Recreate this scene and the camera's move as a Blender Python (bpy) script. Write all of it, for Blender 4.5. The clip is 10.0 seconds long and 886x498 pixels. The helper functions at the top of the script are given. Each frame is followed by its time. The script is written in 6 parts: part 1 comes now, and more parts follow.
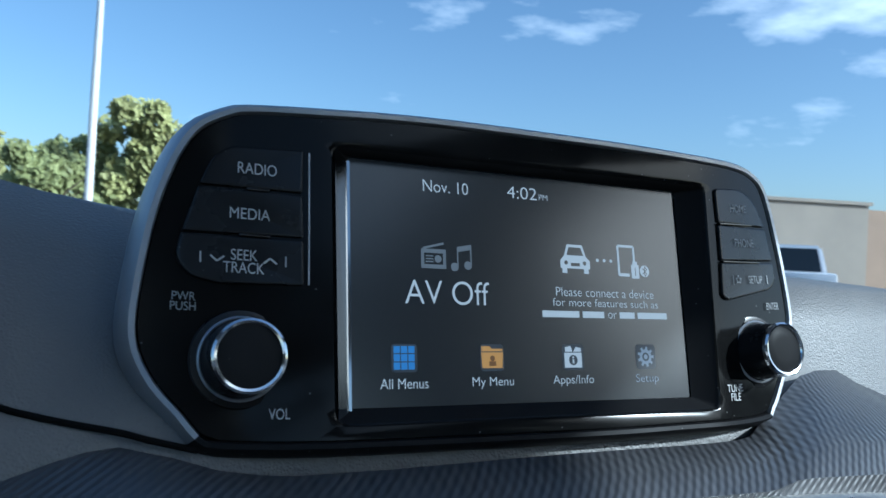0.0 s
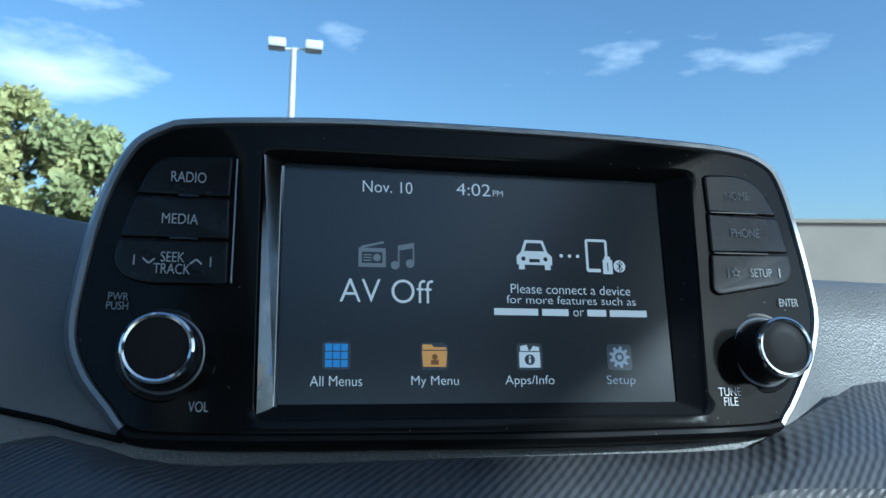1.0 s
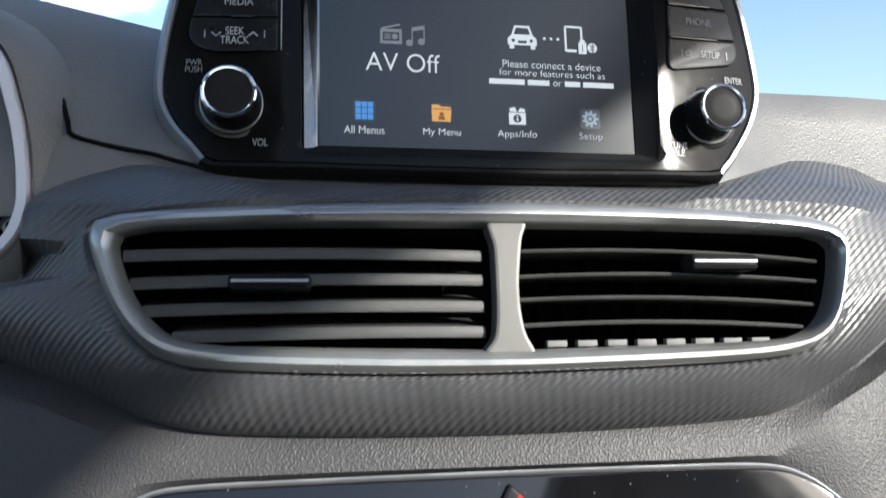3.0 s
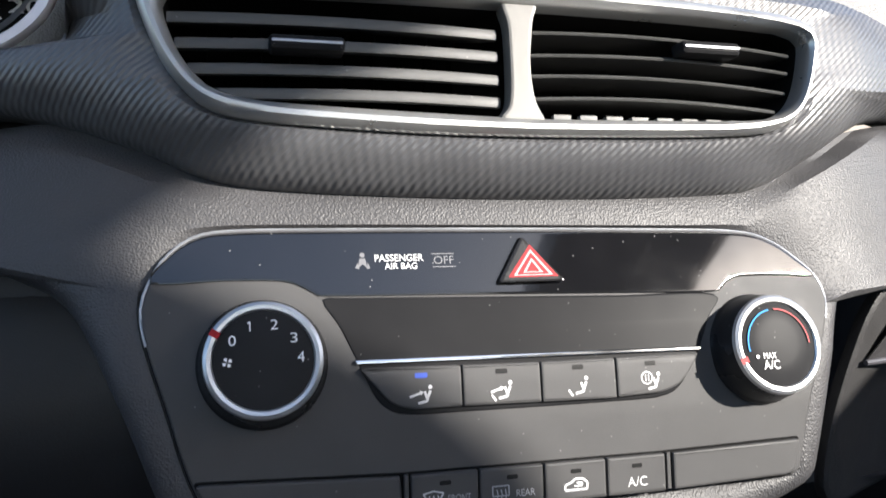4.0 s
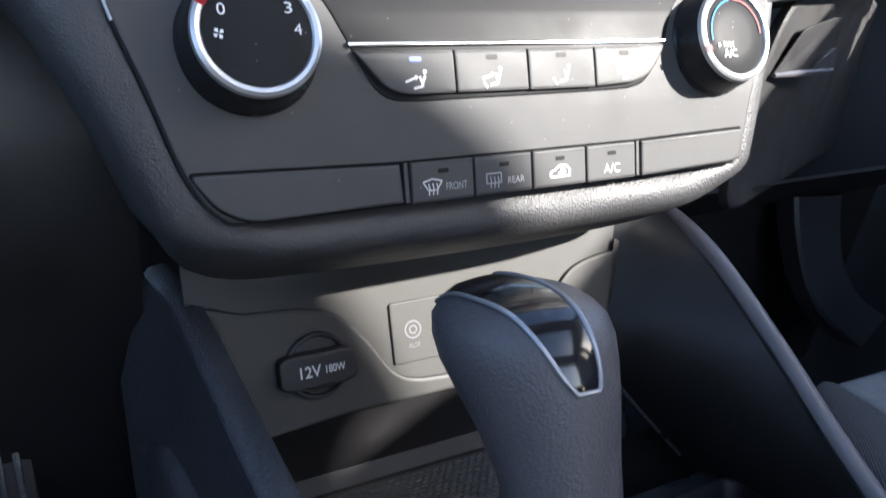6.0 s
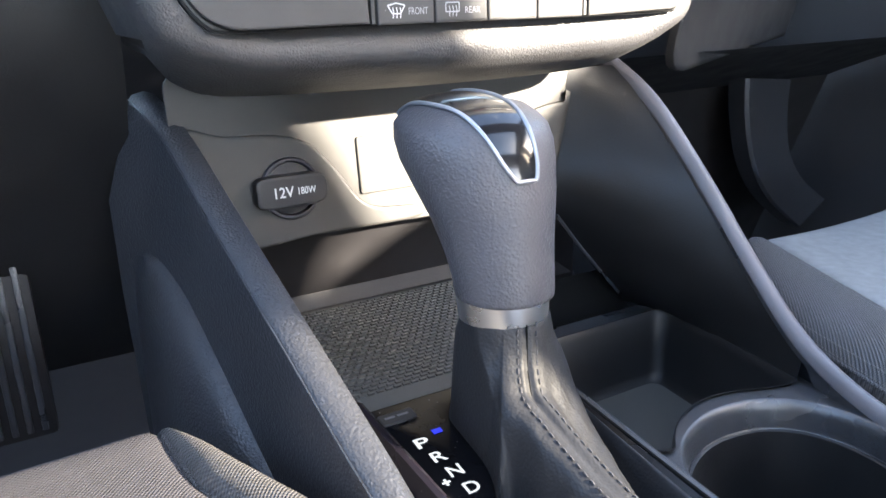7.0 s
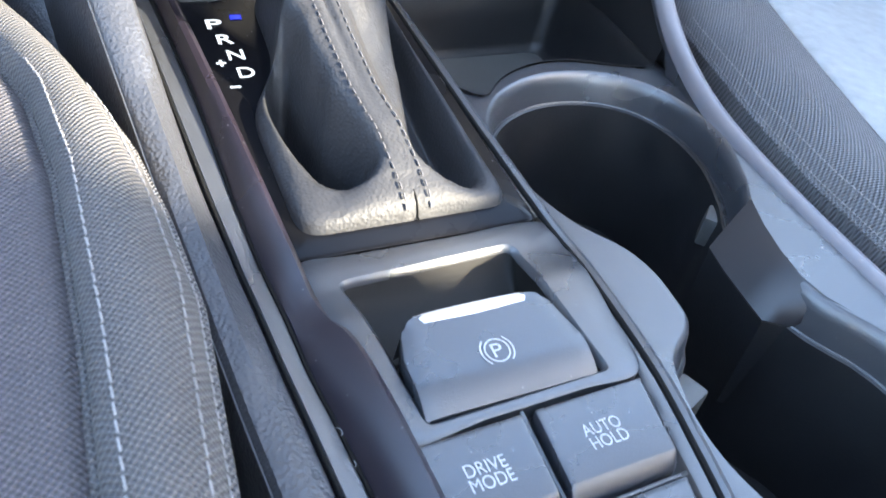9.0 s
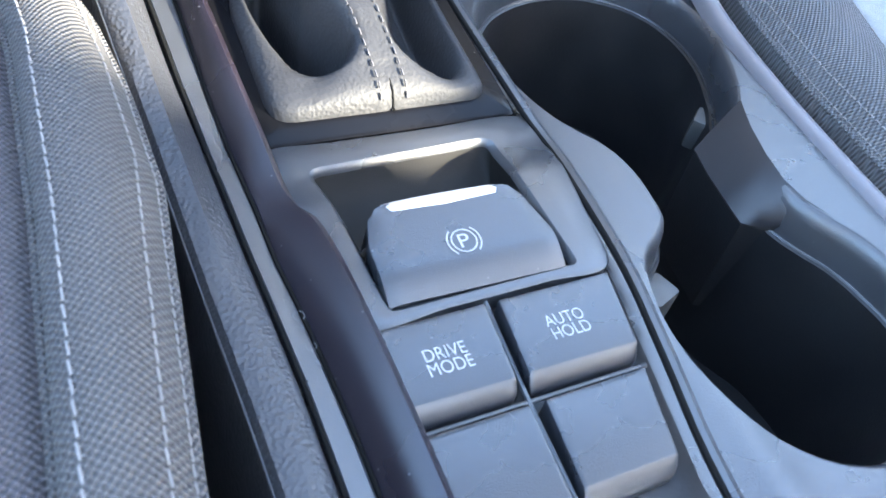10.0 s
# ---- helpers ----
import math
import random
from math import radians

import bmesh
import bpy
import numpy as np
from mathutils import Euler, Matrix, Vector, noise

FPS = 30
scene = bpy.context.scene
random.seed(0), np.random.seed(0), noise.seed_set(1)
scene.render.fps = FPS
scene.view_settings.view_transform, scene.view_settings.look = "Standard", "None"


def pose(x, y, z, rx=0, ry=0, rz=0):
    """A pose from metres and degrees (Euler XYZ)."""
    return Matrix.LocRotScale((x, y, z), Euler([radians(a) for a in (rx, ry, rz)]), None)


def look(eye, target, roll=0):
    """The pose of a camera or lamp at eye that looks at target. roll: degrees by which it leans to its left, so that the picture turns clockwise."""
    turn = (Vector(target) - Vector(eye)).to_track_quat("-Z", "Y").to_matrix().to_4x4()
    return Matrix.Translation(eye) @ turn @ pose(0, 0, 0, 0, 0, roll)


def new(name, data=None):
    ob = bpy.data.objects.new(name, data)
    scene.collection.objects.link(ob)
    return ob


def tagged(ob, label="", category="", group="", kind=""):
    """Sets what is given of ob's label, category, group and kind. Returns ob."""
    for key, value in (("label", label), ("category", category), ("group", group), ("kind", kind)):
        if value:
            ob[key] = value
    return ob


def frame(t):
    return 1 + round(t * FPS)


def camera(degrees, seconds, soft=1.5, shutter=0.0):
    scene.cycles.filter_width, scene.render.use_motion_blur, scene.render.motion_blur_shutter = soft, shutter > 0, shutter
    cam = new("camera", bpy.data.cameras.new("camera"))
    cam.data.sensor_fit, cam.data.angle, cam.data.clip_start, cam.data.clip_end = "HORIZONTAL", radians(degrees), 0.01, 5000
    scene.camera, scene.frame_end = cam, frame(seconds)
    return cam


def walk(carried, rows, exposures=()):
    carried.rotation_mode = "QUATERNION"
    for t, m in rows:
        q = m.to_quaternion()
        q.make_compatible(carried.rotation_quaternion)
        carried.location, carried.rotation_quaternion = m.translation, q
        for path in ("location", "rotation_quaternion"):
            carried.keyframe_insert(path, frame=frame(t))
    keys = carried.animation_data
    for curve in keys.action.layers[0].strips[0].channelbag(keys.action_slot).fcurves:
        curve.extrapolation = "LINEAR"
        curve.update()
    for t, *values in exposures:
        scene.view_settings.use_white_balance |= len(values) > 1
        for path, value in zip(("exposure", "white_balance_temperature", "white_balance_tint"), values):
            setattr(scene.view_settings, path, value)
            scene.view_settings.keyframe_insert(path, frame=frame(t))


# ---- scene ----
# camera and its path
cam = camera(59.45, 10.0, shutter=0.2)
cam.data.dof.use_dof, cam.data.dof.focus_distance, cam.data.dof.aperture_fstop = True, 0.34, 36.0
PATH = [
    (0, (-0.16561, -0.26839, 1.12963), (0.25674, 0.63797, 1.14076), 3.14),
    (0.5, (-0.10771, -0.28263, 1.11546), (0.18103, 0.67276, 1.17747), 1.99),
    (1, (-0.07615, -0.29433, 1.11362), (0.12302, 0.68350, 1.17824), 1.16),
    (1.5, (-0.05587, -0.30916, 1.10824), (0.09509, 0.67792, 1.16207), 0.58),
    (2, (-0.05077, -0.32185, 1.09975), (0.07937, 0.66910, 1.13288), 0.41),
    (2.5, (-0.05737, -0.34815, 1.07965), (0.08581, 0.64154, 1.07525), 0.58),
    (3, (-0.08329, -0.37259, 1.04329), (0.09136, 0.61113, 1.00104), 0.74),
    (3.2, (-0.09554, -0.38032, 1.02849), (0.09938, 0.59849, 0.96571), 0.95),
    (4.3, (-0.13069, -0.40485, 0.97251), (0.14408, 0.53971, 0.79276), 1.98),
    (4.5, (-0.13642, -0.40513, 0.96631), (0.15791, 0.52982, 0.76821), 2.40),
    (5, (-0.15141, -0.39910, 0.95390), (0.21036, 0.50663, 0.73307), 3.05),
    (5.5, (-0.16882, -0.38252, 0.94489), (0.25425, 0.48167, 0.67251), 2.92),
    (6, (-0.18797, -0.37797, 0.92832), (0.26490, 0.43464, 0.56146), 2.63),
    (6.2, (-0.19602, -0.38456, 0.92353), (0.26538, 0.40337, 0.51576), 2.26),
    (7.3, (-0.20886, -0.43723, 0.90570), (0.26293, 0.30323, 0.42702), 5.84),
    (7.5, (-0.20557, -0.44218, 0.90571), (0.26220, 0.29632, 0.42010), 6.78),
    (8, (-0.18171, -0.46758, 0.90525), (0.27818, 0.24428, 0.37444), 10.47),
    (8.5, (-0.15074, -0.46985, 0.88693), (0.29475, 0.12808, 0.22059), 17.53),
    (9, (-0.13773, -0.47556, 0.88438), (0.27454, 0.02784, 0.12503), 21.36),
    (9.5, (-0.13169, -0.47998, 0.88231), (0.26111, -0.03916, 0.07523), 24.17),
    (10, (-0.12882, -0.48312, 0.88126), (0.25868, -0.06987, 0.05721), 25.87),
]
walk(cam, [(t, look(eye, target, roll)) for t, eye, target, roll in PATH],
     exposures=[(0.0, 0.58, 4850, -1), (0.7, 0.58, 4750, -4), (1.5, 0.64, 4750, -5), (2.2, 0.72, 4800, -3), (2.5, 0.88, 4950, 0), (3.0, 1.4, 6100, 8), (4.3, 2.05, 6250, 11), (5.5, 2.37, 6050, 11), (6.2, 3.1, 6100, 11), (7.3, 4.85, 7300, 11), (8.0, 5.1, 7500, 10), (8.5, 5.12, 7100, 9), (10.0, 5.2, 6400, 7)])

# ---- daylight ----
SUN_DIR = Vector((-0.62, 0.63, -0.455)).normalized()
sun_data = bpy.data.lights.new("sun", "SUN")
sun_data.energy, sun_data.angle, sun_data.color = 3.5, radians(0.9), (1.0, 0.93, 0.82)
sun = new("sun", sun_data)
sun.matrix_world = Matrix.Translation((2, -4, 5)) @ SUN_DIR.to_track_quat("-Z", "Y").to_matrix().to_4x4()

CLOUD_BANKS = [((0.73, 0.64, 0.23), 0.03, 0.24, 0.16), ((-0.27, 0.91, 0.31), 0.04, 0.20, 0.22), ((0.08, 0.93, 0.36), 0.02, 0.09, 0.18)]
world = bpy.data.worlds.new("sky")
scene.world = world
world.use_nodes = True
wn, wl = world.node_tree.nodes, world.node_tree.links
bg = wn["Background"]
sky = wn.new("ShaderNodeTexSky")
sky.sky_type, sky.sun_disc = "NISHITA", False
sky.sun_elevation = math.asin(-SUN_DIR.z)
sky.sun_rotation = math.atan2(-SUN_DIR.x, -SUN_DIR.y)
sky.air_density, sky.dust_density, sky.ozone_density = 1.0, 1.6, 1.3
tc = wn.new("ShaderNodeTexCoord")
mp = wn.new("ShaderNodeMapping")
mp.inputs["Scale"].default_value = (1.6, 1.6, 5.0)
mp.inputs["Location"].default_value = (1.15, 0.4, 0.55)
cloud = wn.new("ShaderNodeTexNoise")
cloud.inputs["Scale"].default_value, cloud.inputs["Detail"].default_value = 2.6, 7.0
cloud.inputs["Roughness"].default_value = 0.55
ramp = wn.new("ShaderNodeMapRange")
ramp.inputs["From Min"].default_value, ramp.inputs["From Max"].default_value = 0.62, 0.86
mix = wn.new("ShaderNodeMix")
mix.data_type = "RGBA"
mix.inputs["B"].default_value = (8.0, 8.2, 8.6, 1)
wl.new(tc.outputs["Generated"], mp.inputs["Vector"])
wl.new(mp.outputs["Vector"], cloud.inputs["Vector"])
dense = cloud.outputs["Fac"]
for heading, narrow, wide, more in CLOUD_BANKS:
    near = wn.new("ShaderNodeVectorMath")
    near.operation = "DISTANCE"
    near.inputs[1].default_value = Vector(heading).normalized()
    wl.new(tc.outputs["Generated"], near.inputs[0])
    bank = wn.new("ShaderNodeMapRange")
    bank.interpolation_type = "SMOOTHSTEP"
    bank.inputs["From Min"].default_value, bank.inputs["From Max"].default_value = wide, narrow
    bank.inputs["To Max"].default_value = more
    wl.new(near.outputs["Value"], bank.inputs["Value"])
    total = wn.new("ShaderNodeMath")
    wl.new(dense, total.inputs[0])
    wl.new(bank.outputs["Result"], total.inputs[1])
    dense = total.outputs[0]
wl.new(dense, ramp.inputs["Value"])
wl.new(ramp.outputs["Result"], mix.inputs["Factor"])
wl.new(sky.outputs["Color"], mix.inputs["A"])
wl.new(mix.outputs["Result"], bg.inputs["Color"])
bg.inputs["Strength"].default_value = 0.10

# ---- materials ----


def material(name, color, rough=0.5, metal=0.0, vary=0.12, vary_scale=40.0, bump="", bump_scale=900.0, bump_size=0.0004,
             coat=0.0, emit=0.0, spec=0.5, rough_vary=0.08, dust=0.0, glow=False):
    m = bpy.data.materials.new(name)
    m.use_nodes = True
    n, l = m.node_tree.nodes, m.node_tree.links
    b = n["Principled BSDF"]
    b.inputs["Roughness"].default_value, b.inputs["Metallic"].default_value = rough, metal
    b.inputs["Specular IOR Level"].default_value = spec
    b.inputs["Coat Weight"].default_value = coat
    b.inputs["Coat Roughness"].default_value = 0.04
    co = n.new("ShaderNodeTexCoord")
    col = (*color, 1)
    b.inputs["Base Color"].default_value = (0.015, 0.015, 0.017, 1) if glow else col
    if vary:
        wide = n.new("ShaderNodeTexNoise")
        wide.inputs["Scale"].default_value, wide.inputs["Detail"].default_value = vary_scale, 6.0
        l.new(co.outputs["Object"], wide.inputs["Vector"])
        mr = n.new("ShaderNodeMapRange")
        mr.inputs["From Min"].default_value, mr.inputs["From Max"].default_value = 0.25, 0.75
        mr.inputs["To Min"].default_value, mr.inputs["To Max"].default_value = 1 - vary, 1 + vary
        l.new(wide.outputs["Fac"], mr.inputs["Value"])
        mul = n.new("ShaderNodeVectorMath")
        mul.operation = "SCALE"
        mul.inputs[0].default_value = color
        l.new(mr.outputs["Result"], mul.inputs["Scale"])
        last = mul.outputs["Vector"]
        if dust:
            fine = n.new("ShaderNodeTexVoronoi")
            fine.inputs["Scale"].default_value = 170.0
            l.new(co.outputs["Object"], fine.inputs["Vector"])
            dr = n.new("ShaderNodeMapRange")
            dr.inputs["From Min"].default_value, dr.inputs["From Max"].default_value = 0.07, 0.03
            dr.inputs["To Max"].default_value = dust
            l.new(fine.outputs["Distance"], dr.inputs["Value"])
            dm = n.new("ShaderNodeMix")
            dm.data_type = "RGBA"
            dm.inputs["B"].default_value = (0.5, 0.5, 0.48, 1)
            l.new(dr.outputs["Result"], dm.inputs["Factor"])
            l.new(last, dm.inputs["A"])
            last = dm.outputs["Result"]
        l.new(last, b.inputs["Base Color"])
        rr = n.new("ShaderNodeMapRange")
        rr.inputs["From Min"].default_value, rr.inputs["From Max"].default_value = 0.3, 0.7
        rr.inputs["To Min"].default_value, rr.inputs["To Max"].default_value = max(0.02, rough - rough_vary), min(1, rough + rough_vary)
        l.new(wide.outputs["Fac"], rr.inputs["Value"])
        l.new(rr.outputs["Result"], b.inputs["Roughness"])
    height = None
    if bump == "grain":
        v = n.new("ShaderNodeTexVoronoi")
        v.feature = "SMOOTH_F1"
        v.inputs["Scale"].default_value = bump_scale
        nz = n.new("ShaderNodeTexNoise")
        nz.inputs["Scale"].default_value, nz.inputs["Detail"].default_value = bump_scale * 0.6, 3.0
        l.new(co.outputs["Object"], v.inputs["Vector"])
        l.new(co.outputs["Object"], nz.inputs["Vector"])
        add = n.new("ShaderNodeMath")
        add.operation = "MULTIPLY_ADD"
        add.inputs[1].default_value = 0.7
        l.new(nz.outputs["Fac"], add.inputs[0])
        l.new(v.outputs["Distance"], add.inputs[2])
        height = add.outputs[0]
    elif bump == "noise":
        nz = n.new("ShaderNodeTexNoise")
        nz.inputs["Scale"].default_value, nz.inputs["Detail"].default_value = bump_scale, 4.0
        l.new(co.outputs["Object"], nz.inputs["Vector"])
        height = nz.outputs["Fac"]
    elif bump in ("twill", "weave"):
        # two crossed sine bands: diagonal ribs broken into short dashes
        dirs = ((0.64, -0.35, -0.68), (0.97, -0.20, 0.10)) if bump == "twill" else ((1.0, 0.06, 0.0), (-0.06, 1.0, 0.0))
        waves = []
        for d, pitch in zip(dirs, (bump_scale, bump_scale * (0.53 if bump == "twill" else 1.0))):
            dot = n.new("ShaderNodeVectorMath")
            dot.operation = "DOT_PRODUCT"
            dot.inputs[1].default_value = [c * 2 * math.pi * pitch for c in d]
            l.new(co.outputs["Object"], dot.inputs[0])
            s = n.new("ShaderNodeMath")
            s.operation = "SINE"
            l.new(dot.outputs["Value"], s.inputs[0])
            waves.append(s)
        m1 = n.new("ShaderNodeMath")
        m1.operation = "MULTIPLY_ADD" if bump == "twill" else "MULTIPLY"
        l.new(waves[1].outputs[0], m1.inputs[0])
        if bump == "twill":
            m1.inputs[1].default_value = 0.5
            l.new(waves[0].outputs[0], m1.inputs[2])
        else:
            l.new(waves[0].outputs[0], m1.inputs[1])
        height = m1.outputs[0]
    if bump == "weave" and vary:
        th = n.new("ShaderNodeMapRange")
        th.inputs["From Min"].default_value, th.inputs["From Max"].default_value = -1.0, 1.0
        th.inputs["To Min"].default_value, th.inputs["To Max"].default_value = 0.48, 1.42
        l.new(height, th.inputs["Value"])
        tint = n.new("ShaderNodeVectorMath")
        tint.operation = "SCALE"
        l.new(last, tint.inputs[0])
        l.new(th.outputs["Result"], tint.inputs["Scale"])
        l.new(tint.outputs["Vector"], b.inputs["Base Color"])
    if height is not None:
        bp = n.new("ShaderNodeBump")
        bp.inputs["Strength"].default_value, bp.inputs["Distance"].default_value = 1.0, bump_size
        l.new(height, bp.inputs["Height"])
        l.new(bp.outputs["Normal"], b.inputs["Normal"])
    if emit:
        b.inputs["Emission Color"].default_value = col
        b.inputs["Emission Strength"].default_value = emit
    return m


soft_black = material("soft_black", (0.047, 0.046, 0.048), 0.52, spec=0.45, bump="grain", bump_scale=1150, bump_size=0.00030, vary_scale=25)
# soft_black toned down: the glove box's shade is in its colour
glove_shade = material("glove_shade", (0.032, 0.031, 0.031), 0.52, spec=0.45, bump="grain", bump_scale=1150, bump_size=0.00025, vary_scale=25)
# same grained dash black, raised in tone to stand for light from above
pad_lit = material("pad_lit", (0.155, 0.152, 0.148), 0.5, spec=0.7, bump="grain", bump_scale=1000, bump_size=0.00034, vary_scale=25)
# console plastic made paler, for the highlight on the right rail
rail_sheen = material("rail_sheen", (0.11, 0.105, 0.115), 0.36, bump="noise", bump_scale=2500, bump_size=0.0001, vary_scale=16, dust=0.15)
twill = material("twill", (0.074, 0.074, 0.078), 0.40, spec=0.85, bump="twill", bump_scale=405, bump_size=0.00013, vary_scale=30)
matte_black = material("matte_black", (0.053, 0.052, 0.052), 0.55, spec=0.3, bump="noise", bump_scale=2500, bump_size=0.0001, dust=0.25)
side_plastic = material("side_plastic", (0.058, 0.056, 0.063), 0.42, spec=0.45, bump="grain", bump_scale=1500, bump_size=0.00022, vary_scale=12)
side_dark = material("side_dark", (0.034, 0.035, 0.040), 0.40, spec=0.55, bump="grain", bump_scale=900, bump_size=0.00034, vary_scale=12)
band_plastic = material("band_plastic", (0.014, 0.011, 0.016), 0.30, spec=0.6, bump="noise", bump_scale=3000, bump_size=0.00006, vary_scale=14, dust=0.2)
dark_plastic = material("dark_plastic", (0.013, 0.012, 0.013), 0.55, bump="noise", bump_scale=900, bump_size=0.0001)
console_plastic = material("console_plastic", (0.029, 0.031, 0.036), 0.30, spec=1.0, bump="noise", bump_scale=2600, bump_size=0.00012, vary_scale=18, dust=0.12)
button_satin = material("button_satin", (0.018, 0.019, 0.023), 0.30, spec=0.85, bump="noise", bump_scale=2600, bump_size=0.00010, vary_scale=18, dust=0.15)
# darker than the buttons, so the hollow's shade is in the colour
scoop_shade = material("scoop_shade", (0.011, 0.010, 0.009), 0.52, spec=0.12, bump="noise", bump_scale=2600, bump_size=0.00010, vary_scale=18)
# console satin darkened to stand for the shade on the cup bridge
bridge_shade = material("bridge_shade", (0.014, 0.014, 0.017), 0.42, spec=0.55, bump="noise", bump_scale=2600, bump_size=0.00010, vary_scale=18)
button_print = material("button_print", (0.32, 0.32, 0.33), 0.5, vary=0)
inlay_gloss = material("inlay_gloss", (0.008, 0.008, 0.010), 0.15, coat=0.3, vary=0.1, rough_vary=0.03)
vent_silver = material("vent_silver", (0.46, 0.46, 0.45), 0.34, metal=0.75, bump="noise", bump_scale=4000, bump_size=0.00004)
divider_satin = material("divider_satin", (0.13, 0.126, 0.118), 0.45, metal=0.2, bump="noise", bump_scale=4000, bump_size=0.00004)
plate_black = material("plate_black", (0.005, 0.005, 0.006), 0.22, spec=0.10, vary=0.1, dust=0.3)
bin_black = material("bin_black", (0.044, 0.042, 0.039), 0.55, spec=0.35, bump="noise", bump_scale=2000, bump_size=0.0001)
piano = material("piano", (0.006, 0.006, 0.007), 0.07, coat=0.6, vary=0.1, rough_vary=0.03, dust=0.35)
bezel_black = material("bezel_black", (0.008, 0.008, 0.008), 0.13, spec=0.14, vary=0.1, rough_vary=0.05, dust=0.35)
dial_gloss = material("dial_gloss", (0.024, 0.024, 0.025), 0.38, spec=0.03, rough_vary=0.03, vary=0.1, dust=0.3)
piano_rough = material("piano_rough", (0.015, 0.015, 0.016), 0.36, spec=0.04, rough_vary=0.04, vary=0.1, dust=0.25)
button_black = material("button_black", (0.014, 0.014, 0.015), 0.26, spec=0.3, dust=0.2)
satin_silver = material("satin_silver", (0.56, 0.56, 0.56), 0.34, metal=0.85, bump="noise", bump_scale=4000, bump_size=0.00004)
rim_silver = material("rim_silver", (0.38, 0.39, 0.415), 0.47, metal=0.75, bump="noise", bump_scale=4000, bump_size=0.00004)
rim_bright = material("rim_bright", (0.62, 0.62, 0.64), 0.28, metal=0.95, vary=0.05)
dark_chrome = material("dark_chrome", (0.42, 0.43, 0.44), 0.10, metal=1.0, vary=0.05, rough_vary=0.03)
chrome = material("chrome", (0.78, 0.78, 0.79), 0.12, metal=1.0, vary=0.05, rough_vary=0.05)
leather = material("leather", (0.088, 0.083, 0.090), 0.40, bump="grain", bump_scale=950, bump_size=0.00030, vary_scale=30)
boot_leather = material("boot_leather", (0.022, 0.022, 0.024), 0.54, spec=0.32, bump="grain", bump_scale=820, bump_size=0.00017, vary_scale=22)
cluster_pale = material("cluster_pale", (0.84, 0.79, 0.80), 0.36, metal=0.3, vary=0.06)
thread_dark = material("thread_dark", (0.055, 0.052, 0.055), 0.7)
thread = material("thread", (0.22, 0.21, 0.205), 0.7)
fabric = material("fabric", (0.15, 0.14, 0.14), 0.85, bump="weave", bump_scale=900, bump_size=0.0004, vary_scale=20)
fabric_light = material("fabric_light", (0.245, 0.255, 0.26), 0.9, vary=0.16, bump="noise", bump_scale=1100, bump_size=0.0004, vary_scale=130)
bolster_cloth = material("bolster_cloth", (0.095, 0.089, 0.087), 0.85, bump="weave", bump_scale=540, bump_size=0.0006, vary_scale=20)
bolster_grey = material("bolster_grey", (0.13, 0.13, 0.135), 0.85, bump="weave", bump_scale=540, bump_size=0.0006, vary_scale=20)
panel_cloth = material("panel_cloth", (0.068, 0.063, 0.070), 0.85, bump="weave", bump_scale=540, bump_size=0.0006, vary_scale=20)
rubber_mat = material("rubber_mat", (0.075, 0.074, 0.070), 0.6, bump="noise", bump_scale=1500, bump_size=0.0001)
# far darker than the deck: holds the shade of wells and hidden walls
shaded_black = material("shaded_black", (0.009, 0.009, 0.010), 0.45, spec=0.45, bump="noise", bump_scale=900, bump_size=0.0001)
vane_pale = material("vane_pale", (0.17, 0.17, 0.165), 0.6)
# near-black for joints, and for the shade inside ducts and drops
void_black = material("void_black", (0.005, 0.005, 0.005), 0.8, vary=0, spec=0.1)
slat_black = material("slat_black", (0.048, 0.048, 0.047), 0.45, bump="noise", bump_scale=2500, bump_size=0.0001, dust=0.3)
white_print = material("white_print", (0.56, 0.56, 0.56), 0.5, vary=0)
dial_print = material("dial_print", (0.82, 0.82, 0.82), 0.5, vary=0)
dim_print = material("dim_print", (0.30, 0.31, 0.32), 0.5, vary=0)
faint_print = material("faint_print", (0.12, 0.12, 0.13), 0.5, vary=0)
lit_white = material("lit_white", (0.80, 0.90, 1.0), 0.5, vary=0, emit=0.06, glow=True)
red_paint = material("red_paint", (0.30, 0.008, 0.012), 0.5, vary=0, spec=0.2)
hazard_white = material("hazard_white", (0.38, 0.37, 0.37), 0.5, vary=0, spec=0.2)
blue_print = material("blue_print", (0.05, 0.26, 0.60), 0.6, vary=0, spec=0.1)
led_off = material("led_off", (0.008, 0.008, 0.008), 0.5, vary=0, spec=0.15)
led_blue = material("led_blue", (0.05, 0.16, 1.0), 0.4, vary=0, emit=0.2, glow=True)
led_dim = material("led_dim", (0.01, 0.03, 1.0), 0.4, vary=0, emit=0.05, glow=True)
scr_dark = material("scr_dark", (0.011, 0.014, 0.019), 0.24, vary=0, emit=0.10, coat=0.0, spec=0.8)
scr_dark.node_tree.nodes["Principled BSDF"].inputs["Base Color"].default_value = (0.012, 0.016, 0.020, 1)  # fine dust on the panel
scr_text = material("scr_text", (0.80, 0.84, 0.86), 0.4, vary=0, emit=0.34, glow=True)
scr_grey = material("scr_grey", (0.17, 0.19, 0.21), 0.4, vary=0, emit=0.4, glow=True)
scr_tile = material("scr_tile", (0.035, 0.045, 0.058), 0.4, vary=0, emit=0.36, glow=True)
scr_blue = material("scr_blue", (0.08, 0.30, 0.72), 0.4, vary=0, emit=0.36, glow=True)
scr_orange = material("scr_orange", (0.85, 0.42, 0.10), 0.4, vary=0, emit=0.34, glow=True)
scr_brown = material("scr_brown", (0.25, 0.10, 0.02), 0.4, vary=0, emit=0.3, glow=True)
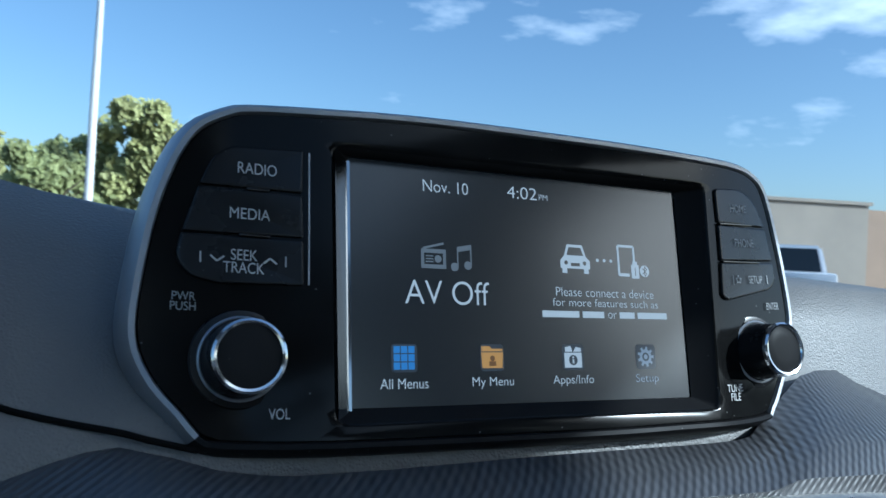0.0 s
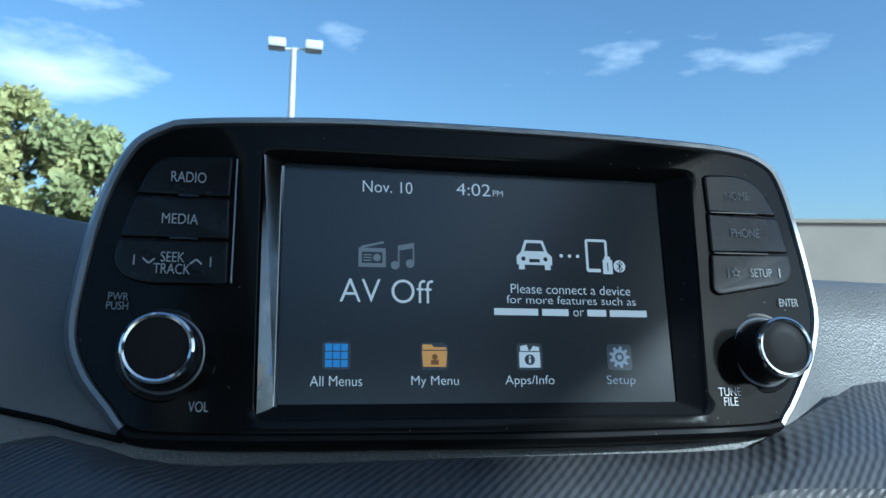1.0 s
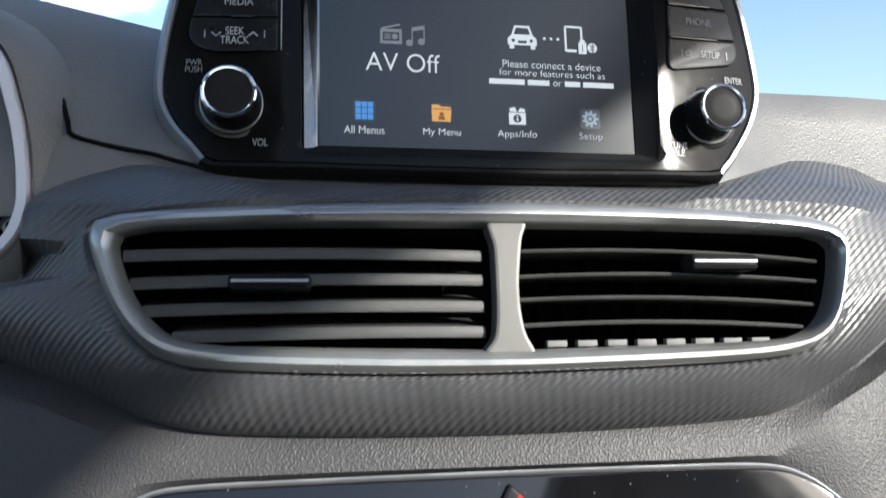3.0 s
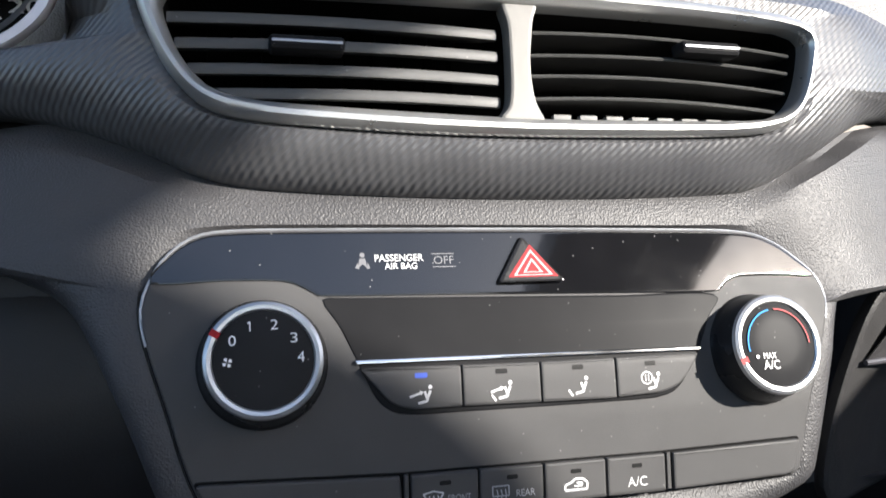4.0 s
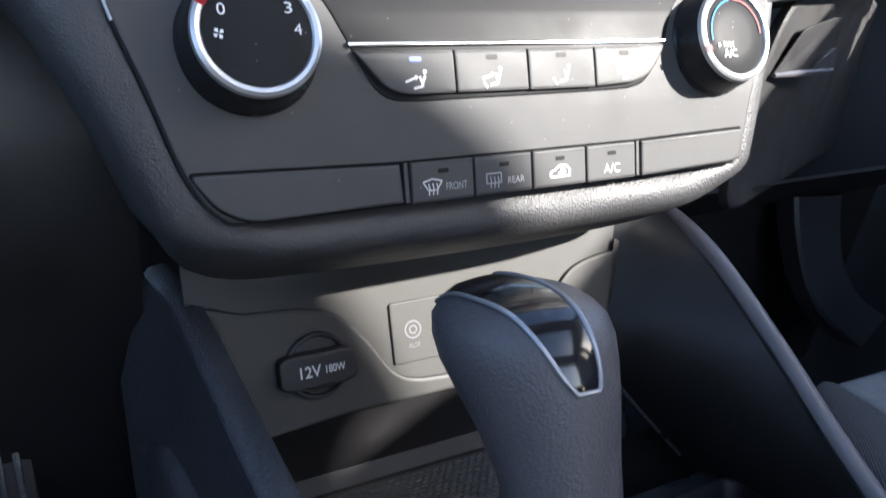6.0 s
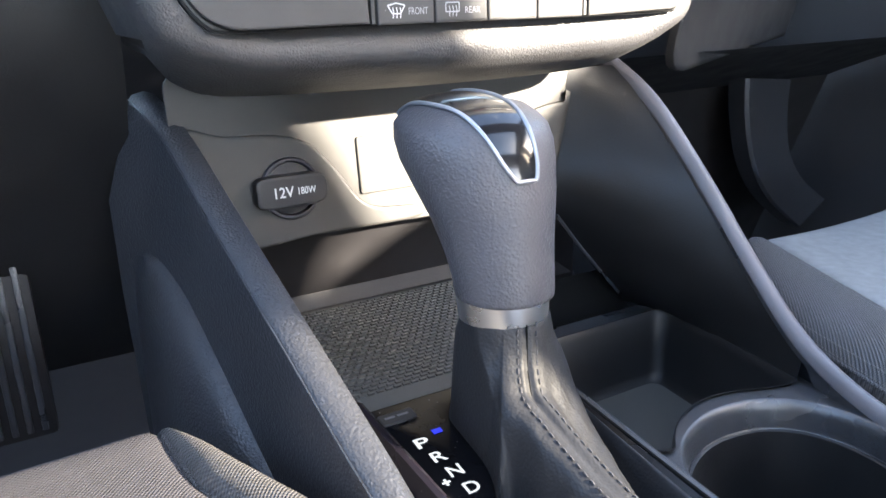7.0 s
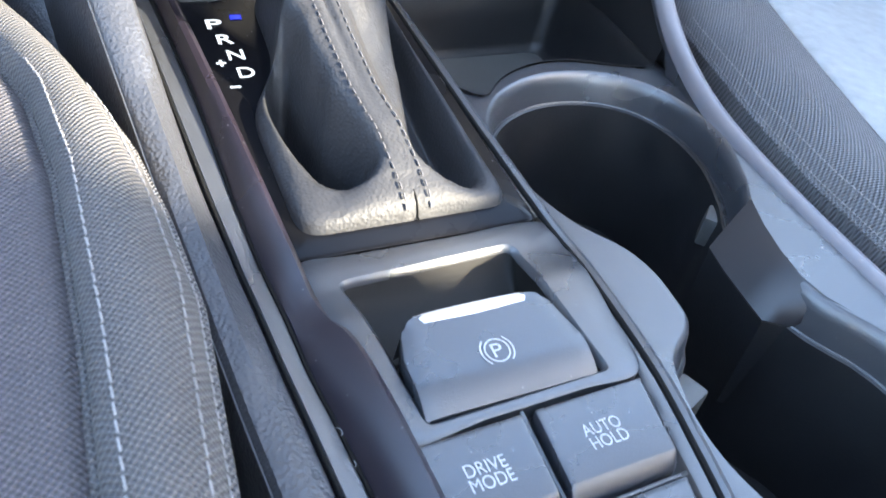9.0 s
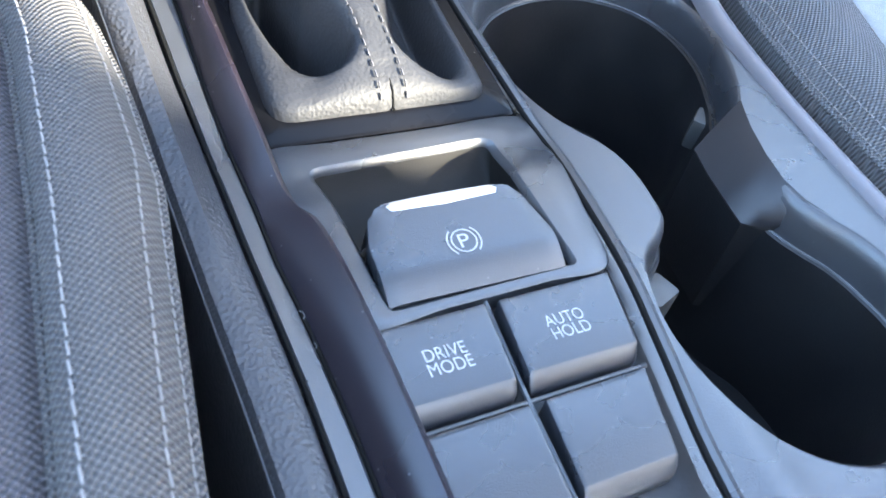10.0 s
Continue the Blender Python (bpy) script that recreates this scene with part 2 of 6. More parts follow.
scr_steel = material("scr_steel", (0.42, 0.50, 0.60), 0.4, vary=0, emit=0.3, glow=True)
asphalt = material("asphalt", (0.055, 0.055, 0.057), 0.9, vary=0.3, vary_scale=0.6, bump="noise", bump_scale=60, bump_size=0.01)
leaf_green = material("leaf_green", (0.28, 0.31, 0.13), 0.6, vary=0.45, vary_scale=0.9)
leaf_yellow = material("leaf_yellow", (0.38, 0.39, 0.16), 0.6, vary=0.4, vary_scale=0.9)
bark = material("bark", (0.09, 0.07, 0.05), 0.9, vary=0.3, vary_scale=6)
pole_white = material("pole_white", (0.75, 0.75, 0.74), 0.4, vary=0.06, vary_scale=2)
stucco = material("stucco", (0.42, 0.37, 0.31), 0.9, vary=0.1, vary_scale=0.4)
stucco_warm = material("stucco_warm", (0.45, 0.33, 0.24), 0.9, vary=0.1, vary_scale=0.4)
car_white = material("car_white", (0.75, 0.76, 0.78), 0.25, coat=0.6, vary=0.03)
car_glass = material("car_glass", (0.02, 0.025, 0.03), 0.05, vary=0)
body_grey = material("body_grey", (0.05, 0.05, 0.055), 0.6, vary=0.1)
headliner_grey = material("headliner_grey", (0.42, 0.42, 0.43), 0.9, vary=0.08, bump="noise", bump_scale=1500, bump_size=0.0002)


def glass(name, clear_to):
    m = bpy.data.materials.new(name)
    m.use_nodes = True
    tn, tl = m.node_tree.nodes, m.node_tree.links
    clear, shine, blend = tn.new("ShaderNodeBsdfTransparent"), tn.new("ShaderNodeBsdfGlossy"), tn.new("ShaderNodeMixShader")
    clear.inputs["Color"].default_value = (*clear_to, 1)
    shine.inputs["Roughness"].default_value = 0.02
    blend.inputs["Fac"].default_value = 0.06
    tl.new(clear.outputs[0], blend.inputs[1])
    tl.new(shine.outputs[0], blend.inputs[2])
    tl.new(blend.outputs[0], tn["Material Output"].inputs["Surface"])
    return m


# both panes are out of view; their tints set how much light enters
tinted_glass = glass("tinted_glass", (0.45, 0.44, 0.41))
roof_glass = glass("roof_glass", (0.84, 0.87, 0.87))

# ---- building helpers: the cabin is laid out in millimetres round the display's centre, tilted with it ----
TILT = radians(11.5)
CABIN = Matrix.Translation((0, 0, 1.12)) @ Matrix.Rotation(-TILT, 4, "X") @ Matrix.Scale(0.001, 4)


def place(x, y, z):
    return CABIN @ Vector((x, y, z))


def thing(name, base, label, category, group="", kind=""):
    ob = new(name)
    ob.empty_display_size = 0.02
    ob.matrix_world = Matrix.Translation(base if isinstance(base, Vector) else place(*base))
    return tagged(ob, label, category, group, kind)


def home(ob):
    """Where a thing's or part's own origin stands in the world."""
    at = Vector(ob.location)
    while ob.parent:
        ob = ob.parent
        at += ob.location
    return at


def part(name, bm, mat, parent, label="", smooth=35.0, cabin=True):
    if cabin:
        bm.transform(CABIN)
    bmesh.ops.recalc_face_normals(bm, faces=bm.faces)
    if parent is not None:
        bm.transform(Matrix.Translation(-home(parent)))
    me = bpy.data.meshes.new(name)
    bm.to_mesh(me)
    bm.free()
    if mat is not None:
        me.materials.append(mat)
    if smooth:
        me.polygons.foreach_set("use_smooth", [True] * len(me.polygons))
        me.set_sharp_from_angle(angle=radians(smooth))
    ob = new(name, me)
    if parent is not None:
        ob.parent = parent
    if label:
        ob["label"] = label
    return ob


def smooth_loop(points, n=96, closed=True):
    """A curve through the points, evenly resampled (Catmull-Rom)."""
    p = [np.array(q, float) for q in points]
    m = len(p)
    dense = []
    for i in range(m if closed else m - 1):
        a, b, c, d = (p[(i + k) % m] if closed else p[min(max(i + k, 0), m - 1)] for k in (-1, 0, 1, 2))
        for s in np.linspace(0, 1, 12, endpoint=False):
            dense.append(0.5 * (2 * b + (c - a) * s + (2 * a - 5 * b + 4 * c - d) * s**2 + (3 * b - a - 3 * c + d) * s**3))
    if not closed:
        dense.append(p[-1])
    return resample(dense, n, closed)


def resample(points, n, closed=True):
    q = np.array([*points, points[0]] if closed else points, float)
    along = np.r_[0, np.cumsum(np.linalg.norm(np.diff(q, axis=0), axis=1))]
    want = np.linspace(0, along[-1], n, endpoint=not closed)
    return np.stack([np.interp(want, along, q[:, k]) for k in range(q.shape[1])], 1)


def corner_loop(points, radius, steps=5):
    """A polygon with rounded corners. radius: one, or one for each corner."""
    out, m = [], len(points)
    for i in range(m):
        a, b, c = (np.array(points[(i + k) % m], float) for k in (-1, 0, 1))
        r = radius[i] if isinstance(radius, (list, tuple)) else radius
        u, v = (a - b), (c - b)
        lu, lv = np.linalg.norm(u), np.linalg.norm(v)
        cut = min(r, lu * 0.49, lv * 0.49)
        p, q = b + u / lu * cut, b + v / lv * cut
        for s in np.linspace(0, 1, steps):
            out.append((1 - s) ** 2 * p + 2 * s * (1 - s) * b + s**2 * q)
    return np.array(out)


def inset(loop, by):
    """The loop moved inwards (or outwards, if negative)."""
    loop = np.asarray(loop, float)
    area = 0.5 * np.sum(loop[:, 0] * np.roll(loop[:, 1], -1) - np.roll(loop[:, 0], -1) * loop[:, 1])
    t = np.roll(loop, -1, 0) - np.roll(loop, 1, 0)
    t /= np.linalg.norm(t, axis=1)[:, None] + 1e-9
    return loop + np.stack([-t[:, 1], t[:, 0]], 1) * by * np.sign(area)


def loft(loops, cap_start=False, cap_end=False, closed=True, bm=None):
    """Skin over loops of equally many 3D points."""
    bm = bm or bmesh.new()
    rows = [[bm.verts.new(p) for p in loop] for loop in loops]
    n = len(rows[0])
    for a, b in zip(rows, rows[1:]):
        for i in range(n if closed else n - 1):
            j = (i + 1) % n
            bm.faces.new((a[i], a[j], b[j], b[i]))
    if cap_start:
        bm.faces.new(rows[0])
    if cap_end:
        bm.faces.new(rows[-1][::-1])
    return bm


def plate(outline, at, thick, bevel=0.6, cuts=(), bm=None):
    """A slab with a rounded front edge: outline in (u, v); at(u, v, d) gives the place d above the surface."""
    bm = bm or bmesh.new()
    o = np.asarray(outline, float)
    half = min(np.ptp(o[:, 0]), np.ptp(o[:, 1])) / 2
    flat = min(0.5, half * 0.6 - bevel)
    layers = ([(inset(o, bevel + flat), thick)] if flat > 0.05 else []) + [(inset(o, bevel), thick), (inset(o, bevel * 0.3), thick - bevel * 0.3), (o, thick - bevel), (o, 0.0)]
    loft([[(u, v, d) for u, v in loop] for loop, d in layers], cap_start=True, bm=bm)
    for v in cuts:
        bmesh.ops.bisect_plane(bm, geom=bm.verts[:] + bm.edges[:] + bm.faces[:], plane_co=(0, v, 0), plane_no=(0, 1, 0))
    bmesh.ops.triangulate(bm, faces=[f for f in bm.faces if len(f.verts) > 4])
    for vert in bm.verts:
        vert.co = at(*vert.co)
    return bm


def tube(path, radius, sides=10, cap=True, bm=None, flat=1.0):
    """A round bar along a path of 3D points. radius: one or one for each point."""
    path = [Vector(p) for p in path]
    loops, up = [], Vector((0.03, 0.1, 1.0)).normalized()
    for i, p in enumerate(path):
        d = (path[min(i + 1, len(path) - 1)] - path[max(i - 1, 0)]).normalized()
        a = d.cross(up)
        a = a.normalized() if a.length > 1e-4 else d.orthogonal().normalized()
        b = a.cross(d)
        r = radius[i] if isinstance(radius, (list, tuple, np.ndarray)) else radius
        loops.append([p + (a * math.cos(w) + b * math.sin(w) * flat) * r for w in np.linspace(0, 2 * math.pi, sides, endpoint=False)])
    return loft(loops, cap, cap, bm=bm)


def spun(profile, origin, axis, across, n=48, bm=None, cap_end=True):
    """A turned solid: profile of (radius, height) along the axis."""
    origin, axis = Vector(origin), Vector(axis).normalized()
    a = (Vector(across) - axis * axis.dot(Vector(across))).normalized()
    b = axis.cross(a)
    loops = [[origin + axis * h + (a * math.cos(w) + b * math.sin(w)) * r for w in np.linspace(0, 2 * math.pi, n, endpoint=False)]
             for r, h in profile]
    return loft(loops, False, cap_end, bm=bm)


def box(x0, x1, y0, y1, z0, z1, bevel=0.0, bm=None):
    bm = bm or bmesh.new()
    made = bmesh.ops.create_cube(bm, size=1.0, matrix=Matrix.LocRotScale(((x0 + x1) / 2, (y0 + y1) / 2, (z0 + z1) / 2), None, (x1 - x0, y1 - y0, z1 - z0)))
    if bevel:
        edges = list({e for v in made["verts"] for e in v.link_edges})
        bmesh.ops.bevel(bm, geom=edges, offset=bevel, segments=2, profile=0.6, affect="EDGES")
    return bm


def lettering(name, text, span, at, mat, parent, lift=0.25, label="", weight=0.0):
    """Words that fill the box span = (u0, v0, u1, v1) of a surface."""
    cu = bpy.data.curves.new(name, "FONT")
    cu.body, cu.align_x = text, "CENTER"
    cu.space_line, cu.offset = 0.8, weight
    ob = bpy.data.objects.new(name, cu)
    scene.collection.objects.link(ob)
    bpy.context.view_layer.update()
    me = bpy.data.meshes.new_from_object(ob)
    bpy.data.objects.remove(ob)
    bm = bmesh.new()
    bm.from_mesh(me)
    bpy.data.meshes.remove(me)
    co = np.array([v.co for v in bm.verts])
    lo, hi = co.min(0), co.max(0)
    u0, v0, u1, v1 = span
    for v in bm.verts:
        v.co = at(u0 + (v.co.x - lo[0]) / (hi[0] - lo[0]) * (u1 - u0), v0 + (v.co.y - lo[1]) / (hi[1] - lo[1]) * (v1 - v0), lift)
    return part(name, bm, mat, parent, label, smooth=0)


def bars(name, boxes, at, mat, parent, lift=0.25, label=""):
    """Flat print made of small polygons, each a list of (u, v)."""
    bm = bmesh.new()
    for poly in boxes:
        bm.faces.new([bm.verts.new(at(u, v, lift)) for u, v in poly])
    return part(name, bm, mat, parent, label, smooth=0)


def rect(u0, v0, u1, v1):
    return [(u0, v0), (u1, v0), (u1, v1), (u0, v1)]


def disc(u, v, r, n=14):
    return [(u + r * math.cos(a), v + r * math.sin(a)) for a in np.linspace(0, 2 * math.pi, n, endpoint=False)]


def stroke(points, w):
    """A bent line of width w as quads."""
    out = []
    for (a, b), (c, d) in zip(points, points[1:]):
        L = math.hypot(c - a, d - b) or 1
        nx, ny = -(d - b) / L * w / 2, (c - a) / L * w / 2
        out.append([(a + nx, b + ny), (c + nx, d + ny), (c - nx, d - ny), (a - nx, b - ny)])
    return out


def arc(u, v, r, a0, a1, n=10):
    return [(u + r * math.cos(radians(a)), v + r * math.sin(radians(a))) for a in np.linspace(a0, a1, n)]


def ray_loop(loop, angles, centre):
    """Points of a closed loop in the given directions from a centre inside it."""
    loop, out = np.asarray(loop, float) - centre, []
    ang = np.unwrap(np.arctan2(loop[:, 1], loop[:, 0]))
    if ang[-1] < ang[0]:
        loop, ang = loop[::-1], np.unwrap(np.arctan2(loop[::-1, 1], loop[::-1, 0]))
    ang, loop = np.r_[ang, ang[0] + 2 * math.pi], np.r_[loop, loop[:1]]
    for a in angles:
        a = (a - ang[0]) % (2 * math.pi) + ang[0]
        k = min(max(int(np.searchsorted(ang, a)) - 1, 0), len(ang) - 2)
        p, q, d = loop[k], loop[k + 1], np.array([math.cos(a), math.sin(a)])
        e = q - p
        det = d[0] * -e[1] + d[1] * e[0]
        s = (p[0] * -e[1] + p[1] * e[0]) / det if abs(det) > 1e-9 else np.linalg.norm(p)
        out.append(d * s + centre)
    return np.array(out)


# ================= dashboard =================
VENT_OUT = smooth_loop([(-162, -100), (-161, -93.5), (-154, -89), (-92, -84), (-1, -82), (74, -83), (127, -85.5), (147, -89.5), (151, -100),
                        (141, -130), (128, -142), (104, -147.5), (18, -150.3), (-49, -150.3), (-112, -147.5), (-132, -144), (-144, -135.6), (-154, -121)], 160)
VENT_IN = smooth_loop([(-153.5, -101), (-152, -97), (-146, -94.5), (-92, -92), (-10, -91), (72, -91.5), (130, -93.6), (142.5, -96.5), (145.5, -102), (138, -126), (126, -137.2),
                       (104, -140.5), (18, -142.5), (-14, -142.4), (-102, -139.6), (-127, -137), (-138, -131), (-147.5, -118)], 160)
CLIMATE = smooth_loop([(-158, -211.2), (-152, -201), (-141.5, -193), (-126, -190.4), (-82, -190), (-5, -190.2), (60, -190.8), (107, -192), (125.5, -197), (138, -206), (146, -214),
                       (149, -224), (146, -236), (140, -250), (131, -275), (125.5, -296), (122, -303.5), (107, -304.6), (12, -304.6), (-59, -304), (-122, -305), (-134, -300), (-142.5, -286),
                       (-151, -258), (-158, -236), (-160.5, -222)], 160)


def vent_at(u, v, d):
    return (u, -50 + 0.094 * (v + 115) - d, v)


def panel_y(v):
    return float(np.interp(-v, [150, 185, 200, 215, 232, 250, 270, 292, 306, 330], [-30, -37, -41, -45, -49.6, -53.4, -55, -55.6, -55.8, -55]))


def panel_at(u, v, d):
    return (u, panel_y(v) - d, v)


def recede(x, start, k=0.9, p=1.4):
    return k * 1000 * (max(0.0, abs(x) - start) / 1000) ** p


ANG = np.linspace(0, 2 * math.pi, 240, endpoint=False)
dashboard = thing("dashboard", (0, 60, -330), "black soft-touch dashboard with ribbed carbon-look trim round the vents", "dashboard")

# ribbed pod round the air vent
pod_edge = smooth_loop([(-196, -108), (-193, -102), (-191.5, -96), (-191.5, -87), (-193, -78), (-193.5, -70), (-187.2, -57), (-182, -50), (-168, -48), (-148, -56), (-120, -63), (-90, -65), (0, -64), (98, -63), (122, -57), (150, -51), (174, -41), (192, -34), (215, -30), (290, -29), (400, -31), (470, -45), (480, -90), (440, -112),
                        (330, -118), (250, -122), (205, -132), (158, -154.5), (126, -169.5), (87, -174.5), (16, -176.5), (-50, -175.8), (-111, -172.5), (-140, -166.5), (-162, -156), (-200, -142), (-240, -135), (-300, -130), (-330, -124), (-310, -117), (-240, -115), (-206, -113.5)], 300)
c0 = np.array((-5.0, -116.0))
ring0, ring1 = ray_loop(VENT_OUT, ANG, c0), ray_loop(pod_edge, ANG, c0)
loops = []
for s, dy in ((0.0, 3.0), (0.10, 0.6), (0.3, 2.2), (0.55, 6.5), (0.78, 12.5), (0.92, 17.5), (1.0, 23.0), (1.0, 40.0)):
    row = []
    for p, q in zip(ring0, ring1):
        u, v = p + (q - p) * s
        y = -50 + 0.094 * (v + 115) + dy
        if q[1] > -100:
            up = max(0.0, (v + 84) / 22)
            y = -50 + 0.094 * (v + 115) + (dy if s < 0.5 else 0) * (1 - min(up, 1)) + min(up, 1.6) * 46 * (s ** 0.9) + (12 if s == 1.0 and dy > 20 else 0)
        y += recede(u, 150)
        row.append((u, y, v - (14 if (s == 1.0 and dy > 20 and q[1] > -100) else 0)))
    loops.append(row)
part("carbon_trim", loft(loops), twill, dashboard, "dark trim with fine diagonal carbon-weave ribs")

# soft pad behind and beside the display, up to the windscreen
rows = []
for x in np.linspace(-640, 760, 71):
    hood = math.exp(-((x + 330) / 130) ** 2)
    r = recede(x, 260, 0.35)
    low = -66 + 6 * math.exp(-((x - 220) / 160) ** 2)
    wall = 1 / (1 + math.exp((x + 165) / 40))
    side = 1 / (1 + math.exp(-(x - 60) / 40))
    push = 46 / (1 + math.exp(-(x - 160) / 16))
    rows.append([(x, 4 + r + push, low - 14), (x, 2 + r + push, low), (x, 6 + r + push, -50 + 2 * side), (x, 20 + r + push * 0.9, -32 + 10 * hood + 10 * wall), (x, 44 + r + push * 0.5, 2 - 5 * side + 18 * hood + 20 * wall), (x, 74 + r, 26 - 8 * side + 20 * hood + 20 * wall), (x, 104 + r, 38 - 8 * side + 16 * hood + 14 * wall),
                 (x, 150 + r, 50 - 8 * side + 14 * hood + 8 * wall), (x, 300 + r * 0.6, 78), (x, 640, 140), (x, 650, 60)])
bm = loft(rows, closed=False)
part("upper_pad", bm, pad_lit, dashboard, "grained black soft upper dash pad, toned up for daylight", smooth=60)

# dark seam where the pad meets the trim beside the display
seam_line = smooth_loop([(-214, 33, 9), (-198, 22, -14), (-190, 13, -33), (-187, 9.5, -41), (-176, 8, -45), (-164, 6, -48), (-151, 3, -51), (-143, 2, -53.5), (-128, 1, -57.5)], 40, closed=False)
part("pad_seam", tube(seam_line, 1.1, 8), void_black, dashboard, "dark seam between pad and trim")

# soft mid dash that carries the climate panel
stack_edge = smooth_loop([(-430, -150), (-200, -142), (0, -150), (160, -142), (300, -120), (620, -118), (640, -150), (600, -190), (420, -198), (300, -200), (235, -204), (188, -212), (164, -226), (153, -260),
                          (144, -295), (135, -318), (112, -334), (20, -338), (-100, -336), (-132, -331), (-147, -318), (-157, -295), (-173, -255), (-195, -217), (-235, -202), (-300, -192), (-430, -180), (-460, -165)], 300)
c1 = np.array((0.0, -235.0))
in0, in1 = ray_loop(inset(CLIMATE, -0.8), ANG, c1), ray_loop(stack_edge, ANG, c1)
loops = []
for s, plain, tucked in ((0.0, 2.5, 7.0), (0.04, -0.3, 5.5), (0.15, -0.4, 3.2), (0.27, -0.5, 2.0), (0.38, 0.0, 1.8), (0.48, 0.4, 2.8), (0.58, 1.0, 5.5), (0.72, 2.6, 13.0), (0.87, 7.0, 25.0), (1.0, 20.0, 36.0), (1.0, 75.0, 75.0), (0.96, 130.0, 130.0)):
    row = []
    for p, q in zip(in0, in1):
        u, v = p + (q - p) * s
        w = min(1.0, max(0.0, (-q[1] - 308) / 22))
        dy = plain + (tucked - plain) * w
        if q[1] > -180 and abs(q[0]) < 220:
            y = panel_y(v) + (dy if s < 0.2 else 0) + max(0, v + 178) * 0.4 + (40 if dy > 30 else 0)
        else:
            y = panel_y(max(v, -310)) + dy + 0.12 * (dy if q[1] < -310 else 0)
        row.append((u, y + recede(u, 165, 0.75), v + (9 if q[1] < -310 and dy > 50 else 0)))
    loops.append(row)
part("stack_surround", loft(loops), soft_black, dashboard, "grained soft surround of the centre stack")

# lower binnacle panel beside the vents, its near-black standing in for shade
part("binnacle_panel", loft([[(x, 34 + 0.1 * (-190 - x), -40), (x, 30 + 0.1 * (-190 - x), -110), (x, 26 + 0.1 * (-190 - x), -215)] for x in np.linspace(-620, -196, 12)], closed=False), shaded_black, dashboard, "panel below the instruments, coloured dark for shade")

# lower dash: knee panel and glove box, both darkened in colour for shade
rows = []
for x in np.linspace(-700, -150, 20):
    rows.append([(x, 30 + recede(x + 150, 60, 0.3), -215), (x, 20, -260), (x, 40, -330), (x, 90, -420), (x, 150, -520), (x, 260, -560)])
part("knee_panel", loft(rows, closed=False), shaded_black, dashboard, "plastic knee panel below the wheel, coloured dark for shade")
glove_at = lambda u, v, d: (u, -16 - d + (v + 220) * -0.30 + recede(u, 165, 0.7), v)
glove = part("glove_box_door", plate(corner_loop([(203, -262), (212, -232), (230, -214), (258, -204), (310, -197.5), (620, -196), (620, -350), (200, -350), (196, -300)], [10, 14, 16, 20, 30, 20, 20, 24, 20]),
                                     glove_at, 8, 4, cuts=[-215, -230, -250, -300]), glove_shade, dashboard, "black glove box door, darkened for its shade")
# no hollow is cut: a dark plate stands for the recess's shade
part("latch_recess", plate(corner_loop([(218, -263), (249, -236), (304, -227.5), (330, -226), (330, -262)], [3, 5, 6, 6, 4]), lambda u, v, d: glove_at(u, v, 7.2 + d), 1.2, 0.4), dark_plastic, glove, "latch recess, its shade laid on as a dark plate")
part("latch_lip", tube([glove_at(216, -263.6, 9.5), glove_at(250, -263.2, 10.5), glove_at(300, -262.4, 10.5), glove_at(334, -262, 9.5)], [1.6, 2.2, 2.2, 1.8], 8), side_plastic, glove, "raised finger lip under the recess")
part("latch_flap", plate(corner_loop([(283, -261), (296, -252), (330, -246), (330, -261)], [2, 6, 4, 2]), lambda u, v, d: glove_at(u, v, 8.0 + d), 3.0, 1.2), side_plastic, glove, "satin latch flap")
rows = [[(x, 36, -338), (x, 120, -352), (x, 240, -400), (x, 330, -640)] for x in (180, 700)]
part("footwell_panel", loft(rows, closed=False), dark_plastic, dashboard)
rows = []
for (xa, za), (xb, zb) in zip(smooth_loop([(503, -388), (508, -430), (526, -485), (560, -530), (620, -575)], 14, closed=False), smooth_loop([(588, -395), (588, -430), (598, -475), (628, -515), (680, -550)], 14, closed=False)):
    rows.append([(xa, 225, za), (xa, 203, za), (xa + 4, 200, za), (xb - 4, 206, zb), (xb, 214, zb), (xb + 8, 290, zb)])
part("footwell_trim", loft(rows, closed=False), side_dark, dashboard, "curved brown-black footwell trim")

# ================= display =================
display = thing("infotainment_display", (0, 8, -60), "black glossy tablet-style car display with silver rim, switched on", "car display")
DISP = smooth_loop([(-146.5, -24), (-145.5, -4), (-141, 23), (-133, 45), (-122.5, 54.5), (-108, 58.6), (-52.5, 62.5), (20, 63.2), (71, 62.6), (110, 60.5), (126.4, 55), (133.5, 45), (138.8, 21),
                    (142, -4), (141.5, -17), (136, -32), (128, -45), (121, -54), (112, -58.5), (60, -60), (15, -60.5), (-72, -60), (-118, -59), (-127, -56.5), (-133, -49), (-141.5, -38)], 180)
RECESS = corner_loop([(-85.5, 47), (-84.5, -51), (86, -51), (89, 48)], 3, 6)


def wing(u):
    """How far the bezel's ends curve back."""
    return 15 * (max(0.0, abs(u) - 82) / 60) ** 1.6


def disp_at(u, v, d):
    k = 1 + wing(u) / 302.5
    return (-55 + (u + 55) * k, -8 - d + wing(u), -83 + (v + 83) * k)


def at_y(loop, y):
    return [disp_at(u, v, -8 - y) for u, v in loop]


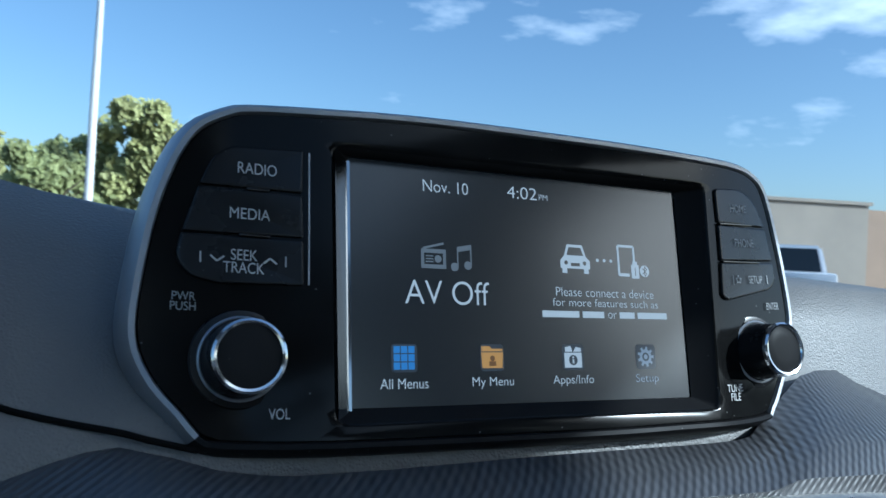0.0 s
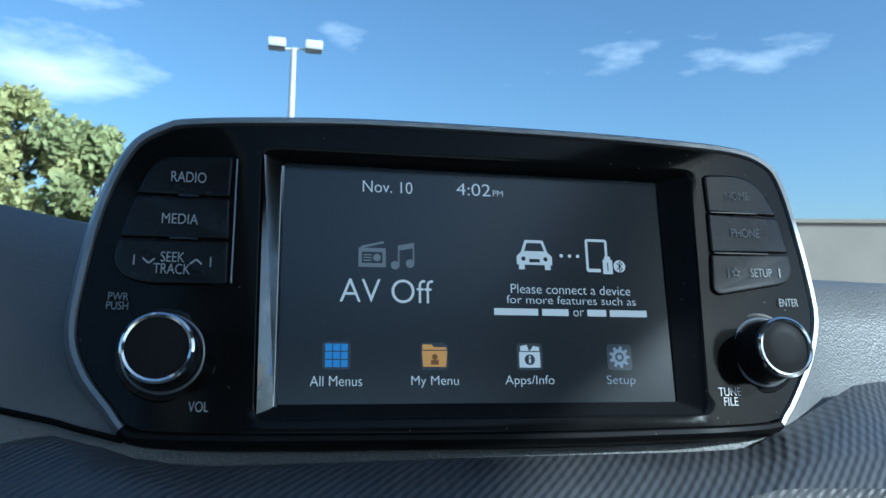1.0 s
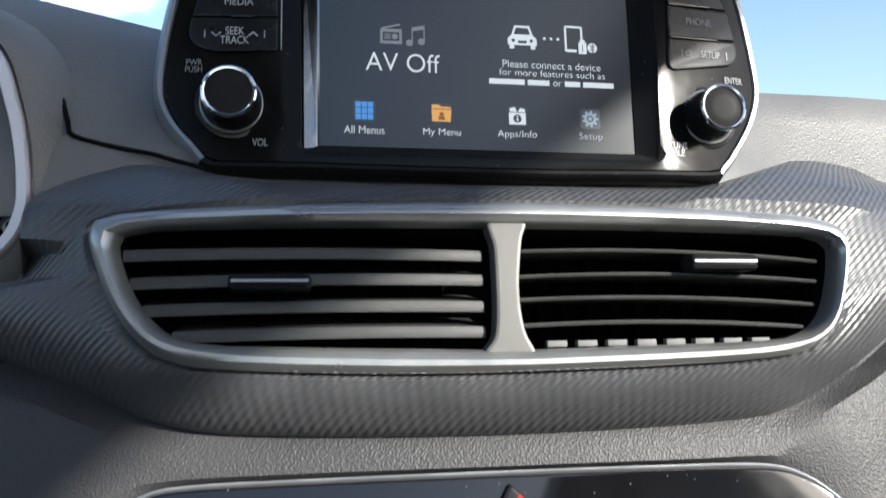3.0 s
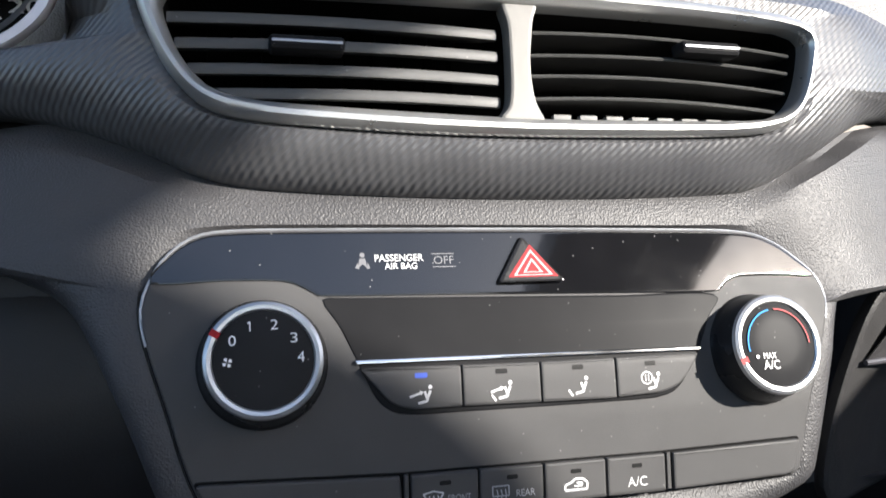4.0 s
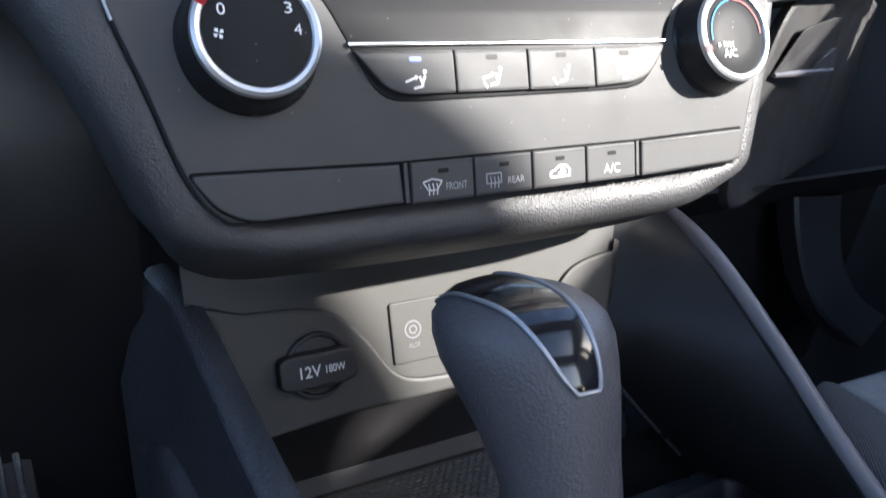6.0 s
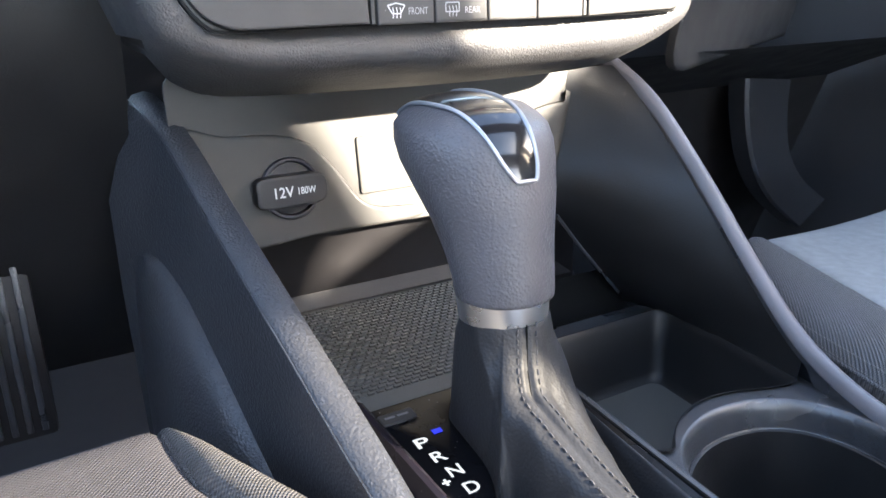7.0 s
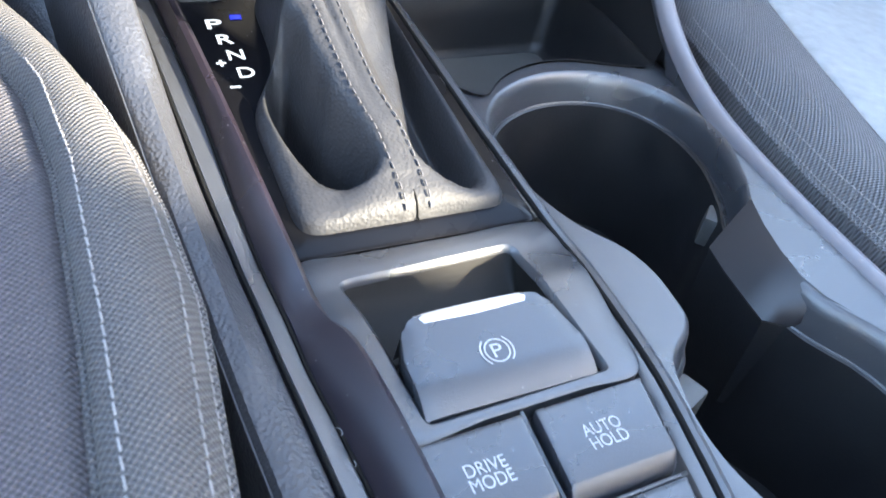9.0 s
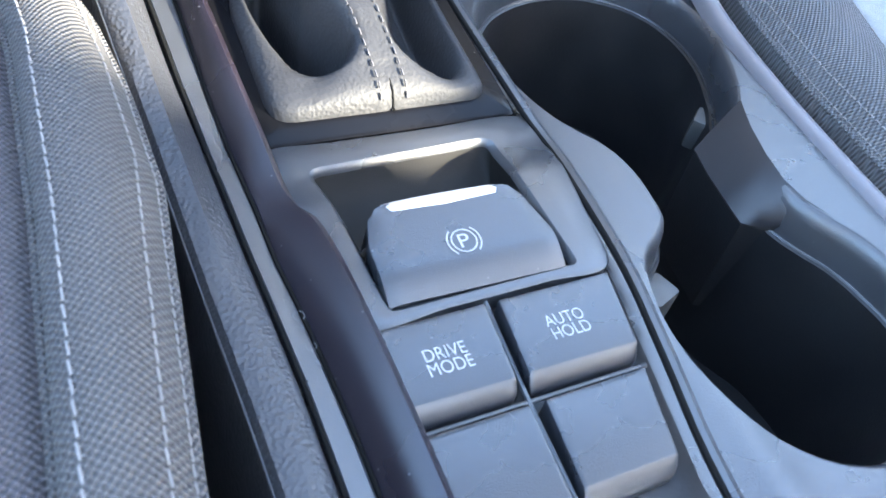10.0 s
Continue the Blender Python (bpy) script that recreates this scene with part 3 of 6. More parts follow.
rim_loops = [at_y(inset(DISP, 3.4), -7.6), at_y(inset(DISP, 2.8), -9.6), at_y(inset(DISP, 1.2), -9.9), at_y(inset(DISP, 0.0), -8.4), at_y(inset(DISP, -1.6), -4), at_y(inset(DISP, -2.2), 1), at_y(inset(DISP, -1.2), 7), at_y(inset(DISP, 3), 12), at_y(inset(DISP, 14), 15)]
upper = [k for k in range(len(DISP)) if DISP[k][1] > -57.5]
lower = [k for k in range(len(DISP)) if DISP[k][1] <= -57.5]
turn = max(range(len(upper)), key=lambda q: (upper[q] - upper[q - 1]) % len(DISP))
upper = upper[turn:] + upper[:turn]
turn = max(range(len(lower)), key=lambda q: (lower[q] - lower[q - 1]) % len(DISP))
lower = lower[turn:] + lower[:turn]
part("rim", loft([[lp[k] for k in upper] for lp in rim_loops], closed=False), rim_silver, display, "satin silver rim")
# underside of the silver rim, given black in place of its shade
part("shaded_rim", loft([[lp[k] for k in [upper[-1], *lower, upper[0]]] for lp in rim_loops], closed=False), piano_rough, display, "rim's lower edge, blackened for its shade")
part("back_shell", plate(inset(DISP, 6), lambda u, v, d: disp_at(u, v, -20 - d), 6, 2), dark_plastic, display, "dark rear shell")
A2 = np.linspace(0, 2 * math.pi, 220, endpoint=False)
face_out, face_in = ray_loop(inset(DISP, 3.2), A2, np.zeros(2)), ray_loop(RECESS, A2, np.zeros(2))
part("bezel", loft([at_y(face_out, -7.0), at_y(ray_loop(inset(DISP, 3.8), A2, np.zeros(2)), -8.4), at_y(face_out * 0.2 + face_in * 0.8, -8.4), at_y(ray_loop(inset(RECESS, -0.8), A2, np.zeros(2)), -8.2), at_y(face_in, -7.6)]), bezel_black, display, "glossy piano-black bezel")
SCREEN = corner_loop([(-77.5, 46), (-77.5, -46), (77.5, -46), (77.5, 46)], 1.0, 6)
part("recess_frame", loft([at_y(RECESS, -7.6), at_y(inset(RECESS, 0.8), -6.5), [(u, -0.6, v) for u, v in SCREEN]]), piano_rough, display, "sloping black frame round the screen")
part("recess_trim", loft([[(-85.0, -8.3, 45.8), (-84.0, -8.3, -49.6)], [(-78.4, -1.6, 44.2), (-78.2, -1.6, -47.2)], [(-77.4, -1.8, 44.0), (-77.2, -1.8, -47.0)]], closed=False), dark_chrome, display, "mirror-bright trim beside the screen", smooth=0)
screen = part("screen", plate(SCREEN, lambda u, v, d: (u, 0.5 - d, v), 0.5, 0.1), scr_dark, display, "lit dark screen showing the audio-off home view", smooth=0)
scr_at = lambda u, v, d: (u, -d, v)


def on_screen(text, span, mat=scr_text):
    lettering("screen_text", text, span, scr_at, mat, screen, 0.15, weight=-0.008)


on_screen("Nov. 10", (-47.2, 35.6, -27.6, 40.4))
on_screen("4:02", (-9.7, 36.1, 4.4, 41.2))
on_screen("PM", (5.4, 36.3, 9.6, 38.8))
on_screen("AV Off", (-55.6, -8.3, -19.8, 0.8))
on_screen("Please connect a device", (11.2, -3.5, 61.6, 0.2))
on_screen("for more features such as", (9.3, -7.6, 63.6, -4.4))
on_screen("or", (36.6, -12.4, 41.0, -9.9))
bars("screen_text", [rect(4.1, -12.3, 22.0, -9.6), rect(23.6, -12.3, 34.6, -9.6), rect(42.5, -12.3, 50.5, -9.6), rect(52, -12.3, 68.0, -9.6)], scr_at, scr_text, screen, 0.15)
on_screen("All Menus", (-65.9, -39.5, -47.0, -35.8))
on_screen("My Menu", (-28.7, -40.2, -10.7, -35.8))
on_screen("Apps/Info", (7.5, -40.0, 27.1, -35.6))
on_screen("Setup", (48.7, -40.0, 60.7, -35.6), scr_steel)
# radio and note, switched off
bars("radio_icon", [rect(-48.7, 5.4, -38.2, 7.0), rect(-48.7, 11.4, -38.2, 13), rect(-48.7, 5.4, -47.4, 13), rect(-39.5, 5.4, -38.2, 13), *stroke([(-47.8, 13.2), (-39.0, 15.4)], 0.9),
                    disc(-41.6, 9.2, 1.5), *[rect(-46.8, z, -43.6, z + 0.5) for z in (7.8, 8.9, 10.0)]], scr_at, scr_grey, screen, 0.12)
bars("note_icon", [disc(-34.6, 6.4, 1.7), disc(-28.8, 7.2, 1.7), rect(-33.5, 6.4, -32.9, 14.2), rect(-27.7, 7.2, -27.1, 15.4), [(-33.5, 12.2), (-27.1, 13.5), (-27.1, 15.6), (-33.5, 14.3)]], scr_at, scr_grey, screen, 0.12)
# car, dots, phone, usb and wireless marks
bars("car_icon", [[(14.2, 8.2), (29.0, 8.2), (29.0, 11.6), (27.4, 13.2), (15.8, 13.2), (14.2, 11.6)], [(16.0, 13.2), (27.2, 13.2), (25.4, 18.4), (17.8, 18.4)], rect(15.0, 6.2, 17.4, 8.4), rect(25.8, 6.2, 28.2, 8.4)], scr_at, scr_text, screen, 0.12)
bars("car_window", [[(17.4, 13.8), (25.8, 13.8), (24.6, 17.2), (18.6, 17.2)], disc(17.0, 10.6, 0.9), disc(26.2, 10.6, 0.9), rect(19.4, 9.2, 23.8, 10.6)], scr_at, scr_dark, screen, 0.2)
bars("dots_icon", [disc(x, 12.3, 0.75) for x in (33.0, 36.5, 40.0)], scr_at, scr_text, screen, 0.12)
bars("phone_icon", [*stroke([(44.0, 6.4), (44.0, 19.2), (52.4, 19.2), (52.4, 12.4)], 1.1), *stroke([(44.0, 6.6), (49.6, 6.6)], 1.4)], scr_at, scr_text, screen, 0.12)
bars("usb_icon", [rect(50.6, 5.2, 54.8, 11.2), rect(51.4, 11.2, 54.0, 12.6), disc(57.8, 8.6, 2.6)], scr_at, scr_text, screen, 0.14)
bars("wireless_mark", stroke([(56.6, 7.2), (59.0, 9.6), (57.8, 10.7), (57.8, 6.3), (59.0, 7.5), (56.6, 9.9)], 0.4) + stroke([(52.7, 6.4), (52.7, 10)], 0.4), scr_at, scr_dark, screen, 0.2)
for u in (-56.4, -19.8, 17.6, 54.7):
    bars("icon_tile", [corner_loop(rect(u - 5.2, -33.6, u + 5.2, -23.2), 1.6, 4).tolist()], scr_at, scr_tile, screen, 0.08)
for i in range(3):
    for j in range(3):
        bars("grid_square", [rect(-60.6 + 2.9 * i, -32.6 + 3.0 * j, -58.1 + 2.9 * i, -30.0 + 3.0 * j)], scr_at, scr_blue, screen, 0.12)
bars("folder_icon", [[(-24.2, -32.4), (-15.4, -32.4), (-14.9, -26.4), (-24.6, -26.4)], [(-24.4, -26.0), (-15.2, -26.0), (-15.2, -25.0), (-20.0, -25.0), (-20.8, -24.0), (-24.4, -24.0)]], scr_at, scr_orange, screen, 0.12)
bars("badge", [rect(-21.2, -31.6, -18.2, -29.8), disc(-19.7, -28.7, 1.1)], scr_at, scr_brown, screen, 0.2)
bars("apps_icon", [rect(13.4, -32.6, 21.8, -26.6), [(14.0, -26.2), (17.4, -26.2), (16.6, -23.8), (13.8, -24.4)], [(17.8, -26.2), (21.6, -26.2), (21.6, -24.8), (19.2, -24.2)]], scr_at, scr_text, screen, 0.12)
bars("badge", [disc(17.6, -29.6, 2.1)], scr_at, scr_tile, screen, 0.2)
bars("badge", [rect(17.2, -30.9, 18.0, -29.2), disc(17.6, -28.5, 0.45)], scr_at, scr_text, screen, 0.24)
gear = []
for i in range(9):
    a = i * 40
    gear.append([(54.7 + r * math.cos(radians(a + o)), -28.4 + r * math.sin(radians(a + o))) for r, o in ((2.6, -12), (4.3, -8), (4.3, 8), (2.6, 12))])
bars("gear_icon", gear + stroke(arc(54.7, -28.4, 2.5, 0, 360, 25), 1.3), scr_at, scr_steel, screen, 0.12)
bars("gear_icon", [disc(54.7, -28.4, 1.0)], scr_at, scr_steel, screen, 0.12)

# hard keys
HARD_KEYS = [
    ("RADIO", [(-96, 43.4), (-96.4, 27.9), (-128, 27.7), (-124.4, 37.5), (-119.5, 42.0)], [1, 1, 1, 6, 5], (-116.9, 32.6, -104.9, 36.6)),
    ("MEDIA", [(-96.4, 27.1), (-96.1, 11.9), (-132.3, 11.4), (-128.3, 26.9)], 0.8, (-119.0, 16.8, -106.8, 20.6)),
    ("SEEK\nTRACK", [(-96.1, 11.1), (-95.8, -4.6), (-122, -5.2), (-130.5, -3.2), (-134, 2.5), (-132.6, 10.7)], [0.8, 1, 3, 5, 5, 0.8], (-120.6, -1.6, -108.4, 6.4)),
    ("HOME", [(94.8, 47.0), (112.6, 47.6), (121.8, 42.2), (127.7, 29.9), (95.1, 31.0)], [2, 6, 6, 1, 1], (103.7, 36.2, 115.2, 39.9)),
    ("PHONE", [(94.9, 30.0), (128.0, 28.9), (130.8, 13.9), (94.5, 13.4)], 0.8, (104.6, 20.0, 118.0, 23.8)),
    ("SETUP", [(94.3, 12.5), (131.0, 13.0), (131.8, 5.6), (127.9, 0.6), (96.0, -4.6), (93.2, -2.5)], [1, 1, 4, 4, 3, 3], (111.5, 3.2, 121.5, 6.8)),
]
for word, outline, r, span in HARD_KEYS:
    key = part("button", plate(corner_loop(outline, r, 5), disp_at, 1.5, 0.6), button_black, display, "black hard key")
    lettering("key_text", word, span, lambda u, v, d: disp_at(u, v, 1.5 + d), dim_print if word in ("HOME", "PHONE", "SETUP") else white_print, key, 0.12)
    if word.startswith("SEEK"):
        bars("arrow_marks", stroke([(-124.3, 3.8), (-122.3, 2.0), (-120.3, 3.8)], 0.6) + stroke([(-108.6, 2.2), (-106.6, 4.0), (-104.6, 2.2)], 0.6)
             + [rect(-127.3, 1.2, -126.8, 4.8), rect(-102.0, 1.4, -101.5, 5.0)], lambda u, v, d: disp_at(u, v, 1.5 + d), white_print, key, 0.12)
    if word == "SETUP":
        star = [(104.6 + r * math.sin(radians(a)), 4.9 + r * math.cos(radians(a))) for a, r in zip(range(0, 361, 36), [2.0, 0.9] * 5 + [2.0])]
        bars("bracket_mark", [rect(100.9, 2.6, 101.4, 6.8)], lambda u, v, d: disp_at(u, v, 1.5 + d), dim_print, key, 0.12)
        bars("bracket_mark", [rect(125.0, 3.0, 125.5, 7.0)], lambda u, v, d: disp_at(u, v, 1.5 + d), dim_print, key, 0.12)
        bars("star_mark", stroke(star, 0.4), lambda u, v, d: disp_at(u, v, 1.5 + d), dim_print, key, 0.12)
for u0, u1, v in ((95.5, 118.0, 30.5), (95.2, 121.0, 13.0), (-114.0, -107.0, 27.5), (-116.0, -106.5, 11.5)):
    part("key_ridge", plate(corner_loop(rect(u0, v - 0.5, u1, v + 0.4), 0.3, 3), disp_at, 2.0, 0.3), piano, display)
part("edge_line", box(-94.8, -94.3, -8.9, -8.2, -4, 43), rim_silver, display)
for text, span, m in (("PWR\nPUSH", (-134.8, -14.6, -127.8, -8.6), dim_print), ("VOL", (-106.3, -48.9, -99.8, -45.4), white_print), ("ENTER", (123.9, -8.8, 133.0, -5.6), dim_print), ("TUNE\nFILE", (91.2, -48.2, 101.0, -41.2), white_print)):
    lettering("bezel_text", text, span, disp_at, m, display, 0.6)
for x, z in ((-116.2, -28.6), (115.2, -26.6)):
    knob = part("knob", spun([(16.5, 0), (16.0, 1.2), (14.0, 1.6), (13.2, 2.0), (12.4, 5), (11.7, 12), (11.4, 15.8)], (x, -2.4, z), (0, -1, 0), (1, 0, 0)), button_black, display, "round black rotary knob")
    part("ring", spun([(11.2, 15.4), (11.9, 15.9), (11.8, 17.4), (11.0, 18.0), (10.2, 17.8), (9.8, 16.8)], (x, -2.4, z), (0, -1, 0), (1, 0, 0), cap_end=False), chrome, knob, "polished silver ring")
    part("base_ring", spun([(13.6, 1.4), (14.1, 2.6), (13.4, 3.2), (12.8, 2.6)], (x, -2.4, z), (0, -1, 0), (1, 0, 0), cap_end=False), rim_silver, knob)
    part("cap", spun([(10.3, 16.6), (9.6, 17.0), (5, 17.2), (0.6, 17.25)], (x, -2.4, z), (0, -1, 0), (1, 0, 0)), dial_gloss, knob, "glossy black cap")

# ================= air vent =================
vent = thing("air_vent", (0, 0, -150), "twin centre air vents in a satin silver frame", "air vent")
NO = np.array((-5.0, -116.0))
vo, vi = ray_loop(VENT_OUT, ANG, NO), ray_loop(VENT_IN, ANG, NO)
mid = lambda s: vo * (1 - s) + vi * s
part("frame", loft([[vent_at(*p, d) for p in loop] for loop, d in ((vo, -4), (vo, 0.5), (mid(0.12), 2.6), (mid(0.35), 4.4), (mid(0.6), 4.6), (mid(0.85), 2.6), (vi, 0.0), (mid(1.1), -6))]), vent_silver, vent, "satin silver frame")
# duct walls are coloured near-black to give the shade of their depth
part("cavity", loft([[vent_at(*p, d) for p in loop] for loop, d in ((mid(1.08), -5), (mid(1.12), -40), (mid(1.2), -60))], cap_end=True), void_black, vent, "duct, its depth shade put in black")
div = smooth_loop([(-10.5, -90), (-1, -89.5), (5.8, -90), (3.8, -97), (2.6, -105), (1.4, -116), (1.6, -127), (3.2, -136), (6.5, -143.5), (0, -144), (-14, -143.5), (-10.2, -137), (-8.8, -127), (-8.5, -112), (-8.7, -100)], 80)
part("divider", plate(div, lambda u, v, d: vent_at(u, v, d - 8), 8.5, 1.2), divider_satin, vent, "satin silver divider")


def slat(x0, x1, zl, zr, bow, tilt, deep=34, thick=2.0, front=-2.0):
    rows = []
    for s in np.linspace(0, 1, 15):
        x, z = x0 + (x1 - x0) * s, zl + (zr - zl) * s + bow * 4 * s * (1 - s)
        f = front - 3.0 * (2 * s - 1) ** 2
        sec = []
        for d, h in ((f, 0.0), (f - 0.5, thick / 2), (f - 4, thick / 2 + 0.4), (f - deep, 0.6 + deep * tilt), (f - deep, -0.6 + deep * tilt), (f - 4, -thick / 2), (f - 0.5, -thick / 2)):
            sec.append(vent_at(x, z + h, d))
        rows.append(sec)
    return loft(rows, True, True)


for zl, zr, x0 in ((-104, -103.6, -151), (-114.8, -113.6, -148), (-125.2, -124.4, -143), (-135.2, -134.6, -132)):
    part("slat", slat(x0, -12.2, zl, zr, 0.6, 0.22, thick=4.4), slat_black, vent, "black louvre slat")
for zl, zr, x1 in ((-101.5, -105.4, 139.5), (-112.2, -114.4, 138), (-121.8, -124.6, 135), (-132.4, -134.2, 128)):
    part("slat", slat(2.8, x1, zl, zr, 1.8, 0.03, thick=1.5), slat_black, vent, "black louvre slat")
for x0, x1, z in ((-111.5, -81, -115), (74, 104.5, -107)):
    tab = corner_loop([(x0, z - 3.6), (x1, z - 3.6), (x1, z + 3.2), (x0, z + 3.2)], 2.4, 5)
    part("tab", plate(tab, lambda u, v, d: vent_at(u, v, d - 4), 10, 2.2), piano_rough, vent, "glossy black vent tab")
    part("tab_strip", plate(corner_loop([(x0 + 1, z - 0.5), (x1 - 1, z - 0.5), (x1 - 1, z + 0.7), (x0 + 1, z + 0.7)], 0.5, 4), lambda u, v, d: vent_at(u, v, d + 5.9), 0.5, 0.2), rim_silver, vent)
# vanes blackened so they sink into the duct's shade
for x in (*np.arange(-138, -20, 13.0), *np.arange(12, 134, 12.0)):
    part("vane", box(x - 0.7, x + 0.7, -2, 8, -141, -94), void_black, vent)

for x in np.arange(14, 106, 13.0):
    part("vane_foot", box(x, x + 8.5, -44, -40, -141, -138.4, 0.4), vane_pale, vent, "pale vane foot")

# ================= climate panel =================
climate = thing("climate_control_panel", (0, -20, -310), "black manual climate control panel with two dials and hazard button", "climate control")
CUTS = [-200, -208, -216, -224, -232, -240, -248, -256, -264, -272, -280, -288, -296]
part("faceplate", plate(CLIMATE, panel_at, 3.0, 1.0, cuts=CUTS), matte_black, climate, "matte black faceplate")
part("outline_gap", loft([[panel_at(*p, d) for p in loop] for loop, d in ((inset(CLIMATE, -1.0), 0.3), (inset(CLIMATE, -0.7), 1.6), (inset(CLIMATE, 0.1), 1.6), (inset(CLIMATE, 0.2), 0.3))]), piano_rough, climate, "dark outline")
hem = [panel_at(u, v, 2.0) for u, v in inset(CLIMATE, -0.3) if v > -236]
k = max(range(len(hem)), key=lambda i: (Vector(hem[i]) - Vector(hem[i - 1])).length)
part("outline_trim", tube(hem[k:] + hem[:k], 0.7, 6), rim_silver, climate, "thin silver line over the upper edge")
gloss = smooth_loop([(-157.5, -211), (-152, -201.6), (-141.2, -193.7), (-126, -191.2), (-82, -190.8), (-5, -191), (60, -191.6), (107, -192.8), (125, -197.7), (137.6, -206.6), (145.2, -213.8),
                     (128, -213.2), (106, -213.2), (98, -214.6), (93.5, -218), (88, -220.2), (40, -219.6), (-30, -218.4), (-88, -217.6), (-95, -216), (-101, -212.8), (-109, -211.0), (-130, -210.6)], 160)
part("gloss_panel", plate(gloss, panel_at, 3.9, 0.7, cuts=CUTS[:4]), piano, climate, "glossy black upper band")
central = smooth_loop([(-91.5, -218.8), (-85, -230), (-78.8, -243.5), (-72.5, -257), (-67, -263.2), (-58, -265.9), (-30, -266.2), (41, -266), (57, -264.8), (64, -261.4), (70.5, -253.5), (76.5, -244.5), (83, -232), (88, -221), (40, -220.4), (-30, -219.2), (-80, -218.4)], 140)
part("window", plate(central, panel_at, 3.5, 0.5, cuts=CUTS[2:9]), piano_rough, climate, "blank semi-gloss centre window")
part("strip", plate([(-79.4, -243.2), (-79.0, -244.8), (74.8, -245.9), (76.0, -244.2)], panel_at, 5.0, 0.4), chrome, climate, "thin chrome strip")


def led(u, v, parent, on=False):
    bars("indicator", [corner_loop(rect(u - 2.6, v - 1.0, u + 2.6, v + 1.0), 0.5, 3).tolist()], lambda a, b, d: panel_at(a, b, 6.0 + d), led_blue if on else led_off, parent, 0.15)


btn_at = lambda u, v, d: panel_at(u, v, 6.0 + d)


def airflow(u, v, parent, seat=True, arrow=True, foot=False, screen=False):
    """Airflow mark: a seat back and arrows."""
    s = []
    if seat:
        s += stroke([(u + 1.2, v + 0.4), (u + 2.4, v - 3.4), (u - 1.6, v - 4.2)], 1.0) + [disc(u + 3.6, v + 2.0, 0.9)] + stroke([(u + 3.6, v + 0.6), (u + 2.2, v - 2.6)], 1.1)
    if arrow:
        s += stroke([(u - 5.0, v - 1.6), (u - 0.6, v - 0.2)], 0.9) + [[(u - 0.8, v + 0.9), (u + 0.8, v + 0.2), (u - 0.4, v - 1.2)]]
    if foot:
        s += stroke([(u - 4.6, v - 2.6), (u - 2.8, v - 5.2)], 0.9)
    if screen:
        s += stroke(arc(u - 2.0, v + 0.6, 2.6, 0, 360, 14), 0.6) + stroke([(u - 2.6, v - 0.8), (u - 2.6, v + 2.0)], 0.5) + stroke([(u - 1.2, v - 0.8), (u - 1.2, v + 2.0)], 0.5)
    bars("airflow_mark", s, btn_at, white_print, parent, 0.12)


MODE = [
    ([(-78.2, -246.4), (-36.6, -247.0), (-36.6, -263.4), (-57.5, -263.6), (-66, -261), (-71.6, -254.6)], [1, 1, 0.8, 5, 5, 6], -53.5),
    ([(-36.0, -247.0), (-2.2, -247.3), (-2.2, -263.8), (-36.0, -263.5)], 0.8, -19.4),
    ([(-1.6, -247.3), (32.4, -247.2), (32.4, -264.2), (-1.6, -263.9)], 0.8, 14.8),
    ([(33.0, -247.2), (73.6, -246.8), (69.2, -253.6), (63.6, -260.0), (55, -263.0), (33.0, -264.0)], [0.8, 1, 5, 5, 5, 0.8], 49.0),
]
for i, (outline, r, u) in enumerate(MODE):
    b = part("button", plate(corner_loop(outline, r, 5), panel_at, 6.0, 0.7, cuts=(-250, -256)), matte_black, climate, "flat black airflow button")
    led(u, -250.2, b, i == 0)
    airflow(u, -257.0, b, arrow=i in (0, 1), foot=i in (1, 2), screen=i == 3)
part("row_gap", plate(corner_loop([(-142.3, -285.6), (-62, -288.4), (54, -288.5), (124.2, -287.0), (121.0, -304.6), (-122, -305.6), (-133.5, -300.2)], [3, 1, 1, 2, 6, 5, 8], 5), panel_at, 3.25, 0.2), void_black, climate, "dark gap round the lower keys")
part("blank_panel", plate(corner_loop([(-141.5, -286.6), (-63.2, -289.6), (-62.2, -304.4), (-122, -304.8), (-133, -299.6)], [3, 0.6, 0.6, 5, 8], 5), panel_at, 5.0, 0.8), matte_black, climate, "blank black panel")
part("blank_panel", plate(corner_loop([(58.2, -289.6), (123.4, -288.2), (120.6, -303.4), (58.2, -305.2)], [0.6, 2, 6, 0.6], 5), panel_at, 5.0, 0.8), matte_black, climate, "blank black panel")
for u in (-60.6, 55.9):
    part("spacer", plate(rect(u - 0.9, -304.6, u + 0.9, -289.2), panel_at, 4.8, 0.3), matte_black, climate)
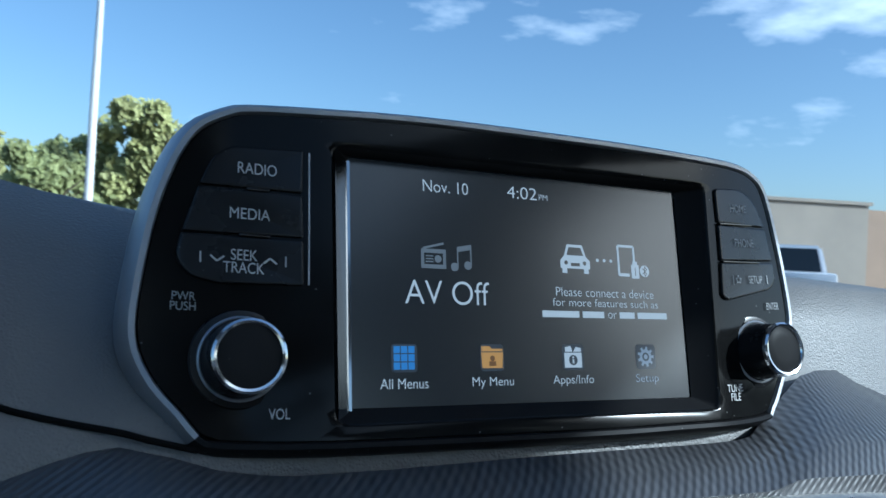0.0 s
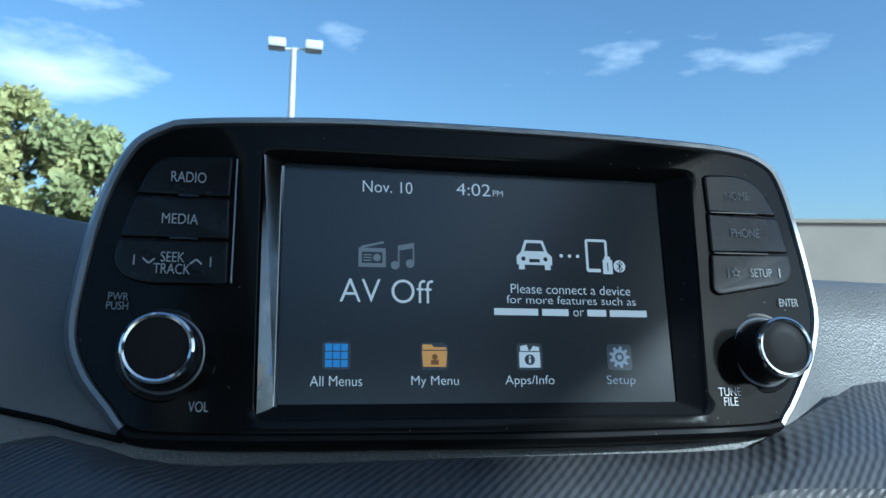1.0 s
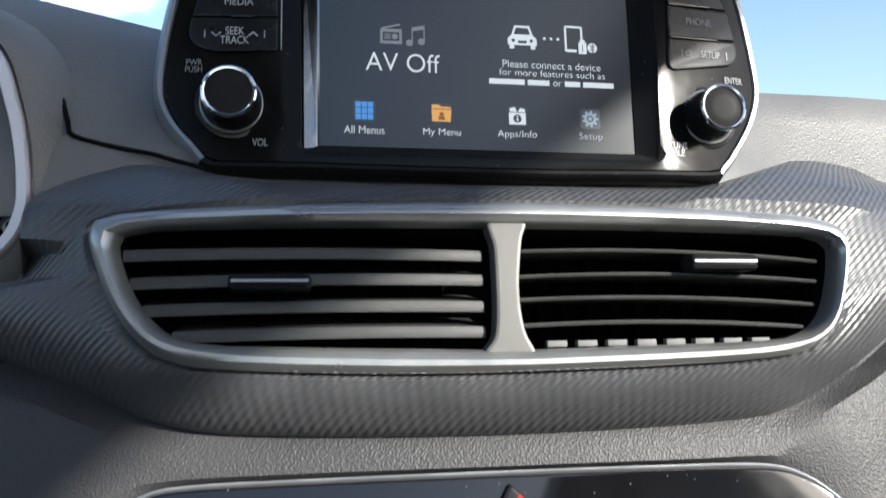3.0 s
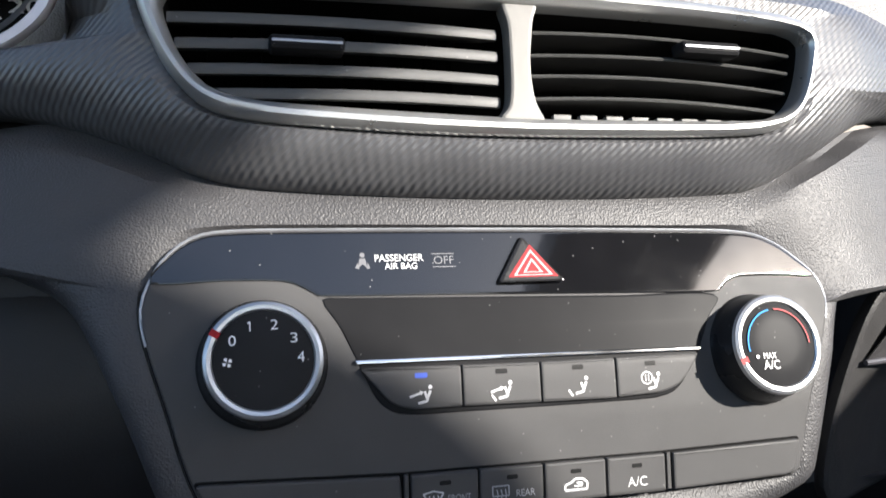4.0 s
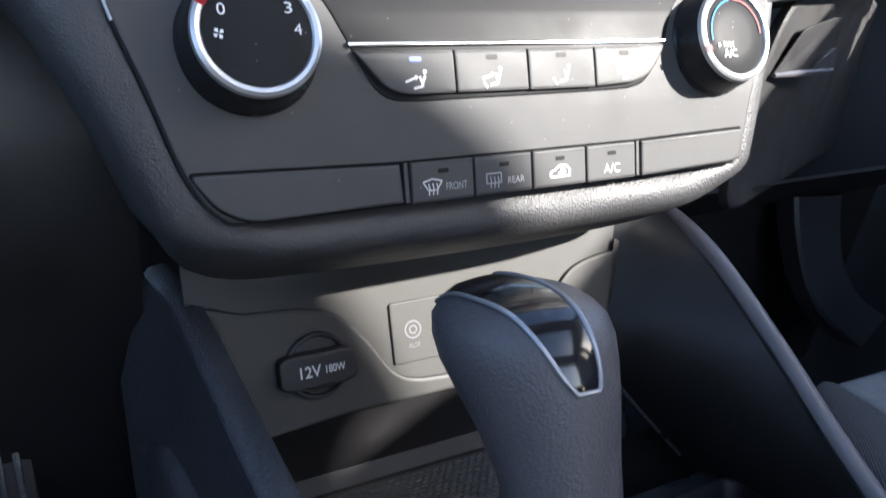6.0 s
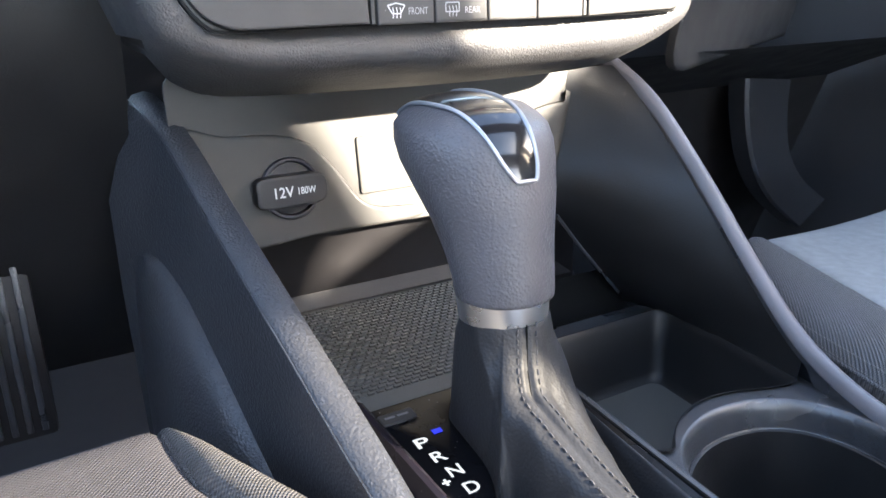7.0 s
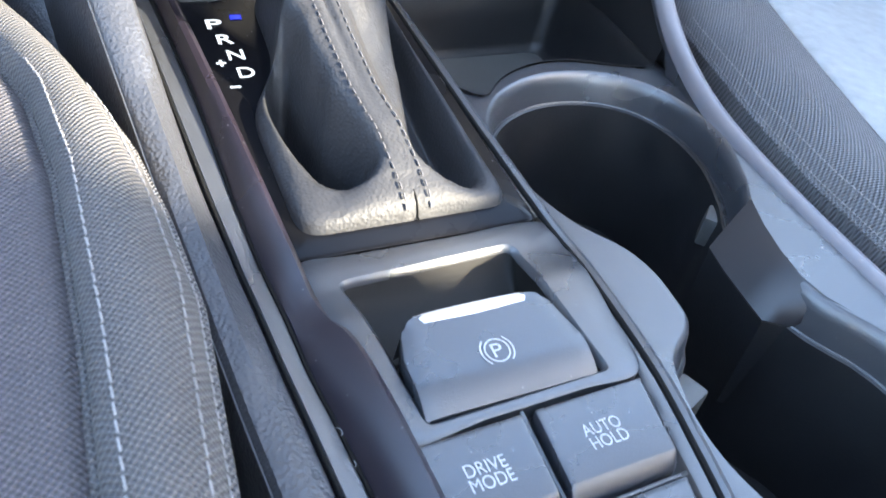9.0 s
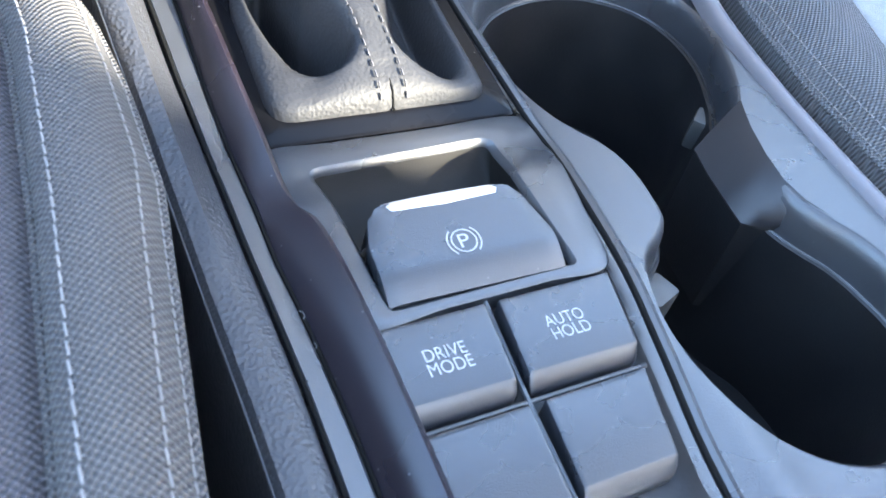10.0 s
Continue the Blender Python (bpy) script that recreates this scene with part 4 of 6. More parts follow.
for u0, u1, word in ((-58.8, -31.0, "FRONT"), (-30.2, -2.8, "REAR"), (-2.0, 25.6, ""), (26.4, 53.8, "A/C")):
    b = part("button", plate(corner_loop(rect(u0, -305.2, u1, -289.4), 0.7, 4), panel_at, 5.6, 0.8), matte_black, climate, "flat black climate button")
    u = (u0 + u1) / 2
    at5 = lambda a, c, d: panel_at(a, c, 5.6 + d)
    bars("indicator", [corner_loop(rect(u - 2.4, -294.2, u + 2.4, -292.4), 0.5, 3).tolist()], at5, led_off, b, 0.15)
    if word in ("FRONT", "REAR"):
        lettering("button_text", word, (u + 1.0, -301.2, u + 10.6, -298.2) if word == "FRONT" else (u + 1.6, -301.4, u + 9.8, -298.6), at5, dim_print, b, 0.12)
        fan = [(u - 9.2, -297.2), (u - 5.0, -296.2), (u - 0.8, -297.2), (u - 3.0, -300.6), (u - 7.0, -300.6), (u - 9.2, -297.2)] if word == "FRONT" else [(u - 8.6, -296.6), (u - 1.6, -296.6), (u - 1.6, -300.6), (u - 8.6, -300.6), (u - 8.6, -296.6)]
        bars("demist_mark", stroke(fan, 0.55) + sum((stroke([(u - 5.0 + k, -298.0), (u - 4.6 + k, -300.0), (u - 5.0 + k, -302.6)], 0.5) for k in (-1.8, 0, 1.8)), []), at5, white_print if word == "FRONT" else dim_print, b, 0.12)
    elif word:
        lettering("button_text", word, (u - 4.6, -302.0, u + 4.6, -298.0), at5, white_print, b, 0.12)
    else:
        bars("recirculate_mark", stroke([(u - 5.2, -300.8), (u - 5.0, -298.8), (u - 2.4, -297.9), (u - 0.4, -296.4), (u + 3.2, -296.6), (u + 5.0, -298.4), (u + 4.8, -301.0), (u - 5.2, -301.0)], 0.9)
             + stroke([(u - 1.0, -299.4), (u + 2.6, -299.4), (u + 2.6, -298.2), (u, -298.2)], 0.7), at5, white_print, b, 0.12)
# dials
for x, z, words in ((-115.4, -240.9, "fan"), (107.0, -244.4, "temperature")):
    lean = 0.20
    axis = Vector((0, -math.cos(lean), math.sin(lean)))
    up = Vector((0, math.sin(lean), math.cos(lean)))
    foot = Vector(panel_at(x, z, 2.5)) - axis * 0.5 - up * 2.2
    dial = part("dial", spun([(25.4, 0), (25.2, 1.0), (24.8, 1.6), (24.2, 3), (23.4, 9), (22.2, 13.5)], foot, axis, (1, 0, 0), 64), button_black, climate, "round " + words + " dial")
    part("ring", spun([(21.6, 13), (22.3, 13.6), (21.9, 15.4), (20.6, 16.2), (19.2, 15.9), (18.6, 15.0)], foot, axis, (1, 0, 0), 64, cap_end=False), satin_silver, dial, "satin silver ring")
    part("cap", spun([(19.0, 14.6), (18.2, 15.0), (9, 15.3), (0.5, 15.4)], foot, axis, (1, 0, 0), 64), dial_gloss, dial, "glossy black dial face")
    top = foot + axis * 15.5
    dial_at = lambda u, v, d, o=top, a=axis, w=up: tuple(o + Vector((1, 0, 0)) * u + w * v + a * d)
    a0 = 150 if words == "fan" else 199
    bars("marker", [[(r * math.cos(radians(a0 + o)), r * math.sin(radians(a0 + o))) for r, o in ((18.4, -4), (22.2, -3.4), (22.2, 3.4), (18.4, 4))]], dial_at, red_paint, dial, 0.9, "red pointer mark")
    if words == "fan":
        for ch, a in (("0", 147), ("1", 112), ("2", 73), ("3", 35), ("4", 2)):
            u, v = 13.6 * math.cos(radians(a)), 13.6 * math.sin(radians(a))
            w = 1.35
            if ch == "1":
                bars("numeral", stroke([(u - 0.75, v + 1.0), (u + 0.15, v + 1.7), (u + 0.15, v - 1.9)], 0.55), dial_at, dial_print, dial, 0.2)
                continue
            lettering("numeral", ch, (u - w, v - 1.9, u + w, v + 1.9), dial_at, dial_print, dial, 0.2)
        bars("fan_mark", [[(-13.2 + q * math.cos(a + o), -0.6 + q * math.sin(a + o)) for q, o in ((0.25, 0), (1.7, -0.55), (1.95, 0.0), (1.6, 0.4))] for a in (0.6, 2.17, 3.74, 5.31)], dial_at, dial_print, dial, 0.2)
    else:
        bars("cold_arc", stroke(arc(0, 0, 15.6, 100, 190, 16), 0.7), dial_at, blue_print, dial, 0.2, "blue cold scale")
        bars("hot_arc", stroke(arc(0, 0, 15.6, 90, 0, 16), 0.7), dial_at, red_paint, dial, 0.2, "red hot scale")
        lettering("dial_text", "MAX", (-9.0, -6.2, -2.6, -3.6), dial_at, dial_print, dial, 0.2)
        lettering("dial_text", "A/C", (-9.6, -10.8, -1.4, -7.0), dial_at, dial_print, dial, 0.2)
        bars("dot_mark", [disc(-12.0, -5.2, 0.8)], dial_at, dial_print, dial, 0.2)
# hazard button and passenger airbag telltale
haz = part("hazard_button", plate(corner_loop([(-4.2, -193.0), (15.0, -213.6), (-17.4, -213.8)], 2.6, 6), panel_at, 7.0, 1.2), button_black, climate, "black triangular hazard button")
tri = lambda k: [(-0.6 + k * 12.4, -208.2 - k * 3.2), (-0.6, -207.2 + k * 10.6), (-0.6 - k * 12.0, -208.2 - k * 3.4)]
hz_at = lambda u, v, d: panel_at(u - 0.2, v, 7.0 + d)
for k, m, lift in ((0.95, red_paint, 0.1), (0.74, hazard_white, 0.2), (0.62, red_paint, 0.3), (0.38, hazard_white, 0.4), (0.26, red_paint, 0.5)):
    bars("warning_triangle", [tri(k)], hz_at, m, haz, lift)
lettering("panel_text", "PASSENGER", (-69.2, -203.6, -48.3, -200.6), panel_at, white_print, climate, 4.1, weight=0.012)
lettering("panel_text", "AIR BAG", (-65.2, -206.9, -51.2, -204.2), panel_at, white_print, climate, 4.1, weight=0.012)
lettering("panel_text", "OFF", (-43.8, -205.0, -35.0, -201.6), panel_at, faint_print, climate, 4.1)
bars("telltale_lines", [rect(-44.6, -206.4, -34.4, -206.0), rect(-44.6, -200.8, -34.4, -200.4)], panel_at, faint_print, climate, 4.1)
bars("belt_mark", [disc(-74.4, -200.8, 1.1), [(-76.4, -206.4), (-75.6, -202.2), (-73.2, -202.2), (-72.4, -206.4), (-74.4, -204.6)], [(-77.6, -206.2), (-76.4, -203.8), (-75.8, -206.6)], [(-72.8, -206.6), (-72.2, -203.8), (-71.2, -206.2)]], panel_at, faint_print, climate, 4.1)

# ================= storage bin with sockets =================
bin_unit = thing("storage_bin", (0, 20, -480), "open black storage bin below the centre stack", "storage bin")
wall_at = lambda u, v, d: (u, 20 - d + 0.10 * (v + 385), v)
part("back_wall", plate(corner_loop([(-136, -328), (116, -328), (94, -420), (-136, -416)], 6, 4), wall_at, 2.0, 0.5), bin_black, bin_unit, "satin black back wall")
sock_pad = smooth_loop([(-136, -357), (-110, -359), (-84, -361), (-66, -367), (-52, -382), (-40, -400), (-28, -407), (-4, -410), (-4, -417), (-60, -417), (-136, -415)], 90)
part("socket_surround", plate(sock_pad, wall_at, 4.5, 1.6), bin_black, bin_unit, "raised socket surround")
sock_pad2 = [(min(8 - u, 94.5 + 0.243 * (v + 420)), v) for u, v in sock_pad]
part("socket_surround", plate(sock_pad2, wall_at, 4.5, 1.6), bin_black, bin_unit, "raised socket surround")
part("lower_wall", loft([[(x, 22, -412), (x, 40, -440), (x, 52, -466), (x, 46, -474), (x, 20, -478)] for x in np.linspace(-140, 118, 12)], closed=False), dark_plastic, bin_unit, "dark lower wall")
mat_pad = part("floor_mat", plate(corner_loop([(-98, 40), (52, 40), (38, -24), (2, -80), (-94, -82)], 6, 4), lambda u, v, d: (u, v, -478 + d - (v + 20) * -0.06), 2.0, 0.6), rubber_mat, bin_unit, "ribbed rubber mat")
bm = bmesh.new()
for i, y in enumerate(np.arange(36, -64, -3.4)):
    for x in np.arange(-90 + (i % 2) * 2.4, float(np.interp(-y, [-36, 24, 64], [42, 32, 6])), 4.8):
        z = -476 + (y + 20) * 0.06
        a = [bm.verts.new(p) for p in ((x - 1.9, y - 1.1, z), (x + 1.9, y - 1.1, z), (x + 1.9, y + 1.1, z), (x - 1.9, y + 1.1, z))]
        b = [bm.verts.new((v.co.x * 0.86 + x * 0.14, v.co.y * 0.8 + y * 0.2, z + 0.9)) for v in a]
        bm.faces.new(b)
        for k in range(4):
            bm.faces.new((a[k], a[(k + 1) % 4], b[(k + 1) % 4], b[k]))
tagged(part("mat_texture", bm, rubber_mat, mat_pad, "small raised nubs", smooth=0), kind="stuff")


def power_socket(x, z):
    s = thing("power_socket", (x, 20, z), "round black 12-volt power socket with a hinged cap", "power socket", "power sockets")
    o, ax = Vector((x, 17, z)), (0, -1, 0.1)
    part("ring", spun([(16.6, 0), (16.6, 3.4), (16.0, 4.2), (14.6, 4.2), (14.0, 3.4), (13.6, -1)], o, ax, (1, 0, 0), cap_end=False), band_plastic, s, "raised satin ring")
    part("cap", spun([(13.8, 0), (13.4, 2.0), (10, 2.6), (0.5, 2.8)], o, ax, (1, 0, 0)), dark_plastic, s, "round cap")
    flap = smooth_loop([(-18.5, 7.6), (0, 8.4), (15.5, 7.4), (18.6, 0), (15.5, -7.4), (0, -8.4), (-18.5, -7.6), (-20.5, 0)], 50)
    f = part("flap", plate(flap, lambda u, v, d: (x + u, 13.8 - d + 0.1 * v, z + v), 6, 1.4), dark_plastic, s, "pull flap with printed rating")
    lettering("socket_text", "12V", (-11.0, -2.7, -0.6, 2.9), lambda u, v, d: (x + u, 7.8 - d + 0.1 * v, z + v), white_print, f, 0.2, weight=0.012)
    lettering("socket_text", "180W", (1.8, -2.0, 11.6, 1.8), lambda u, v, d: (x + u, 7.8 - d + 0.1 * v, z + v), white_print, f, 0.2, weight=0.012)


power_socket(-79, -389.5)
power_socket(56, -386)
usb = thing("media_port_cover", (-15, 18, -398), "flat black media port cover with an audio jack symbol", "port cover")
part("cover", plate(corner_loop(rect(-38, -399, 9, -367), 1.5, 4), lambda u, v, d: wall_at(u, v, 1.6 + d), 1.6, 0.5), bin_black, usb)
bars("jack_mark", stroke(arc(-26, -382, 4.4, 0, 360, 22), 0.9) + stroke(arc(-26, -382, 2.0, 0, 360, 14), 0.9), lambda u, v, d: wall_at(u, v, 3.2 + d), faint_print, usb, 0.15)
lettering("port_text", "AUX", (-29.5, -391.5, -22.5, -388.8), lambda u, v, d: wall_at(u, v, 3.2 + d), faint_print, usb, 0.15)

# ================= console =================
console = thing("center_console", (20, -200, -760), "black centre console with shifter plate, tray and two cup holders", "console")


def deck(x, y):
    """Height of the console's top."""
    return float(np.interp(-y, [-60, 60, 116, 244, 300, 420, 600], [-470, -468, -474, -492, -491, -489, -489]))


def strip_edge(y):
    """Outer edge of the trim strip beside the rail."""
    return float(np.interp(-y, [88, 150, 182, 213, 240, 265, 288, 305, 330, 350, 520], [-105, -102, -100.4, -98.9, -97.0, -95.9, -95.2, -94.3, -93.2, -93.0, -93.0]))


# left rail, from the stack down along the shifter
left_rail = smooth_loop([(-140, 60, -338), (-134, 20, -352), (-128, -50, -386), (-122, -110, -417), (-115, -170, -450), (-109, -225, -475), (-104.5, -290, -487), (-101, -370, -488), (-100, -520, -488.5)], 60, closed=False)
rows = []
for x, y, z in left_rail:
    zi = deck(-92, y) - 1
    out = 0.28 * min(1.0, max(0.0, (y + 15) / 70)) ** 1.5
    w = float(np.interp(-y, [0, 150, 250, 400], [6.5, 6.5, 5.4, 5.2]))
    k = min(1.0, max(0.0, (-y - 170) / 70))
    xs, zs = strip_edge(y) - 1.3, deck(0, y) + 0.2
    towards = lambda a, b, k=k: tuple(p + (q - p) * k for p, q in zip(a, b))
    rows.append([towards((x + w + 6, y, min(zi - 8, z - 18)), (xs + 0.3, y, zs - 16)), towards((x + w + 1.2, y, z - 9), (xs, y, zs - 1.2)), towards((x + w + 0.8, y, z - 4), (xs - 1.0, y, zs)), towards((x + w - 0.6, y, z - 1), (x * 0.5 + xs * 0.5, y, z * 0.45 + zs * 0.55)), (x + 1, y, z + 0.6 - 0.8 * k), (x - w + 1.2, y, z - 0.8), (x - w, y, z - 2.4), (x - w - 0.5, y, z - 3.0), (x - w - 1.0, y, z - 6), (x - w - 2.5 - 8 * out, y + 1, z - 20), (x - w - 4 - 26 * out, y + 2, z - 36), (x - w - 6 - 40 * out, y + 6, z - 56), (x - 14 - 36 * out, y + 6, z - 110), (x - 15 - 18 * out, y + 6, z - 290)])
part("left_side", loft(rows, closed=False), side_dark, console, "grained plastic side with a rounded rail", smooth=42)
part("parting_line", tube([(r[7][0] - 0.2, r[7][1], r[7][2]) for r in rows], 0.32, 5), console_plastic, console, "fine pale moulding line")
pad_edge = smooth_loop([(-158, 52, -424), (-152, 30, -416), (-147, 5, -424), (-141, -50, -451), (-133, -125, -496), (-129, -200, -536), (-127, -300, -584)], 40, closed=False)
rows = []
for i, (x, y, z) in enumerate(pad_edge):
    k = min(1.0, i / 8) ** 0.5
    rows.append([(x + 12, y, z + 1), (x + 2, y, z), (x - 3, y, z - 2 * k), (x - 8 * k, y, z - 9), (x - 14 * k, y, z - 26), (x - 18 * k, y, z - 60), (x - 20 * k, y, z - 110), (x - 18 * k, y, z - 320)])
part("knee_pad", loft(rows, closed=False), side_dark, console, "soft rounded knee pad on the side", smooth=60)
# trim strip beside the rail, then a dark band with a rounded satin edge along the shift plate
ridge = smooth_loop([(-92, -88, -467), (-89, -130, -473), (-85, -190, -482), (-82, -245, -490), (-80.5, -268, -493.5), (-76.5, -284, -490), (-75.6, -310, -486.5), (-75.4, -350, -485), (-75.8, -400, -485), (-76.5, -520, -486)], 70, closed=False)
rows, rows2 = [], []
for x, y, z in ridge:
    zt = deck(0, y)
    xi = float(np.interp(-y, [88, 150, 181, 220, 245, 270, 290, 306, 328, 350, 520], [-97, -93, -92, -91.4, -90.2, -89.1, -88.9, -87.6, -86.4, -85.8, -85.5]))
    xo = strip_edge(y)
    rows.append([(xo, y, zt - 14), (xo, y, zt - 1.2), (xo + 0.8, y, zt - 0.4), (xi - 1.4, y, zt - 0.8), (xi - 0.6, y, zt - 1.6), (xi - 0.6, y, zt - 14)])
    zb = max(z, zt - 1.5)
    rows2.append([(xi, y, zt - 14), (xi, y, zt - 1.8), (xi + 0.7, y, zt - 0.6), (xi * 0.55 + (x - 1) * 0.45, y, (zt + zb) / 2 + 0.8), (x - 1.6, y, zb + 2.4), (x + 0.6, y, zb + 2.9), (x + 2.2, y, zb + 2.0), (x + 3.0, y, zb), (x + 3.2, y, zb - 12)])
for edge_of in (rows, rows2):
    part("strip_gap", tube([(r[0][0] - 0.1, r[0][1], r[1][2] + 0.3) for r in edge_of], 0.75, 6), void_black, console, "dark gap beside the strip")
strip = part("side_strip", loft(rows, closed=False), console_plastic, console, "flat satin strip with faint marks", smooth=40)
bars("worn_mark", stroke(arc(-88.6, -311, 1.5, -60, 250, 12), 0.28) + stroke([(-90.2, -314), (-88.4, -315.2)], 0.3) + stroke(arc(-88.4, -321, 1.3, 150, 400, 10), 0.25) + stroke([(-88.6, -325.4), (-87.8, -327)], 0.7), lambda u, v, d: (u, v, deck(0, v) - 0.6 + d), faint_print, strip, 0.12, "faint scuffed marks")
part("edge_band", loft(rows2, closed=False), band_plastic, console, "dark band with a rounded satin edge", smooth=40)

# right rail and side
right_rail = smooth_loop([(150, 70, -318), (152, 25, -336), (154, -15, -360), (155, -60, -403), (154, -100, -444), (150, -140, -476), (143, -185, -491), (136, -240, -496), (129, -310, -497), (124, -400, -497), (122, -520, -497)], 70, closed=False)
rows = []
for x, y, z in right_rail:
    w = 4.2
    inner_x = float(np.interp(-y, [152, 200, 225, 260, 300], [5.2, 5.2, 7, 11, 13]))
    rows.append([(x - inner_x, y, min(-500, z - 10) if y < -152 else z - 9), (x - min(inner_x, 7), y, (z - 30 if z > -480 else z - 6) if y < -152 else z - 7), (x - w - 1, y, z - 5), (x - w, y, z - 1.5), (x, y, z + 1), (x + w, y, z - 1.5), (x + w + 1, y, z - 6), (x + 9, y, z - 60), (x + 12, y, z - 290)])
part("right_side", loft(rows, closed=False), console_plastic, console, "tall side with a rounded satin rail", smooth=50)
junction = smooth_loop([(114, 24, -340), (101, 22, -380), (92, 20, -413), (112, 14, -448), (146, 0, -494)], 20, closed=False)
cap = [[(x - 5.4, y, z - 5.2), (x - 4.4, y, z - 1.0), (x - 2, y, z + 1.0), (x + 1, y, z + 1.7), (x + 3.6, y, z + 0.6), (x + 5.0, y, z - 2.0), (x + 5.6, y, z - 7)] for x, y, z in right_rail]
# paler skin over the rail paints the light along its crest
part("rail_highlight", loft(cap, closed=False), rail_sheen, console, "highlight along the right rail, put on as a paler cap", smooth=60)
rail_foot = smooth_loop([(150, 20, -340), (151, 0, -352), (152, -18, -367), (153, -60, -407), (152, -100, -448), (147, -142, -480)], 20, closed=False)
# wall facing away from the sun, its shade put in the near-black colour
part("right_wall", loft([[tuple(j * (1 - s) + r * s) for s in np.linspace(0, 1, 8)] for j, r in zip(junction, rail_foot)] + [[(float(np.interp(142 * s, [0, 31, 80, 142], [148, 156, 151, 143])), -142 * s, -499) for s in np.linspace(0, 1, 8)]], closed=False), shaded_black, console, "inner wall of the bin, coloured dark for shade", smooth=60)
part("wall_crease", tube([(x - 0.5, y - 0.5, z) for x, y, z in junction[8:]], 1.1, 6), console_plastic, console, "softly rounded corner crease")

# console top right of the shifter, with tray and cup openings
CUP = smooth_loop([(20, -210), (24, -180), (40, -157), (62, -144), (85, -140), (110, -145), (128, -160), (136, -182), (134, -210), (122, -238), (112, -253), (105, -268), (100, -283), (97, -296), (97, -306), (101, -316), (106, -326),
                   (109, -340), (109, -360), (98, -382), (78, -396), (55, -399), (34, -393), (19, -378), (12, -358), (12, -338), (18, -320), (24, -311), (33, -305), (38.5, -299), (40, -291), (41, -278), (38, -264), (28, -248), (22, -230)], 150)
TRAY = corner_loop([(16, -33), (155, -31), (150, -80), (140, -146), (120, -141), (96, -131), (72, -132), (50, -143), (36, -158), (26, -150)], [6, 12, 40, 6, 14, 18, 18, 12, 5, 12], 6)


def surface_with_holes(x0, x1, y0, y1, holes, height, step=3.0):
    """A sheet in cells, cut out along the holes' loops: cells inside a hole are left out, near ones snapped to its edge."""
    bm = bmesh.new()
    xs, ys = np.arange(x0, x1 + step, step), np.arange(y0, y1 + step, step)

    def inside(p, loop):
        x, y = p
        a, b = loop, np.roll(loop, -1, 0)
        c = ((a[:, 1] > y) != (b[:, 1] > y)) & (x < (b[:, 0] - a[:, 0]) * (y - a[:, 1]) / (b[:, 1] - a[:, 1] + 1e-12) + a[:, 0])
        return c.sum() % 2 == 1

    verts = {}
    dense = [resample(h, 500) for h in holes]
    state = {}
    for i, x in enumerate(xs):
        for j, y in enumerate(ys):
            state[i, j] = any(inside((x, y), h) for h in holes)
    for i in range(len(xs) - 1):
        for j in range(len(ys) - 1):
            corners = [(i, j), (i + 1, j), (i + 1, j + 1), (i, j + 1)]
            if all(state[c] for c in corners):
                continue
            for c in corners:
                if c not in verts:
                    p = np.array((xs[c[0]], ys[c[1]]))
                    if state[c]:
                        best = min((h[np.argmin(((h - p) ** 2).sum(1))] for h in dense), key=lambda q: ((q - p) ** 2).sum())
                        p = best
                    verts[c] = bm.verts.new((p[0], p[1], height(*p)))
            try:
                bm.faces.new([verts[c] for c in corners])
            except ValueError:
                pass
    return bm


def top_height(x, y):
    edge = float(np.interp(-y, [0, 30, 90, 140, 185, 240, 310, 400, 520], [150, 158, 158, 152, 145, 137, 130, 125, 123]))
    return -497 - 3 * min(1, max(0, (x - edge + 8) / 8)) + 1.5 * math.exp(-((x - 12) / 8) ** 2)


def clip_right(bm):
    for v in list(bm.verts):
        edge = float(np.interp(-v.co.y, [0, 30, 90, 140, 185, 240, 310, 400, 520], [150, 158, 158, 152, 145, 137, 130, 125, 123]))
        v.co.x = min(v.co.x, edge)
        left = float(np.interp(-v.co.y, [0, 90, 250, 275, 320, 385, 520], [3, 6, 12, 13, 5, -9, -11]))
        v.co.x = max(v.co.x, left)
    bmesh.ops.remove_doubles(bm, verts=bm.verts[:], dist=0.02)
    return bm


part("deck", clip_right(surface_with_holes(-14, 160, -523, -18, [CUP, TRAY], top_height, 3.0)), console_plastic, console, "smooth satin black deck", smooth=40)
cup_h = lambda loop, z, by: [(u, v, z) for u, v in inset(loop, by)]
part("cup_lip", loft([cup_h(CUP, -497.1, -0.6), cup_h(CUP, -497.3, 0.4), cup_h(CUP, -498.2, 1.5), cup_h(CUP, -500.2, 2.6), cup_h(CUP, -503.0, 3.1), cup_h(CUP, -512, 4.2)]), console_plastic, console, "softly rounded rim of the cup wells", smooth=60)
# below the step the dark colour stands for the wells' depth shade
part("cup_wall", loft([cup_h(CUP, -512, 4.2), cup_h(CUP, -512.6, 5.0), cup_h(CUP, -513.2, 6.2), cup_h(CUP, -560, 8.0), cup_h(CUP, -586, 9.5)], cap_end=False), shaded_black, console, "deep cup holder wells, their shade put in the colour", smooth=40)
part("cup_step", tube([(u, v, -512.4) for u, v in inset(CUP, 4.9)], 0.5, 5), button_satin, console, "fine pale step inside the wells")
part("cup_floor", plate(inset(CUP, 9.0)[::2], lambda u, v, d: (u, v, -588 + d), 3, 0.5), shaded_black, console)
